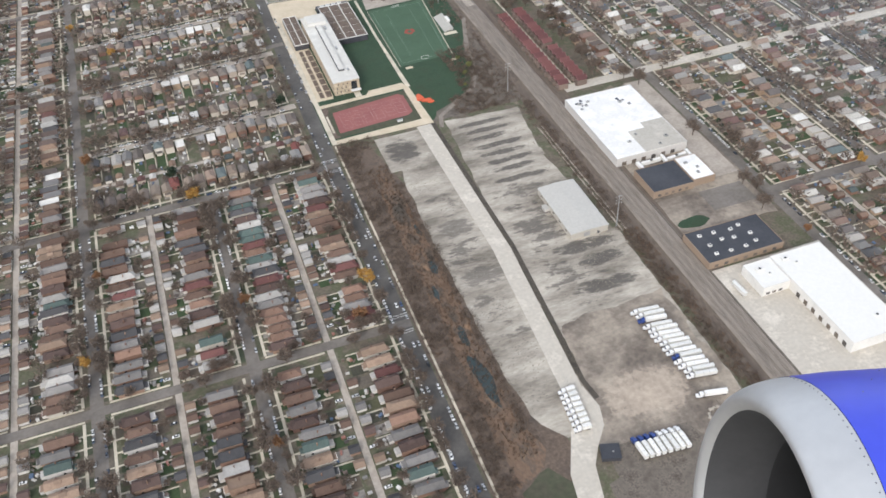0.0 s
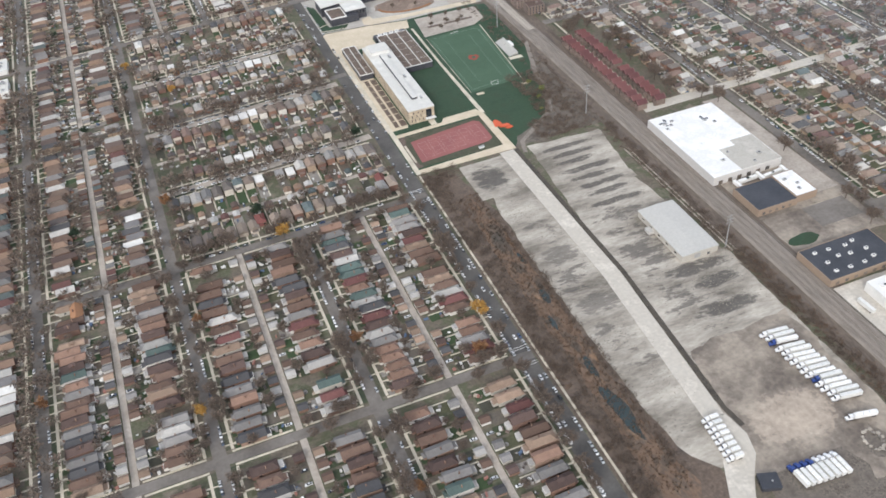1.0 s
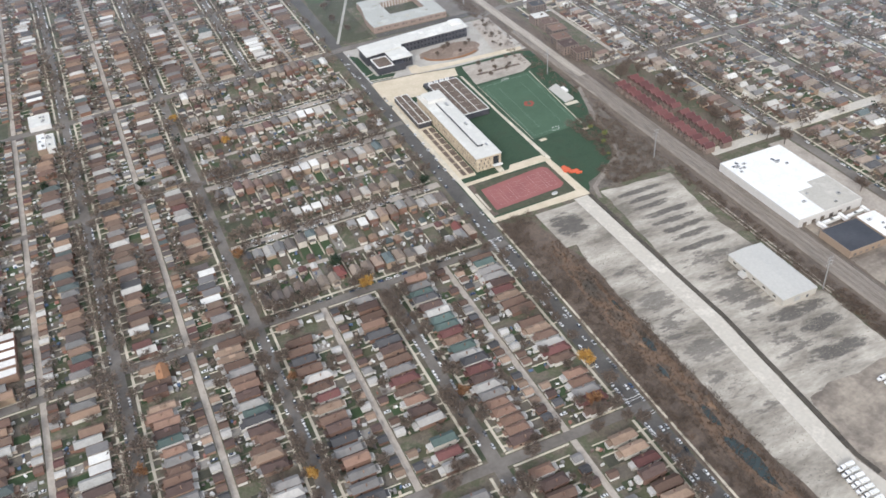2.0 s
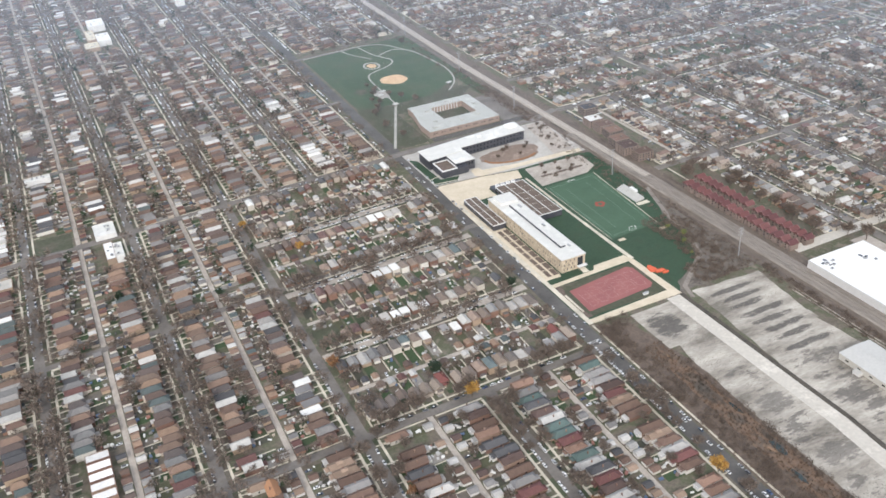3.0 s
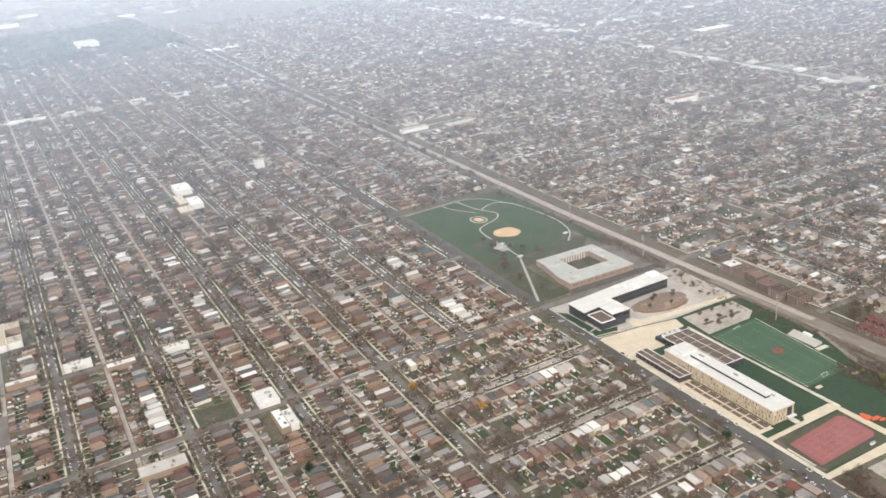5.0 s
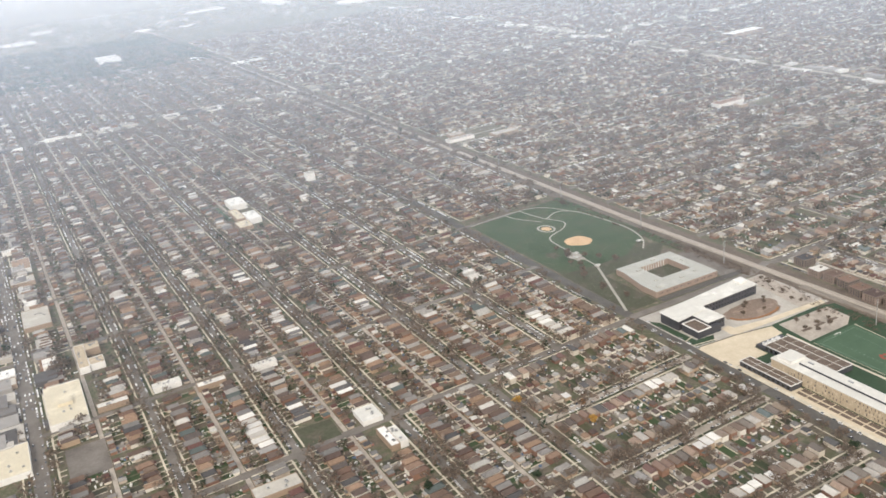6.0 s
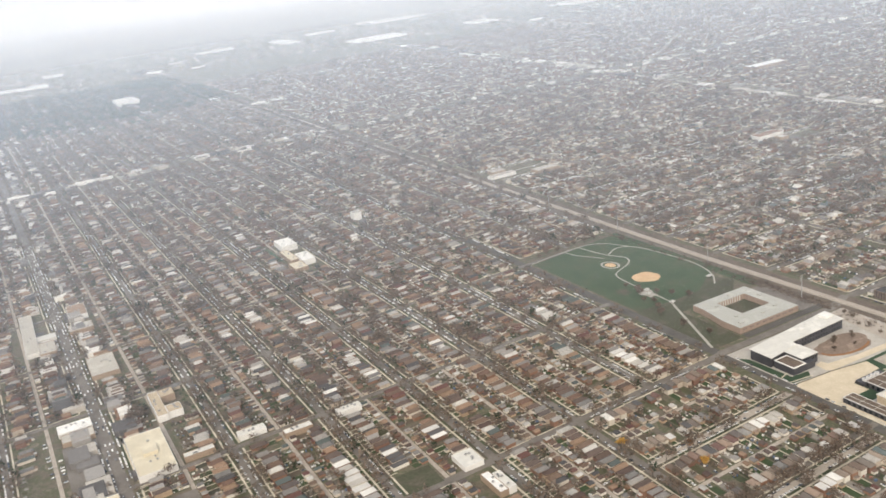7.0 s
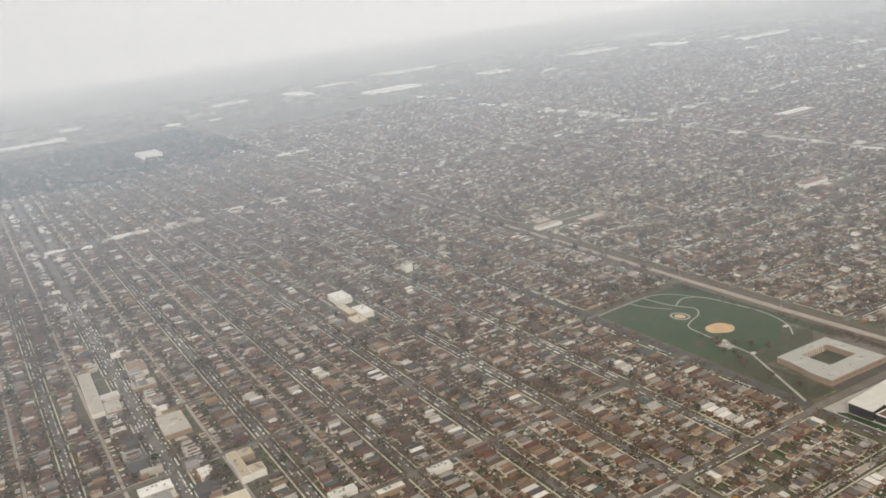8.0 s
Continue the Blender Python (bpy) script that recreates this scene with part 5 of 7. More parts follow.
# dirt track that leaves the line towards the yard
dt = Mesh()
strip(dt, [(197, 400), (188, 372), (178, 340), (170, 300), (158, 268), (130, 246), (112, 232), (107, 215)], 4.2, -0.3, 0.2)
solid("dirt_track", dt, "ballast", "curving dirt track beside the railway", "track", kind="structure")
sheet("scrub", wobble([(103, 226), (112, 240), (128, 250), (150, 262), (166, 300), (176, 345), (190, 380), (192, 228)], 1.5, 8, 21), 0.13, "weeds", "dark bare scrub between yard and railway", "scrub")


def pylon(x, y, h):
    t = thing("power_pole", "tall pale steel power pole beside the railway", "power pole", "power poles along the railway", at=(x, y, 0))
    part("pole", Mesh().ring((0, 0, -0.3), 0.55, (0, 0, h), 0.22, 10), "grey_metal", t)
    for z in (h - 1, h - 4, h - 7):
        part("crossarm", Mesh().box(-2.6, 2.6, -.13, .13, z, z + .25), "grey_metal", t)
        for s in (-2.3, 2.3):
            part("insulator", Mesh().ring((s, 0, z - 1.0), .14, (s, 0, z), .1, 6), "siding", t)


for x, y in ((184, 36), (183, 246), (184, 443), (190, 667), (195, 834), (200, 1040), (204, 1240), (210, 1440)):
    pylon(x, y, 30)


# ---- lorries ----
def lorry(colour, length=14.5):
    t = thing("lorry", "articulated lorry with %s cab and white box trailer" % colour, "lorry", "parked lorries")
    cm = "truck_" + colour
    tr = part("trailer", Mesh().box(-length, 0, -1.3, 1.3, 1.1, 4.0), "trailer", t)
    part("chassis", Mesh().box(-length + .3, 1.2, -.5, .5, .75, 1.1), "tyre", tr)
    for i in range(4):
        x = -length + 1 + i * (length - 2) / 3
        part("roof_rib", Mesh().box(x - .05, x + .05, -1.28, 1.28, 4.0, 4.05), "grey_metal", tr)
    cab = part("cab", Mesh().add([(.9, -1.2, .6), (5.2, -1.1, .6), (5.2, 1.1, .6), (.9, 1.2, .6), (.9, -1.2, 3.7), (3.2, -1.15, 3.4), (3.2, 1.15, 3.4), (.9, 1.2, 3.7), (3.6, -1.1, 2.2), (5.3, -1.0, 1.9), (5.3, 1.0, 1.9), (3.6, 1.1, 2.2)],
               [(3, 2, 1, 0), (4, 5, 6, 7), (5, 8, 11, 6), (8, 9, 10, 11), (9, 1, 2, 10), (0, 4, 7, 3), (0, 1, 9, 8), (0, 8, 5, 4), (2, 3, 11, 10), (3, 7, 6, 11)]), cm, t)
    part("windscreen", Mesh().add([(3.28, -1, 3.25), (3.63, -1, 2.3), (3.63, 1, 2.3), (3.28, 1, 3.25)], [(0, 1, 2, 3)]), "glass", cab)
    for x in (-length + 1.2, -length + 2.5, 1.4, 2.6, 4.6):
        for s in (-1.05, 1.05):
            part("wheel", Mesh().ring((x, s - .2, .5), .5, (x, s + .2, .5), .5, 10), "tyre", t)
    return t


LORRIES = []
for i in range(15):     # long row, noses west
    x, y = 154 + 0.4 * i + (1.2 if i % 3 == 1 else 0), -51.5 - 4.3 * i - (2 if i > 2 else 0)
    LORRIES.append((x, y, 180 - 8 + r_.uniform(-2, 2), "blue" if i in (2, 10) else "white"))
for i in range(8):      # row beside the haul road
    LORRIES.append((79.5 - 0.5 * i, -95 - 4.2 * i, 180 - 4 + r_.uniform(-2, 2), "white"))
for i in range(8):      # row with noses north
    LORRIES.append((100.5 + 3.9 * i, -146.5 - 0.3 * i, 92 + r_.uniform(-2, 2), "blue" if i < 4 else "white"))
LORRIES.append((157, -129, 168, "white"))
bases = {}
for x, y, a, c in LORRIES:
    short = 5.5 if x < 82 and y < -90 else (11.0 if 98 < x < 130 else 14.5)
    key = (c, short)
    if key in bases:
        copy_thing(bases[key], pose(x, y, 0.2, 0, 0, a))
    else:
        bases[key] = lorry(c, short)
        bases[key].matrix_basis = pose(x, y, 0.2, 0, 0, a)


# ---- plain industrial buildings ----
def hall(name, label, x0, x1, y0, y1, h, wall, roof, parapet=0.7, category="warehouse", units=(), unit_mat="white_wall", bays=()):
    """A flat-roofed hall with a parapet; units: roof boxes x, y, sx, sy, sz; bays: dark doors along a side."""
    t = thing(name, label, category)
    part("wall", Mesh().box(x0, x1, y0, y1, -0.3, h), wall, t)
    part("roof", Mesh().box(x0 + .35, x1 - .35, y0 + .35, y1 - .35, h, h + 0.12), roof, t)
    if parapet:
        for a in (rect(x0, x1, y0, y0 + .35), rect(x0, x1, y1 - .35, y1), rect(x0, x0 + .35, y0 + .35, y1 - .35), rect(x1 - .35, x1, y0 + .35, y1 - .35)):
            part("parapet", Mesh().slab(a, h, h + parapet), wall, t)
    for ux, uy, sx, sy, sz in units:
        u = part("roof_unit", Mesh().box(ux - sx / 2, ux + sx / 2, uy - sy / 2, uy + sy / 2, h + .12, h + .12 + sz), unit_mat, t)
        part("fan_grille", Mesh().ring((ux, uy, h + .12 + sz), min(sx, sy) * .32, (ux, uy, h + .2 + sz), min(sx, sy) * .32, 8), "tyre", u)
    for side, a, b, z0, z1 in bays:
        if side == "s":
            m_ = Mesh().box(a, b, y0 - .06, y0, z0, z1)
        elif side == "n":
            m_ = Mesh().box(a, b, y1, y1 + .06, z0, z1)
        elif side == "w":
            m_ = Mesh().box(x0 - .06, x0, a, b, z0, z1)
        else:
            m_ = Mesh().box(x1, x1 + .06, a, b, z0, z1)
        part("opening", m_, "dull_window", t)
    return t


hall("warehouse", "large low warehouse with a patched white membrane roof", 219, 284, 102, 200, 8, "siding", "patched_roof", 0.5,
     units=[(228, 188, 4, 2.5, 1.2), (232, 184, 2.5, 2.5, 1), (236, 189, 3, 2, 1), (226, 180, 2.5, 2, .8), (262, 178, 3, 3, 1.2), (268, 172, 2.5, 2.5, 1), (240, 120, 3, 2, 1.2), (250, 128, 2, 2, .8), (272, 116, 3, 3, 1.2), (262, 108, 2.2, 2.2, 1)],
     unit_mat="grey_metal", bays=[("s", 224 + 9 * i, 228 + 9 * i, 0.3, 4) for i in range(6)])
wh = [o for o in scene.objects if o.name == "warehouse"][0]
part("roof_patch", Mesh().slab([(246, 102.6), (283.4, 102.6), (283.4, 142), (262, 142), (262, 134), (246, 134)], 8.1, 8.2), "beige_roof", wh, "greyer patched part of the roof")
for x, y, a, b in ((226, 190, 2.2, 1.4), (231, 193, 1.6, 2), (229, 185, 1.2, 1), (262, 183, 1.5, 2.5), (266, 180, 1, 1.6)):
    part("roof_stain", Mesh().slab(outline(x, y, a, b, 9, .3, int(x + y)), 8.1, 8.16), "dark_roof", wh, "dark bare patch in the roof")
hall("annex", "low brick hall with a dark roof", 226, 262, 54, 86, 6, "tan_brick", "dark_roof", 0.6, "building", bays=[("s", 230 + 6 * i, 232.5 + 6 * i, 1, 3.2) for i in range(5)])
hall("annex", "low brick hall with a patchy white roof", 262.3, 282, 56, 87, 6.4, "tan_brick", "patched_roof", 0.5, "building", units=[(268, 78, 3, 2, 1.2), (274, 70, 2, 2, 1), (271, 64, 2, 3, .9)], unit_mat="grey_metal")
hall("workshop", "low hall with a dark roof dotted with white units", 221, 283, -32, 3, 6, "tan_brick", "dark_roof", 0.5, "building",
     units=[(232 + 11 * (i % 4) + r_.uniform(-2, 2), -24 + 10 * (i // 4) + r_.uniform(-2, 2), 2.6, 2.2, 1.3) for i in range(12)], bays=[("s", 226 + 8 * i, 229 + 8 * i, .8, 3.4) for i in range(7)])
hall("depot", "bright white warehouse with a wide flat roof", 262, 303, -133, -44, 9, "white_wall", "bright_roof", 0.4,
     units=[(270, -50, 5, 3, 1.2), (275, -56, 2, 2, 1), (292, -118, 3, 3, 1)], bays=[("w", -128 + 8 * i, -124.5 + 8 * i, 0.3, 4.2) for i in range(7)])
hall("depot_wing", "white office wing of a warehouse", 240, 261.6, -69, -44, 8, "white_wall", "bright_roof", 0.4, "building",
     units=[(248, -52, 6, 3, 1.4), (252, -58, 2, 2, 1)], bays=[("s", 243 + 5 * i, 246 + 5 * i, 1, 3) for i in range(3)])
sheet("loading_yard", rect(222, 262, -160, -34), 0.14, "haul", "pale concrete loading yard beside a white warehouse", "yard")
sheet("loading_yard", rect(262, 312, -160, -34.5), 0.135, "haul", "pale concrete apron round a white warehouse", "yard")
sheet("parking_lot", wobble(rect(226, 306, 6, 50), 0.8, 9, 31), 0.14, "gravel_dark", "worn dirt parking lot between halls", "parking lot")
sheet("parking_lot", rect(262, 300, 24, 48), 0.18, "asphalt", "grey asphalt parking patch", "parking lot")
sheet("grass_patch", outline(240, 18, 13, 6, 24, 0.1, 33), 0.2, "lawn", "oval of dark green grass between halls", "grass")
sheet("parking_lot", rect(286, 307, 60, 215), 0.13, "alley", "worn concrete lot beside a warehouse", "parking lot")
sheet("industrial_ground", rect(226, 309, 50.2, 102), 0.125, "gravel_dark", "dirty gravel between industrial halls", "ground")
for i in range(7):
    t = thing("box_trailer", "white box trailer parked beside a hall", "trailer", "trailers behind the halls", at=(236 + i * 7.5, 95 + r_.uniform(-2, 2), 0.1), rz=r_.uniform(-8, 8) + (90 if i % 3 == 0 else 0))
    part("box", Mesh().box(-5, 5, -1.25, 1.25, 1, 3.8), "trailer", t)
    part("wheel", Mesh().ring((-3.6, -1.2, .5), .5, (-3.6, 1.2, .5), .5, 10), "tyre", t)
    part("landing_leg", Mesh().box(3.4, 3.7, -.6, .6, 0, 1), "grey_metal", t)
t = thing("tank_trailer", "long white trailer beside the loading yard", "trailer", at=(229, -58, 0.15), rz=93)
part("box", Mesh().box(-7, 7, -1.3, 1.3, 1, 4), "trailer", t)
part("wheel", Mesh().ring((-5, -1.2, .5), .5, (-5, 1.2, .5), .5, 10), "tyre", t)

t = thing("metal_shed", "long pale metal shed standing on the gravel yard", "shed")
part("wall", Mesh().box(145.5, 176, 34.5, 95, -0.3, 6), "siding", t)
part("roof", Mesh().gable(145, 176.5, 34, 95.5, 6.0, 6.9, 0, axis="y"), "shed_roof", t)
part("door", Mesh().box(156, 161, 34.4, 34.5, 0.1, 4.2), "grey_metal", t)
part("door", Mesh().box(167, 169, 34.4, 34.5, 0.1, 2.4), "dark_panel", t)
for i in range(5):
    part("window", Mesh().box(145.42, 145.5, 42 + i * 11, 45 + i * 11, 2.5, 3.6), "glass", t)
t = thing("lean_to", "small pale lean-to beside the metal shed", "shed")
part("wall", Mesh().box(141.2, 145.4, 72, 78, -.2, 2.6), "siding", t)
part("roof", Mesh().box(141, 145.45, 71.8, 78.2, 2.6, 2.75), "shed_roof", t)
t = thing("site_office", "dark flat-roofed cabin beside the haul road", "cabin", at=(83.5, -146, 0), rz=-18)
part("wall", Mesh().box(-5.5, 5.5, -5, 5, -0.2, 3), "dark_panel", t)
part("roof", Mesh().box(-5.8, 5.8, -5.3, 5.3, 3, 3.25), "dark_roof", t)
part("roof_vent", Mesh().box(1, 2, -1, 0, 3.25, 3.9), "grey_metal", t)
part("door", Mesh().box(-5.56, -5.5, -1, 1, .1, 2.2), "glass", t)
t = thing("gravel_heap", "low ring-shaped heap of pale rubble", "heap")
hp = Mesh()
for i in range(26):
    a = i * 2.4
    hp.ring((157 + 5 * math.cos(a) + r_.uniform(-1, 1), -146 + 7 * math.sin(a) + r_.uniform(-1, 1), 0), r_.uniform(1, 1.8), (157 + 5 * math.cos(a), -146 + 7 * math.sin(a), r_.uniform(.5, 1.1)), .3, 7)
part("rubble", hp, "gravel", t)["kind"] = "stuff"

# ---- red-roofed row houses beside the line ----
def row_house(x, y):
    """A narrow house whose gables face the tracks and the lane behind."""
    t = thing("row_house", "brick row house with a red gabled roof and faded verge boards", "house", "red-roofed row houses", at=(x, y, 0))
    part("wall", Mesh().box(-4.6, 4.6, -4.2, 4.2, -.3, 6.0), "dark_brick", t)
    rf_ = part("roof", Mesh().gable(-5.0, 5.0, -4.45, 4.45, 6.0, 8.9, 0, axis="x"), "red_roof", t)
    for s in (-1, 1):
        part("gable_wall", Mesh().add([(s * 4.6, -4.2, 5.9), (s * 4.6, 4.2, 5.9), (s * 4.6, 0, 8.6), (s * 4.5, -4.2, 5.9), (s * 4.5, 4.2, 5.9), (s * 4.5, 0, 8.6)], [(0, 1, 2), (5, 4, 3), (0, 3, 4, 1), (1, 4, 5, 2), (2, 5, 3, 0)]), "red_gable", t)
        for k in (-1, 1):
            part("verge_board", Mesh().add([(s * 5.0, k * 4.45, 5.95), (s * 5.0, 0, 8.85), (s * 5.0, 0, 9.05), (s * 5.0, k * 4.45, 6.15), (s * 5.2, k * 4.45, 5.95), (s * 5.2, 0, 8.85), (s * 5.2, 0, 9.05), (s * 5.2, k * 4.45, 6.15)],
                                           [(0, 1, 2, 3), (7, 6, 5, 4), (3, 2, 6, 7), (0, 4, 5, 1), (0, 3, 7, 4)]), "verge_paint", rf_, "pale rose verge board")
        for q in (-2.1, 2.1):
            for z in (1.1, 3.9) if s < 0 else ():
                part("window", Mesh().box(s * 4.63 - .03, s * 4.63 + .03, q - .6, q + .6, z, z + 1.4), "glass", t)
    part("porch", Mesh().box(-6.0, -4.6, -3.6, -1.2, -.2, 2.7), "dark_brick", t)
    return t


first_row = None
for row, x0 in enumerate((231.5, 250.5)):
    for i in range(17):
        at = (x0, 232.4 + i * 8.95 + (5 if row and i > 7 else 0), 0)     # the rear row has a gap
        if first_row is None:
            first_row = row_house(*at[:2])
        else:
            copy_thing(first_row, pose(*at))

# ---- brick apartment blocks along the line ----
for i, (x, y, d, roof, label) in enumerate([(258, 601, 17, "roof charcoal", "brown brick apartment block with a dark flat roof"), (243, 567, 17, "white_roof", "brown brick apartment block with a bright white roof"),
                                            (244, 546, 16, "roof brown", "brown brick apartment block with a brown roof"), (243, 526, 16, "roof red-brown", "brown brick apartment block with a rusty brown roof"),
                                            (235, 503, 17, "roof red-brown", "brown brick apartment block with a red-brown roof"), (232, 482, 18, "roof dark brown", "brown brick apartment block with a dark brown roof"),
                                            (236, 460, 15, "roof brown", "brown brick apartment block with a brown roof")]):
    t = thing("apartment_block", label, "apartment block", "apartment blocks along the railway", at=(x, y, 0), rz=-3)
    part("wall", Mesh().box(-9.5, 9.5, -d / 2, d / 2, -.3, 9), "dark_brick", t)
    part("roof", Mesh().box(-9.2, 9.2, -d / 2 + .3, d / 2 - .3, 9, 9.15), roof, t)
    for a in (rect(-9.6, 9.6, -d / 2 - .1, -d / 2 + .3), rect(-9.6, 9.6, d / 2 - .3, d / 2 + .1), rect(-9.6, -9.2, -d / 2 + .3, d / 2 - .3), rect(9.2, 9.6, -d / 2 + .3, d / 2 - .3)):
        part("parapet", Mesh().slab(a, 9, 9.6), "dark_brick", t)
    for q in range(5):
        for z in (1.2, 4, 6.8):
            part("window", Mesh().box(-8 + q * 3.6, -6.7 + q * 3.6, -d / 2 - .05, -d / 2, z, z + 1.5), "glass", t)
            if q < 4:
                part("window", Mesh().box(-9.55, -9.5, -d / 2 + 2 + q * 3.4, -d / 2 + 3.2 + q * 3.4, z, z + 1.5), "glass", t)
    part("roof_hatch", Mesh().box(2, 4.4, -1, 1.4, 9.15, 10.6), "dark_brick", t)

# ---- the school grounds ----
sheet("school_ground", [(9, 226), (103, 226), (112, 240), (150, 262), (168, 300), (176, 345), (192, 380), (196, 505), (170, 512), (10, 512)], 0.11, "lawn", "dark green school lawn", "lawn")
sheet("forecourt", rect(9.5, 30, 300, 468), 0.15, "plaza", "grey paved school forecourt", "paving")
sheet("plaza", [(9, 468.2), (56, 468.2), (56, 486), (100, 490), (104, 508), (60, 516), (10, 520)], 0.19, "plaza", "pale tan paved school plaza", "plaza")
sheet("path", [(12, 292), (60, 294), (64, 300), (97, 301), (101, 290), (103, 228), (103, 225), (12, 226), (12, 232), (95, 235), (95, 290), (60, 289), (12, 287)], 0.20, "plaza", "pale concrete path round the ball courts", "path")
sheet("path", [(12, 235), (20, 235), (20, 287), (12, 287)], 0.17, "mulch", "brown planting bed beside the courts", "planting")
sheet("path", rect(10.2, 14.5, 226, 470), 0.22, "concrete", "pale concrete school sidewalk", "path")
sheet("path", [(99.6, 292), (102.6, 292), (101.5, 398), (103, 486), (100.4, 486), (98.9, 398), (98.2, 301)], 0.21, "concrete", "long pale path beside the playing field", "path")
sheet("path", [(50, 294.2), (56, 294.2), (56, 303), (50, 303)], 0.23, "concrete", "short path to the school door", "path")
sheet("court_bed", rect(20.2, 94.8, 235.2, 287), 0.215, "park_dark", "dark planted ground round the ball courts", "planting")
ball = thing("ball_courts", "fenced red hard courts with faded white lines", "sports court")
part("surround", Mesh().slab([(18, 238.6), (86, 243), (94, 249), (94, 280), (89, 286.2), (20.5, 279), (18, 276)], -.2, 0.25), "park_dark", ball)
part("surface", Mesh().slab([(21, 241.4), (86, 245.8), (91.4, 250), (91.4, 279), (87, 283.4), (22.8, 276)], -.2, 0.28), "court", ball)
for i in range(6):
    for j in range(1):
        x0 = 27 + i * 10.4
        y0 = 246.5 + 0.1 * (x0 - 24)
        for a in (rect(x0, x0 + 7.6, y0, y0 + .16), rect(x0, x0 + 7.6, y0 + 24, y0 + 24.16), rect(x0, x0 + .16, y0, y0 + 24), rect(x0 + 7.6, x0 + 7.76, y0, y0 + 24), rect(x0, x0 + 7.6, y0 + 12, y0 + 12.16),
                  rect(x0 + 1.2, x0 + 6.4, y0 + 6, y0 + 6.14), rect(x0 + 1.2, x0 + 6.4, y0 + 18, y0 + 18.14)):
            part("court_line", Mesh().slab(a, 0.2, 0.31), "court_line", ball)
part("bench", Mesh().box(15.4, 17.2, 244, 272, 0, 0.5), "concrete", ball, "pale concrete bench wall")
bn = thing("equipment_covers", "bright orange tarpaulins heaped at the field's corner", "tarpaulin")
part("cover", Mesh().slab(outline(104, 268, 3.2, 5.5, 14, .2, 5), 0.1, 1.5), "orange", bn)
part("cover", Mesh().slab(outline(109, 262, 4.2, 2.4, 14, .2, 6), 0.1, 1.3), "orange", bn)
part("cover", Mesh().slab(outline(112, 258, 3.0, 1.6, 14, .2, 7), 0.1, 1.1), "orange", bn)
bx = thing("storage_box", "white storage box beside the ball courts", "container", at=(76, 239, 0.2), rz=5)
part("box", Mesh().box(-2.4, 2.4, -1, 1, 0, 1.6), "white_wall", bx)
part("lid", Mesh().box(-2.5, 2.5, -1.1, 1.1, 1.6, 1.72), "grey_metal", bx)

field = thing("playing_field", "green artificial turf field with white lines and red mark", "sports field")
FX0, FX1, FY0, FY1 = 106, 163, 331, 457
part("turf", Mesh().slab([(FX0 - .5, FY0 - 1), (FX1 - 4, FY0 + 2), (FX1 + 6, FY1 + 1.5), (FX0 + 1.5, FY1 - 1.5)], -.2, 0.24), "turf", field)


def fpt(u, v):
    """A point of the field, u across and v along, 0 to 1."""
    a = Vector((FX0 - .5, FY0 - 1)).lerp(Vector((FX1 - 4, FY0 + 2)), u)
    b = Vector((FX0 + 1.5, FY1 - 1.5)).lerp(Vector((FX1 + 6, FY1 + 1.5)), u)
    return tuple(a.lerp(b, v))


def fline(p, q, w, mat="line", z=0.27):
    m_ = Mesh()
    strip(m_, [p, q], w, 0.2, z)
    part("field_line", m_, mat, field)


for u in (0.06, 0.94):
    fline(fpt(u, .04), fpt(u, .96), .2, "turf_line")
for v in (.04, .96):
    fline(fpt(.06, v), fpt(.94, v), .2, "turf_line")
for i in range(1, 20):
    v = .10 + .8 * i / 20
    for u in (.28, .72):
        fline(fpt(u - .014, v), fpt(u + .014, v), .4, "turf_line")
part("centre_mark", Mesh().slab([fpt(.5 + .10 * math.cos(a), .5 + .05 * math.sin(a) * (1 if i % 3 else .6)) for i, a in enumerate(np.linspace(0, 2 * math.pi, 15)[:-1])], 0.2, 0.265), "field_mark", field)
part("centre_inset", Mesh().slab([fpt(.5 + .04 * math.cos(a), .5 + .02 * math.sin(a)) for a in np.linspace(0, 2 * math.pi, 9)[:-1]], 0.2, 0.285), "turf", field)
fline(fpt(-.01, 0), fpt(-.01, 1), .5, "concrete")
fline(fpt(1.02, 0), fpt(1.02, 1), .9, "concrete")
for v in (.04, .96):
    gx, gy = fpt(.5, v)
    t = thing("goal", "white soccer goal on green turf", "goal", "soccer goals", at=(gx, gy, .24))
    part("goal_post", Mesh().ring((-3.6, 0, 0), .14, (-3.6, 0, 2.4), .14, 6), "line", t)
    part("goal_post", Mesh().ring((3.6, 0, 0), .14, (3.6, 0, 2.4), .14, 6), "line", t)
    part("crossbar", Mesh().ring((-3.6, 0, 2.4), .14, (3.6, 0, 2.4), .14, 6), "line", t)
    s = -1 if v < .5 else 1
    for x in (-3.6, 3.6):
        part("back_stay", Mesh().ring((x, 0, 2.4), .1, (x, s * 2.2, 0), .1, 6), "line", t)
    part("ground_bar", Mesh().ring((-3.6, s * 2.2, .1), .12, (3.6, s * 2.2, .1), .12, 6), "line", t)
for x, y in ((158, 322), (112, 324)):
    sheet("pad", rect(x - 3, x + 4, y - 1.5, y + 2.5), 0.27, "plaza", "small pale paved pad at the field's corner", "paving")
bq = thing("bleachers", "pale metal bleachers beside the playing field", "bleachers")
for i in range(6):
    part("tier", Mesh().box(168 + i * 1.6, 169.5 + i * 1.6, 378, 413, 0.1 + i * .1, 0.7 + i * .55), "shed_roof", bq)
part("landing", Mesh().box(166, 180, 371, 376.5, -.1, 0.3), "concrete", bq)
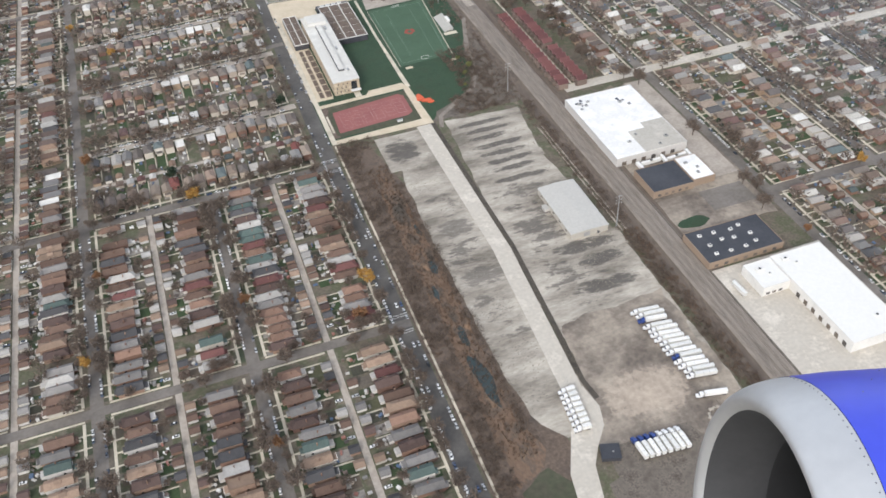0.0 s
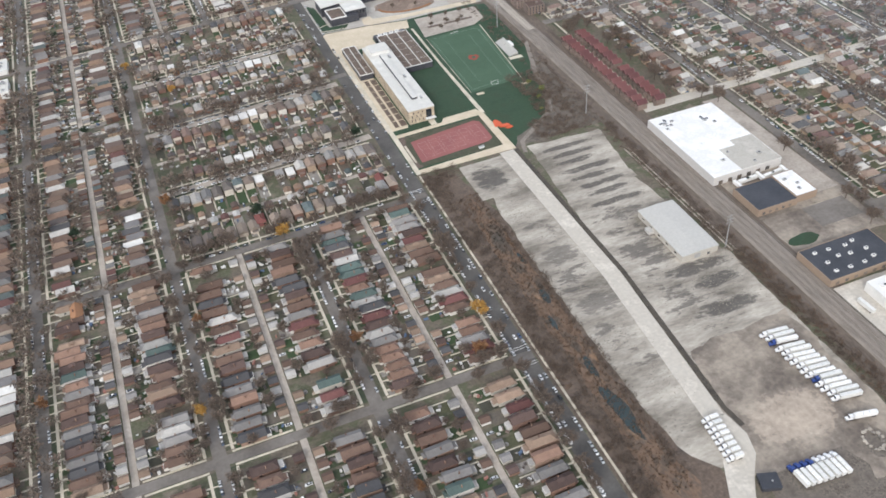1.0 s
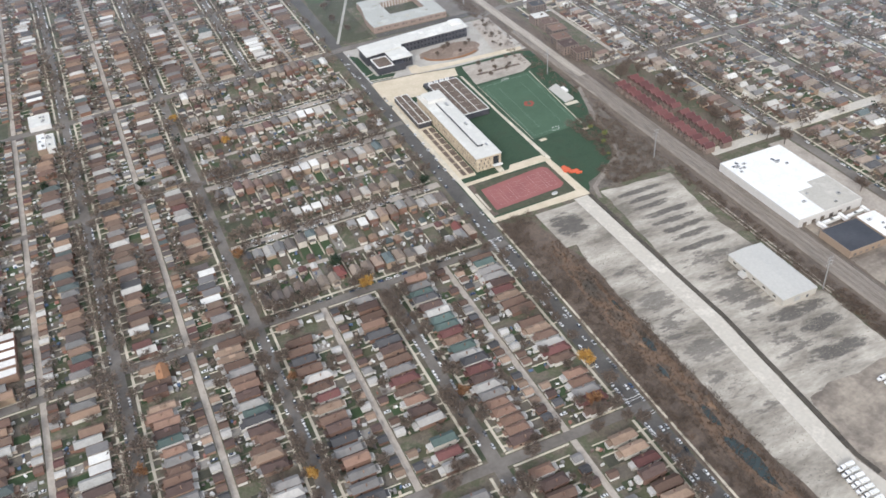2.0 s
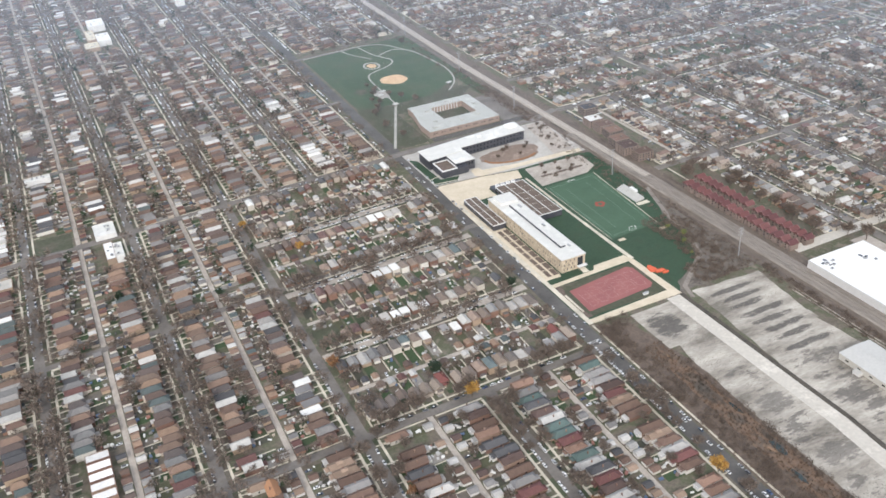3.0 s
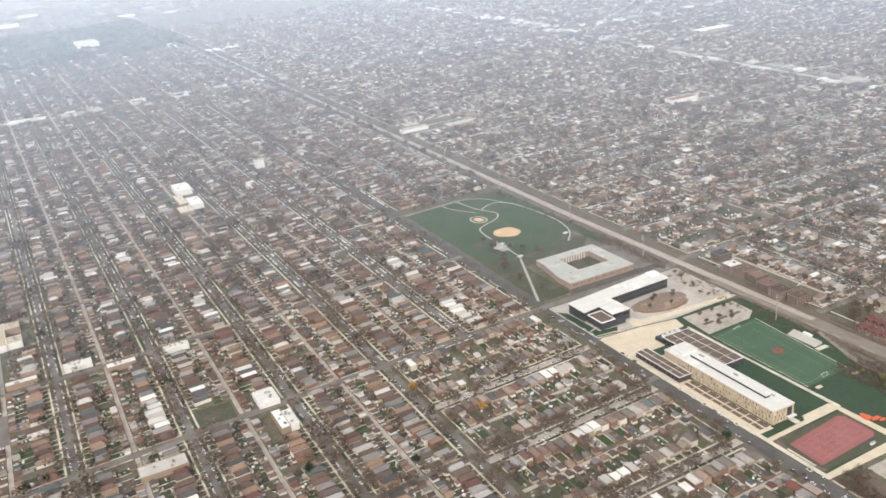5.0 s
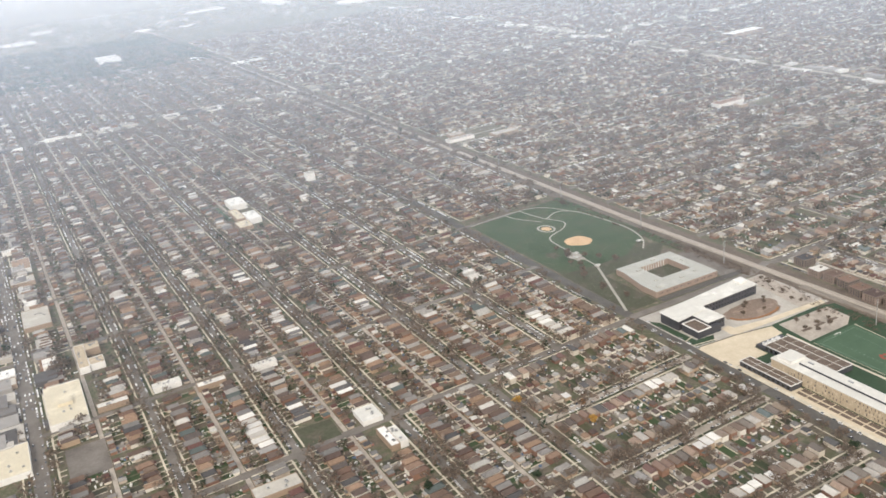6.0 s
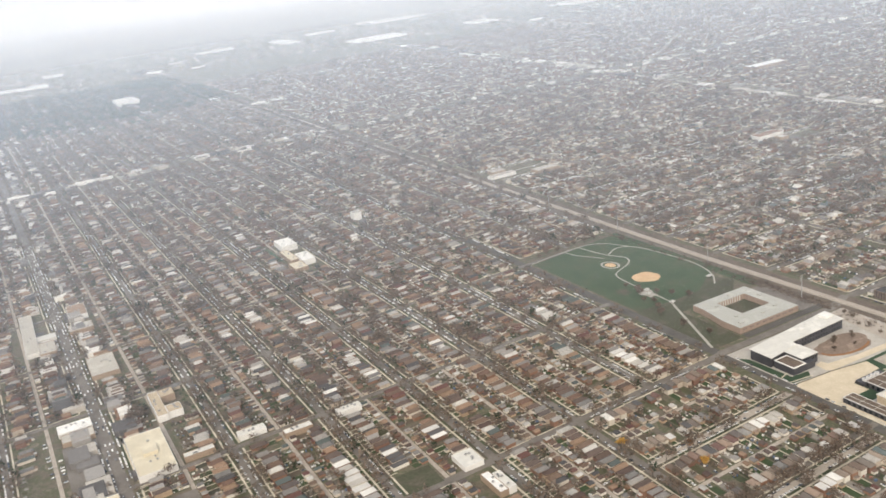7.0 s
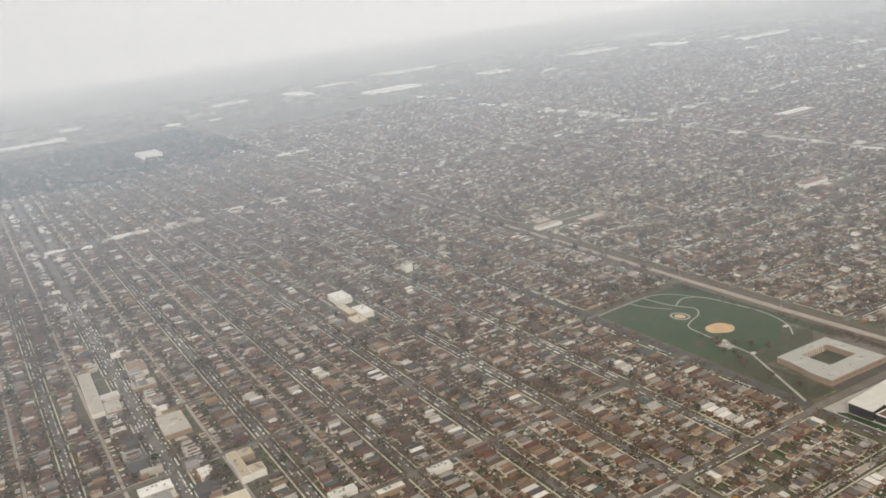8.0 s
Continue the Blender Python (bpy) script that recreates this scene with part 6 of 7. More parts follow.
part("press_box", Mesh().box(176, 179, 391, 401, 3.4, 5.4), "white_wall", bq)

# main school building
sc = thing("school", "long tan-panelled school with a white flat roof", "school")
part("wall", Mesh().box(32.5, 57, 303.5, 442, -.3, 13.5), "tan_panel", sc)
rf = part("roof", Mesh().box(32, 57.5, 303, 442.5, 13.5, 14.2), "white_roof", sc)
# dark wall colour stands in for the shadow along the monitor's side
part("monitor", Mesh().box(42.5, 48, 322, 417, 14.2, 15.9), "dark_panel", rf)
part("monitor_roof", Mesh().box(42.9, 48.2, 321.8, 417.2, 15.9, 16.1), "white_roof", rf)
for i in range(0, 9, 4):
    part("roof_unit", Mesh().box(50.6, 52.4 + (i % 2), 320 + i * 11, 324 + i * 11 + (i % 3), 14.2, 15.1 + .2 * (i % 3)), "grey_metal", rf)
part("penthouse", Mesh().box(36, 55, 421, 438, 14.2, 17.2), "white_wall", sc)
part("penthouse_roof", Mesh().box(35.7, 55.3, 420.7, 438.3, 17.2, 17.6), "white_roof", sc)
part("entrance_glazing", Mesh().box(49, 54.5, 303.38, 303.5, 1.5, 11.8), "glass", sc)
for k, (xa, z0, z1) in enumerate([(34.5, 2, 4.5), (38, 2, 4.5), (42, 2.5, 4.8), (45.5, 2, 4.5), (35, 6, 8.5), (39.5, 6.2, 8.4), (43.5, 6, 8.5), (36.5, 10, 12), (41, 9.6, 12), (45, 10, 12)]):
    part("window", Mesh().box(xa, xa + .9, 303.4, 303.5, z0, z1), "dull_window", sc)
for i in range(30):
    for z in (2, 6, 10):
        y = 306 + i * 3.9 + (1.2 if z == 6 else 0) + r_.uniform(-.4, .4)
        if r_.random() < .6:
            part("window", Mesh().box(32.4, 32.5, y, y + r_.choice([.6, .9, 1.3]), z, z + 2.4), "dull_window", sc)
        if r_.random() < .7:
            part("window", Mesh().box(57, 57.1, y, y + 1.4, z, z + 2.4), "dull_window", sc)
part("canopy", Mesh().box(48, 57.4, 299.5, 303.3, 3.4, 3.7), "white_wall", sc)
for i in range(3):
    part("mechanical_rib", Mesh().box(33, 53, 442.6 + i * 2, 443.4 + i * 2, -.2, 5), "grey_metal", sc)


def planted_wing(label, x0, x1, y0, y1, h, cols, rows):
    t = thing("school_wing", label, "school wing")
    part("wall", Mesh().box(x0, x1, y0, y1, -.3, h), "dark_panel", t)
    part("roof", Mesh().box(x0 + .2, x1 - .2, y0 + .2, y1 - .2, h, h + .2), "white_roof", t)
    w, d = (x1 - x0) / cols, (y1 - y0) / rows
    for i in range(cols):
        for j in range(rows):
            part("planting_bed", Mesh().box(x0 + i * w + .6, x0 + (i + 1) * w - .6, y0 + j * d + .4, y0 + (j + 1) * d - .4, h + .2, h + .45), "mulch", t)
    for a in (rect(x0 - .2, x1 + .2, y0 - .2, y0 + .3), rect(x0 - .2, x1 + .2, y1 - .3, y1 + .2), rect(x0 - .2, x0 + .3, y0 + .3, y1 - .3), rect(x1 - .3, x1 + .2, y0 + .3, y1 - .3)):
        part("parapet", Mesh().slab(a, h, h + .75), "white_wall", t)
    for i in range(int((y1 - y0) / 6)):
        part("window", Mesh().box(x0 - .06, x0, y0 + 2 + i * 6, y0 + 5 + i * 6, 1, h - 1), "glass", t)
    return t


planted_wing("low dark school wing with brown planted roof beds", 17, 31, 403, 467, 5.5, 2, 4)
pw = planted_wing("wide dark school wing with brown planted roof beds", 58, 91, 396, 474, 6, 3, 6)
for i in range(4):
    t = thing("roof_tank", "round white tank on the school roof", "tank", "tanks on the school roof", at=(63 + i * 6.5, 479 + i * .3, 0))
    part("shell", Mesh().ring((0, 0, -.2), 2.3, (0, 0, 5.5), 2.3, 16), "white_wall", t)
    part("lid", Mesh().ring((0, 0, 5.5), 1.4, (0, 0, 5.9), 1.0, 12), "grey_metal", t)
part("terrace", Mesh().box(57, 92, 474.2, 485, -.3, 3.2), "dark_panel", pw)
# planting beds in front of the school
for j in range(8):
    y0 = 304 + j * 12
    t = thing("planter", "low brown planting bed with pale edging", "planter", "planters before the school", at=(24.5, y0 + 5.5, 0))
    part("kerb", Mesh().box(-6.2, 6.2, -5.98, 5.98, -.1, .45), "plaza", t)
    part("bed", Mesh().box(-5.8, -1.8, -5.3, 5.3, .3, .6), "mulch", t)
    part("bed", Mesh().box(.4, 5.7, -5.3, 5.3, .3, .6), "mulch", t)

# second school building: a white-roofed bar with a foot
b2 = thing("school_hall", "L-shaped dark school hall with a bright white roof", "school")
part("wall", Mesh().slab([(22, 562), (65.4, 567), (66.4, 574), (152, 577), (154, 602.5), (22, 590)], -.3, 11.6), "dark_panel", b2)
rf2 = part("roof", Mesh().slab([(21, 560), (66, 566), (67, 573), (153, 576), (155, 604), (21, 591)], 11.6, 12.3), "white_roof", b2)
part("roof_unit", Mesh().box(138, 150, 588, 600, 12.3, 14.6), "white_wall", rf2)
part("roof_unit", Mesh().box(96, 101, 586, 590, 12.3, 13.4), "white_wall", rf2)
part("foot", Mesh().box(44, 67.5, 540, 566.5, -.3, 11), "dark_panel", b2)
part("foot_roof", Mesh().box(43.6, 68, 539.6, 566.4, 11, 11.6), "white_roof", b2)
part("low_box", Mesh().box(25, 57, 534, 560, -.3, 8), "dark_panel", b2)
lr = part("low_roof", Mesh().box(26.2, 42.5, 535.2, 558.8, 8, 8.3), "mulch", b2)
for a in (rect(25, 43.4, 534, 535.2), rect(25, 43.4, 558.8, 560), rect(25, 26.2, 535.2, 558.8), rect(42.5, 43.4, 535.2, 558.8)):
    part("parapet", Mesh().slab(a, 8, 9), "white_wall", b2)
for i in range(18):
    for z in (2.2, 7.2):
        x = 70 + i * 4.5
        yy = 574.1 + (x - 66.4) * 3 / 85.6
        part("window", Mesh().box(x, x + 2.2, yy - .08, yy + .1, z, z + 1.9), "glass", b2)
for i in range(6):
    part("window", Mesh().box(46 + i * 3.5, 48 + i * 3.5, 539.92, 540, 6, 9.4), "glass", b2)
sheet("hall_ground", [(10, 522), (60, 518), (104, 510), (196, 512), (196, 614), (10, 614)], 0.12, "paving", "grey paving round the second school building", "paving")
sheet("lawn", [(12, 524), (36, 521), (44, 532), (22, 534), (20, 590), (12, 600)], 0.18, "lawn", "dark green lawn strip beside the road", "lawn")
sheet("garden", outline(119, 549, 36, 21, 30, .1, 41), 0.22, "garden", "oval brown mulch garden behind the school", "garden")
gb = Mesh()
pts = [(119 + 34 * math.cos(a), 549 + 19 * math.sin(a)) for a in np.linspace(math.pi * 1.0, math.pi * 1.75, 16)]
strip(gb, pts, 2.2, 0, .9)
solid("garden_border", gb, "leaf_rust", "dark red-brown planted border of a garden", "hedge")
sheet("drive", [(58, 521), (64, 517), (190, 512), (192, 520), (110, 524), (72, 530), (70, 538), (60, 536)], 0.24, "plaza", "pale curving school driveway", "road")
sheet("parking_lot", [(107, 460), (165, 462), (181, 473), (183, 504), (112, 506)], 0.19, "alley", "pale concrete parking lot with bare tree beds", "parking lot")
sheet("parking_lot", [(160, 521), (186, 519), (198, 612), (174, 612)], 0.2, "alley", "pale narrow parking lot beside the railway", "parking lot")
for i in range(3):
    sheet("tree_bed", rect(118 + i * 19, 132 + i * 19, 478, 482), 0.3, "mulch", "brown tree bed in a parking lot", "planting")
for i in range(2):
    sheet("path", [(12, 526 + i * 12), (40 - i * 15, 522 + i * 20), (40 - i * 15, 523.5 + i * 20), (12, 527.5 + i * 12)], 0.24, "concrete", "pale thin path over a lawn", "path")

# ring-shaped school
rg = thing("ring_school", "square tan-brick school round an inner court", "school")
RX0, RX1, RY0, RY1, IX0, IX1, IY0, IY1 = 60, 155, 642, 728, 92, 138, 670, 712
for nm, a in (("south_wing", rect(RX0, RX1, RY0, IY0)), ("north_wing", rect(RX0 + 8, RX1, IY1, RY1)), ("west_wing", [(RX0, IY0), (IX0, IY0), (IX0, IY1), (RX0 + 8, IY1)]), ("east_wing", rect(IX1, RX1, IY0, IY1))):
    wgt = part(nm, Mesh().slab(a, -.3, 7.4), "rose_brick", rg)
    part("roof", Mesh().slab(a, 7.4, 8), "green_grey_roof", wgt)
for x, y, sx, sy in ((72, 652, 7, 5), (80, 668, 4, 3), (110, 655, 5, 3), (135, 660, 4, 4), (147, 695, 4, 6), (85, 705, 5, 3), (120, 720, 6, 3)):
    part("roof_unit", Mesh().box(x - sx / 2, x + sx / 2, y - sy / 2, y + sy / 2, 8, 9.4), "green_grey_roof", rg)
for i in range(26):
    if i % 3:
        part("window", Mesh().box(61 + i * 3.6, 63.2 + i * 3.6, 641.9, 642, 3.4, 5.2), "dull_window", rg)
for i in range(10):
    part("court_pier", Mesh().box(IX0 + 2 + i * 4, IX0 + 3 + i * 4, IY1 - .6, IY1 - .02, 0, 7), "siding", rg)
sheet("court", rect(IX0, IX1, IY0, IY1), .2, "park_dark", "dull grass inner court of a school", "courtyard")
sheet("parking_lot", rect(60, 190, 630, 640), .2, "asphalt_dark", "dark parking strip before the ring school", "parking lot")
sheet("parking_lot", rect(160, 186, 640, 730), .2, "asphalt", "grey parking lot behind the ring school", "parking lot")

# ---- the park ----
sheet("park_lawn", [(18, 770), (66, 764), (100, 756), (140, 768), (188, 820), (194, 900), (194, 1036), (20, 1016)], 0.13, "park", "green park lawn", "lawn")
sheet("park_lawn", [(14, 634), (56, 634), (56, 735), (100, 740), (150, 742), (180, 770), (160, 800), (120, 772), (66, 770), (16, 776)], 0.15, "park_dark", "dull brownish grass beside the ring school", "lawn")
sheet("rail_lawn", [(178, 740), (194, 740), (196, 1040), (186, 1040)], 0.18, "park", "green grass strip beside the railway", "lawn")
sheet("infield", outline(103, 858, 19, 19, 26, .05, 51), 0.22, "clay", "sandy orange baseball infield", "infield")
pr = Mesh()
pts = [(98 + 11 * math.cos(a), 931 + 15 * math.sin(a)) for a in np.linspace(0, 2 * math.pi, 25)]
strip(pr, pts, 3.2, 0, .24)
solid("ring_path", pr, "path", "pale round path about a small ball field", "path", kind="structure")
sheet("infield", outline(98, 931, 7, 9, 20, .05, 52), 0.21, "clay", "small sandy ball field inside a ring path", "infield")
for nm, w, pts in (("path", 2.6, [(112, 1030), (116, 990), (122, 965), (137, 937), (120, 915), (92, 905), (76, 893), (72, 860), (70, 800), (68, 764)]),
                   ("path", 2.8, [(124, 968), (150, 985), (168, 975), (178, 952), (182, 910), (186, 870), (183, 835), (172, 800), (150, 775)]),
                   ("path", 2.2, [(20, 1020), (60, 1026), (115, 1031), (150, 1020), (168, 975)]),
                   ("path", 4.0, [(12, 638), (30, 680), (48, 722), (66, 764)]), ("path", 2.0, [(110, 960), (88, 1000), (84, 1024)])):
    m_ = Mesh()
    for _ in range(2):         # round the bends
        pts = pts[:1] + [(a[0] * (1 - f) + b[0] * f, a[1] * (1 - f) + b[1] * f) for a, b in zip(pts, pts[1:]) for f in (.25, .75)] + pts[-1:]
    strip(m_, pts, w * .8, -.2, .26 + .01 * w)
    solid(nm, m_, "path", "pale winding concrete park path", "path", kind="structure")
sheet("playground", outline(66, 812, 9, 16, 22, .2, 53), 0.2, "paving", "grey paved playground in the park", "playground")
sheet("worn_patch", outline(46, 838, 9, 10, 22, .2, 54), 0.19, "park_dark", "worn pale patch on the park lawn", "lawn")
for x, y in ((62, 806), (70, 818), (66, 764), (160, 796)):
    t = thing("park_shelter", "small pale-roofed park shelter", "shelter", "park shelters", at=(x, y, .1), rz=20)
    part("roof", Mesh().gable(-4, 4, -3, 3, 2.8, 4.2, 1.5), "shed_roof", t)
    for a in (-3.4, 3.4):
        for b in (-2.4, 2.4):
            part("post", Mesh().ring((a, b, -.1), .12, (a, b, 2.8), .12, 6), "wood", t)
for i, (x, y) in enumerate([(300, 44), (306, 34), (322, 92), (318, 62), (330, 78), (296, 12), (290, 222), (298, 208), (276, 300), (268, 330), (270, 270), (280, 360), (266, 395), (284, 345), (300, 118),
                            (268, 244), (276, 282), (270, 314), (266, 352), (242, 392), (252, 400), (262, 408), (100, 545), (112, 556), (126, 540), (138, 552), (120, 562), (146, 560), (122, 480), (140, 480), (158, 481), (130, 470), (150, 472), (168, 540), (176, 560), (180, 585), (172, 530), (184, 600), (128, 497), (146, 498), (162, 497), (50, 780), (40, 760), (30, 744), (44, 792), (82, 782), (95, 764), (26, 700), (58, 846), (34, 664), (75, 1032), (58, 1036), (40, 1030), (150, 1038), (176, 1000), (130, 1036), (100, 1038), (112, 1040), (60, 824), (54, 812), (72, 800)]):
    c = copy_thing(tset[i % 5], pose(x, y, 0, 0, 0, i * 50))
    c.scale = (13 + 1.5 * (i % 4) if y < 430 else 9 + i % 4 if y > 630 else 5.5 + i % 3,) * 3
    c["label"] = "bare brown tree standing on park grass" if y > 630 else ("small bare tree in the school grounds" if y > 430 else "bare brown tree beside industrial buildings")

# ---- shops and other big roofs among the houses ----
for i, (x0, x1, y0, y1, h, roof, label) in enumerate([
        (-336, -315, 599, 626, 5, "white_roof", "corner shop with a bright white flat roof"), (-331, -322.2, 543, 579, 6, "patched_roof", "long shop with a white flat roof"),
        (-322, -314, 543, 572, 7, "white_roof", "shop with a white flat roof"), (-459, -417, 541, 560, 5, "beige_roof", "long low shop with a beige roof"),
        (-604, -565, 790, 884, 7, "cream_roof", "wide cream-roofed supermarket with a roof penthouse"), (-612, -577, 1086, 1154, 6, "beige_roof", "supermarket with a pale flat roof"),
        (-666, -629, 950, 972, 5, "patched_roof", "long shop with a pale flat roof beside the avenue"), (-664, -629, 924, 946, 5, "beige_roof", "long shop with a beige roof beside the avenue"),
        (-658, -626, 716, 776, 6, "cream_roof", "cream-roofed store beside the avenue"), (-652, -634, 782, 800, 5, "patched_roof", "small white-roofed shop beside a parking lot"),
        (-682, -664, 1230, 1408, 6, "beige_roof", "long pale-roofed school building beside the avenue"), (-663.7, -642, 1215, 1262, 7, "beige_roof", "pale-roofed hall with brick walls"),
        (-613, -586, 1342, 1398, 7, "roof tan", "brown flat-roofed hall beside the avenue"), (-619, -585, 1278, 1308, 6, "beige_roof", "shop with a long pale roof"),
        (-562, -550, 908, 978, 8, "tan_panel", "yellow-brick courtyard apartment wing"), (-549.7, -533, 956, 977, 8, "tan_panel", "yellow-brick courtyard apartment wing"), (-549.7, -533, 910, 930, 8, "tan_panel", "yellow-brick courtyard apartment wing"),
        (-556, -524, 799, 809, 6, "white_roof", "flat house with a bright white roof"), (-497, -467, 803, 815, 6, "white_roof", "flat house with a bright white roof"),
        (-455, -424, 774, 785, 6, "white_roof", "flat house with a bright white roof"), (-393, -365, 779, 789, 6, "white_roof", "flat house with a bright white roof"),
        (330, 386, 1462, 1490, 6, "beige_roof", "school hall with a pale flat roof beside the tracks"), (240, 300, 1500, 1518, 6, "paving", "long low school wing with a grey roof"), (262, 296, 1532, 1556, 6, "beige_roof", "low school wing with a pale roof beside the tracks"),
        (776, 846, 1284, 1310, 7, "roof red-brown", "long brown-roofed school hall"), (800, 822, 1248, 1268, 6, "white_roof", "hall with a white flat roof"),
        (764, 815, 1066, 1084, 5, "white_roof", "low hall with a white flat roof"), (775, 800, 2340, 2500, 7, "beige_roof", "long pale-roofed plant far off"),
        (-252, -224, 1398, 1446, 10, "bright_roof", "church hall with a bright white roof"), (-262, -247.3, 1322, 1384, 7, "cream_roof", "school wing with a cream flat roof"),
        (-247, -226, 1300, 1346, 9, "bright_roof", "school wing with a bright white roof"), (-270, -247.3, 1276, 1312, 6, "cream_roof", "low school annex with a cream roof"),
        (-84, -68, 1472, 1490, 14, "beige_roof", "pale five-storey block above the houses"), (1434, 1572, 1918, 1966, 9, "bright_roof", "very long white warehouse roof far off")]):
    hall("shop" if h < 7 else "hall", label, x0, x1, y0, y1, h, "tan_brick" if i % 2 else "white_wall", roof, .6, "building",
         units=[(x0 + (x1 - x0) * r_.uniform(.2, .8), y0 + (y1 - y0) * r_.uniform(.15, .85), 2.5, 2, 1.2) for _ in range(4)], unit_mat="grey_metal")
for i in range(5):
    hall("flat_block", "row apartment house with a white flat roof", -382, -366, 218 + i * 10.2, 226 + i * 10.2, 6.5, "brick", "roof white", .4, "house")
sheet("vacant_lot", wobble(rect(-194, -172, 311, 335), .8, 5, 62), .14, "park_dark", "vacant olive-brown grass lot among houses", "grass")
sheet("vacant_lot", wobble(rect(-396, -358, 600, 634), .8, 8, 61), .14, "park_dark", "vacant grass lot beside the cross street", "grass")
for x0, x1, y0, y1 in ((-608, -572, 888, 904), (-596, -558, 682, 744), (-666, -629, 804, 922), (-650, -630, 1010, 1070), (-660, -632, 1100, 1205), (-612, -576, 1158, 1200)):
    sheet("parking_lot", rect(x0, x1, y0, y1), .16, "asphalt", "grey parking lot beside the avenue", "parking lot")
part("penthouse", Mesh().box(-592, -577, 828, 846, 7.1, 10.4), "cream_roof", [o for o in scene.objects if o.get("label", "").startswith("wide cream-roofed")][0])
sheet("school_yard", rect(-296, -266, 1350, 1440), .16, "turf", "green sports yard beside a church school", "sports field")

# ---- the far city: big roofs, woods and the sheets that imitate haze over them ----
fr = np.random.RandomState(9)
fh = Crowd()
n = 9000
d, a = np.sqrt(fr.uniform(5200 ** 2, 9500 ** 2, n)), np.radians(fr.uniform(-30, 68, n))
fh.put(BOX, np.c_[-450 + d * np.sin(a), -150 + d * np.cos(a), np.full(n, -.2)], np.c_[fr.uniform(8, 40, n), fr.uniform(8, 24, n), fr.uniform(4, 8, n)], fr.uniform(-.05, .05, n) + 1.57 * fr.randint(0, 2, n))
fh.link("far_houses", "roofs", "distant houses dissolving into haze", "houses")
bh = Crowd()
n = 150
d, a = np.sqrt(fr.uniform(3400 ** 2, 9000 ** 2, n)), np.radians(fr.uniform(-20, 66, n))
bh.put(BOX, np.c_[-450 + d * np.sin(a), -150 + d * np.cos(a), np.full(n, -.2)], np.c_[fr.uniform(30, 130, n), fr.uniform(16, 50, n), fr.uniform(7, 12, n)], fr.uniform(-.05, .05, n))
n = 260
y = fr.uniform(800, 3600, n)
bh.put(BOX, np.c_[-620 * (1 + 3.4e-5 * np.maximum(0, y - 900)) + fr.choice([-26, 26], n) + fr.uniform(-7, 7, n), y + .05 * -620, np.full(n, -.2)], np.c_[fr.uniform(10, 26, n), fr.uniform(10, 34, n), fr.uniform(4.5, 7.5, n)], np.zeros(n))
# shops along the east-west main street and along the far avenue
n = 62
x = fr.uniform(-640, 220, n)
bh.put(BOX, np.c_[x, 2419 + .05 * np.minimum(x, 0) + fr.choice([-17, 17], n), np.full(n, -.2)], np.c_[fr.uniform(10, 48, n), fr.uniform(10, 20, n), fr.uniform(4.5, 7.5, n)], np.zeros(n))
n = 80
x = fr.uniform(240, 2600, n)
bh.put(BOX, np.c_[x, 2402 + fr.choice([-17, 17], n), np.full(n, -.2)], np.c_[fr.uniform(10, 34, n), fr.uniform(9, 18, n), fr.uniform(4.5, 7.5, n)], np.zeros(n))
n = 110
y = fr.uniform(900, 4300, n)
bh.put(BOX, np.c_[1130 * (1 + 7.2e-5 * np.maximum(0, y - 900)) + fr.choice([-24, 24], n) + fr.uniform(-6, 6, n), y, np.full(n, -.2)], np.c_[fr.uniform(12, 30, n), fr.uniform(14, 60, n), fr.uniform(4.5, 8, n)], np.zeros(n))
bh.link("far_halls", "flat_roofs", "distant flat pale roofs of shops and halls", "buildings")
wo = Crowd()
n = 2600
for (tr, cr), k in zip(TF, range(3)):
    x, y = fr.uniform(-900, 250, n // 3), fr.uniform(3500, 4900, n // 3)
    sc_ = fr.uniform(16, 30, n // 3)
    wo.put(cr, np.c_[x, y, np.zeros(n // 3)], np.c_[sc_, sc_, sc_ * .6], fr.uniform(0, 6, n // 3))
wo.link("woodland", "leaf_green", "distant dark woodland", "woods")
hall("hospital", "pale many-winged building standing in a wood", -150, -60, 3900, 4060, 22, "white_wall", "white_roof", .8, "building")
for i, (x0, x1, y0, y1) in enumerate([(-660, -290, 5520, 5640), (-270, -150, 6150, 6260), (700, 930, 6000, 6120), (1190, 1280, 5650, 6060), (1500, 1700, 6080, 6180), (2080, 2480, 6180, 6420), (1380, 1700, 4900, 5100), (2150, 2300, 4820, 5000),
                                      (3000, 3300, 5000, 5180), (3380, 3480, 4500, 4780), (3560, 3950, 4080, 4180), (4000, 4300, 5600, 5800)]):
    hall("industrial_hall", "huge pale industrial roof near the horizon", x0, x1, y0, y1, 11, "white_wall", "beige_roof" if i % 3 else "white_roof", 0, "warehouse")
sheet("clearing", outline(150, 4150, 170, 260, 26, .2, 72), 0.5, "park", "green clearing in a distant wood", "lawn")
sheet("woodland_floor", outline(-330, 4200, 640, 760, 30, .12, 71), 0.3, "lawn", "dark ground of a distant wood", "woodland")
# curved sheets added in place of haze, bluish near and cream far off
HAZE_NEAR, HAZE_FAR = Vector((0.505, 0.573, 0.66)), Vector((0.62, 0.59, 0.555))
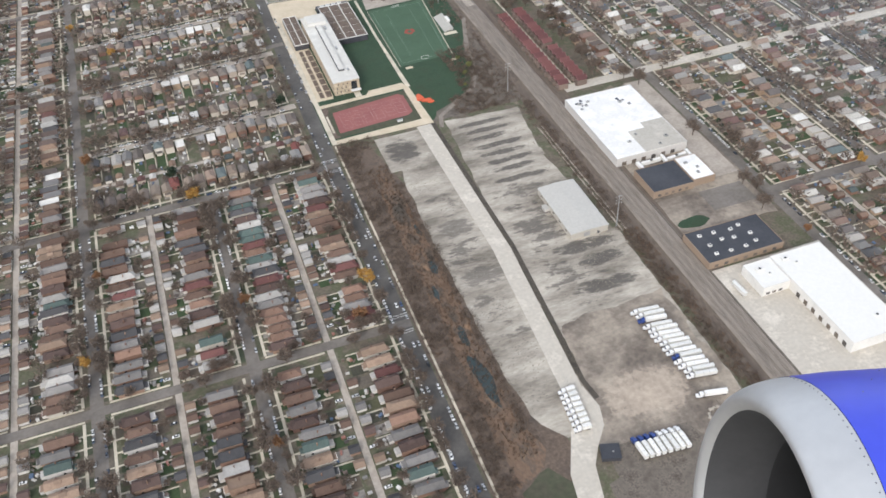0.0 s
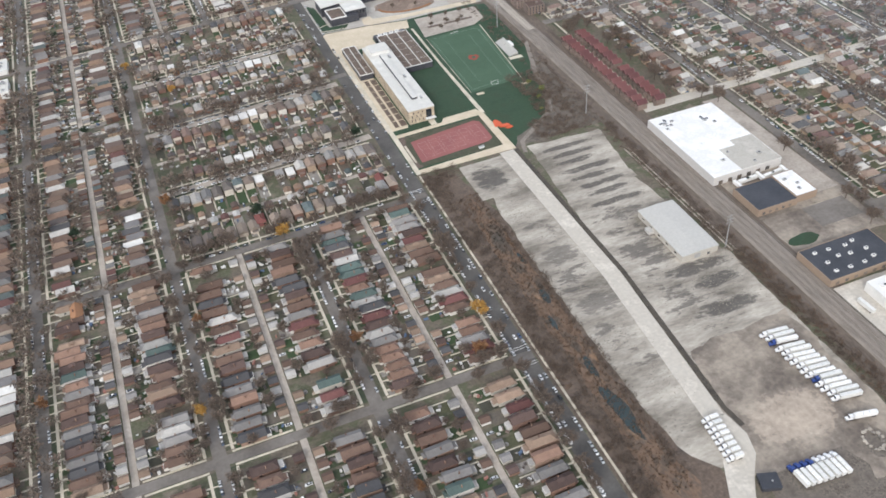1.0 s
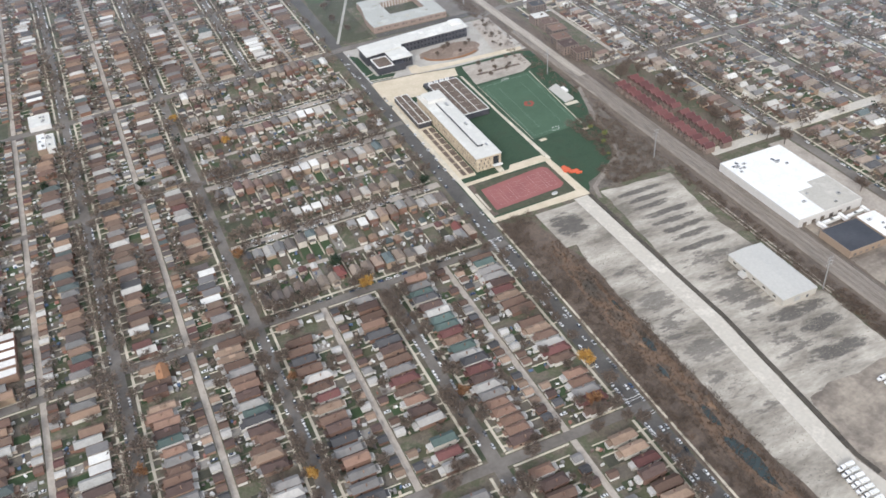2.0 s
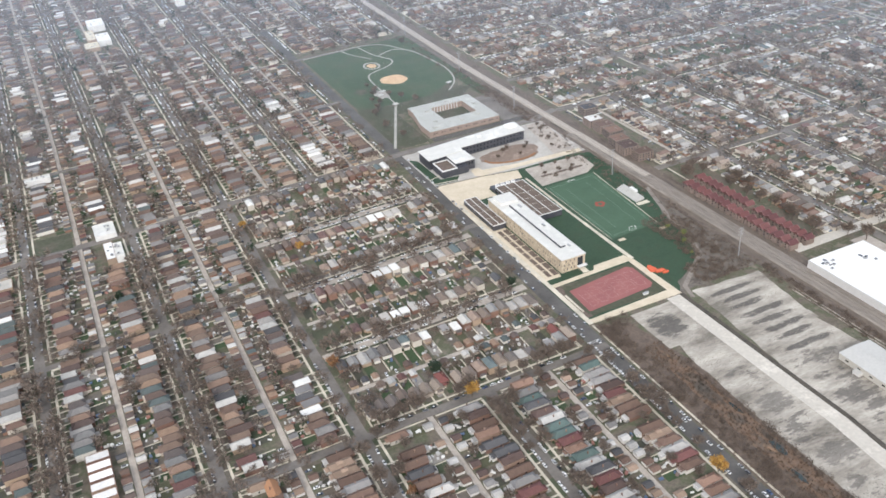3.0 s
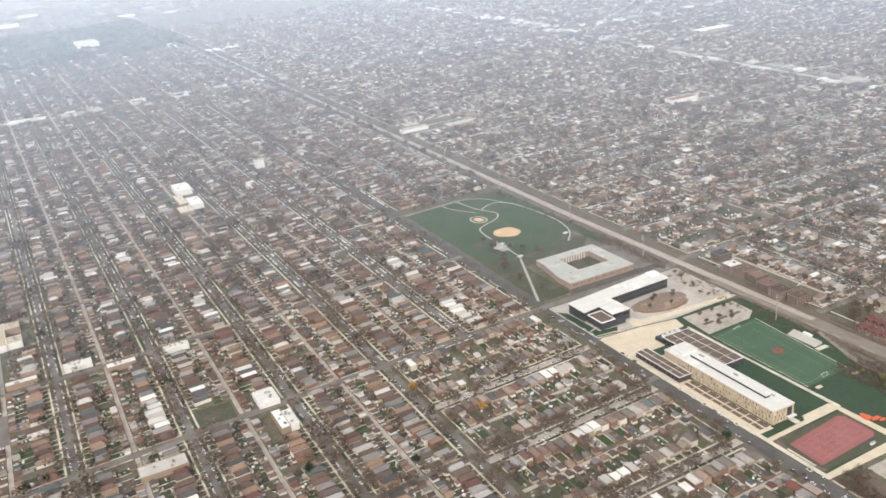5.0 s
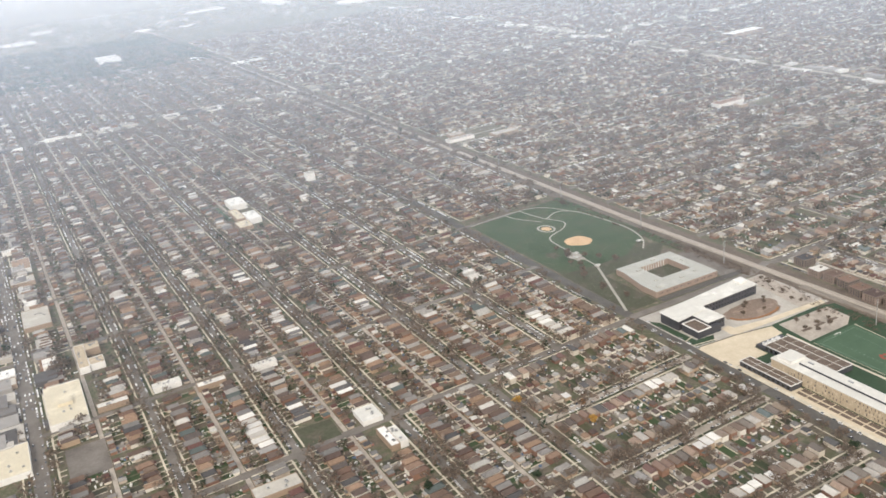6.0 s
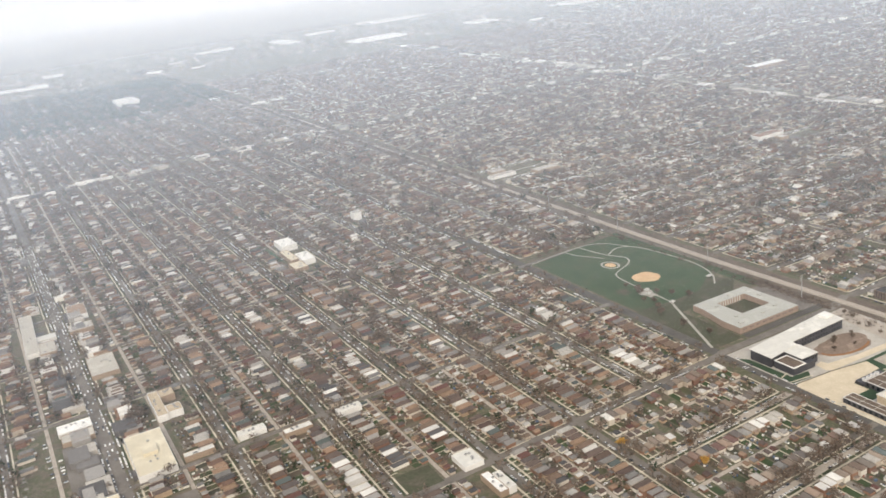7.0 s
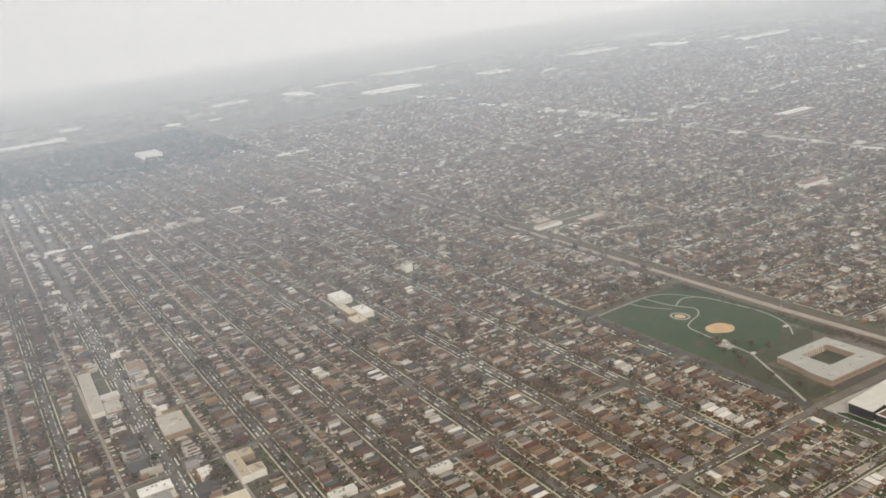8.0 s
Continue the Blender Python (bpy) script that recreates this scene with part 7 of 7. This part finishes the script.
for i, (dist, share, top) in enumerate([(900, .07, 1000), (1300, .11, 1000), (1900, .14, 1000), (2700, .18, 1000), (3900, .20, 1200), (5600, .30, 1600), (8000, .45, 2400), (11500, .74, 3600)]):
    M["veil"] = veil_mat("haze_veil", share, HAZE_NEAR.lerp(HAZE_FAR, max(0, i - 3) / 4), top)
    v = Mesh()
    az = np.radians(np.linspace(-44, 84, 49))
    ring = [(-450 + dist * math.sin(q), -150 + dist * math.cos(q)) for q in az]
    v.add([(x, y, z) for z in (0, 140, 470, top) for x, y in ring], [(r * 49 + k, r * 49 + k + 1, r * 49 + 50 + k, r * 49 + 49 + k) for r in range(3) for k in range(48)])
    solid("haze", v, "veil", "thin translucent sheet imitating pale winter haze", "haze", kind="structure")

# ---- everything so far goes to the model's scale ----
for ob in list(scene.objects):
    if ob.parent is None and ob.type in ("MESH", "EMPTY"):
        ob.matrix_basis = Matrix.Scale(SCALE, 4) @ ob.matrix_basis


# ---- the aircraft's engine, placed and shaped to fit the camera's view at the start of the flight ----
def turned(profile, n=72):
    """A surface of revolution about x from (x, radius) pairs."""
    m_ = Mesh()
    k = len(profile)
    v = [(x, r * math.cos(2 * math.pi * i / n), r * math.sin(2 * math.pi * i / n)) for i in range(n) for x, r in profile]
    return m_.add(v, [(i * k + j, i * k + j + 1, ((i + 1) % n) * k + j + 1, ((i + 1) % n) * k + j) for i in range(n) for j in range(k - 1)])


def smooth(ob):
    ob.data.polygons.foreach_set("use_smooth", [True] * len(ob.data.polygons))
    return ob


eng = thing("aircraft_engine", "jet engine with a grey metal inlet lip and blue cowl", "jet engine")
# position and axis worked out from the camera's first pose
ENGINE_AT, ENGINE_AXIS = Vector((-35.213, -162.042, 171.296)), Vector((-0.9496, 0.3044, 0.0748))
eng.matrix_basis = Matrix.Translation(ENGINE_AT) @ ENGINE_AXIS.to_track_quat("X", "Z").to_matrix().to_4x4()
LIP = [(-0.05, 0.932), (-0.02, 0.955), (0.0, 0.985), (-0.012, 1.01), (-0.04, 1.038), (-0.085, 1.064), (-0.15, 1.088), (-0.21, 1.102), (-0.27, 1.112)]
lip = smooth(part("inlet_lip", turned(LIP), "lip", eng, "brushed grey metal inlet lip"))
# the fall of light into the inlet is put into the colours
smooth(part("throat", turned([(-0.42, 0.848), (-0.33, 0.857), (-0.25, 0.868), (-0.18, 0.88), (-0.13, 0.895), (-0.09, 0.912), (-0.05, 0.932)]), "throat", eng, "inlet throat darkened to imitate shade"))
smooth(part("duct", turned([(-1.05, 0.83), (-0.7, 0.835), (-0.42, 0.848)]), "duct", eng, "inlet duct darkened to imitate deep shade"))
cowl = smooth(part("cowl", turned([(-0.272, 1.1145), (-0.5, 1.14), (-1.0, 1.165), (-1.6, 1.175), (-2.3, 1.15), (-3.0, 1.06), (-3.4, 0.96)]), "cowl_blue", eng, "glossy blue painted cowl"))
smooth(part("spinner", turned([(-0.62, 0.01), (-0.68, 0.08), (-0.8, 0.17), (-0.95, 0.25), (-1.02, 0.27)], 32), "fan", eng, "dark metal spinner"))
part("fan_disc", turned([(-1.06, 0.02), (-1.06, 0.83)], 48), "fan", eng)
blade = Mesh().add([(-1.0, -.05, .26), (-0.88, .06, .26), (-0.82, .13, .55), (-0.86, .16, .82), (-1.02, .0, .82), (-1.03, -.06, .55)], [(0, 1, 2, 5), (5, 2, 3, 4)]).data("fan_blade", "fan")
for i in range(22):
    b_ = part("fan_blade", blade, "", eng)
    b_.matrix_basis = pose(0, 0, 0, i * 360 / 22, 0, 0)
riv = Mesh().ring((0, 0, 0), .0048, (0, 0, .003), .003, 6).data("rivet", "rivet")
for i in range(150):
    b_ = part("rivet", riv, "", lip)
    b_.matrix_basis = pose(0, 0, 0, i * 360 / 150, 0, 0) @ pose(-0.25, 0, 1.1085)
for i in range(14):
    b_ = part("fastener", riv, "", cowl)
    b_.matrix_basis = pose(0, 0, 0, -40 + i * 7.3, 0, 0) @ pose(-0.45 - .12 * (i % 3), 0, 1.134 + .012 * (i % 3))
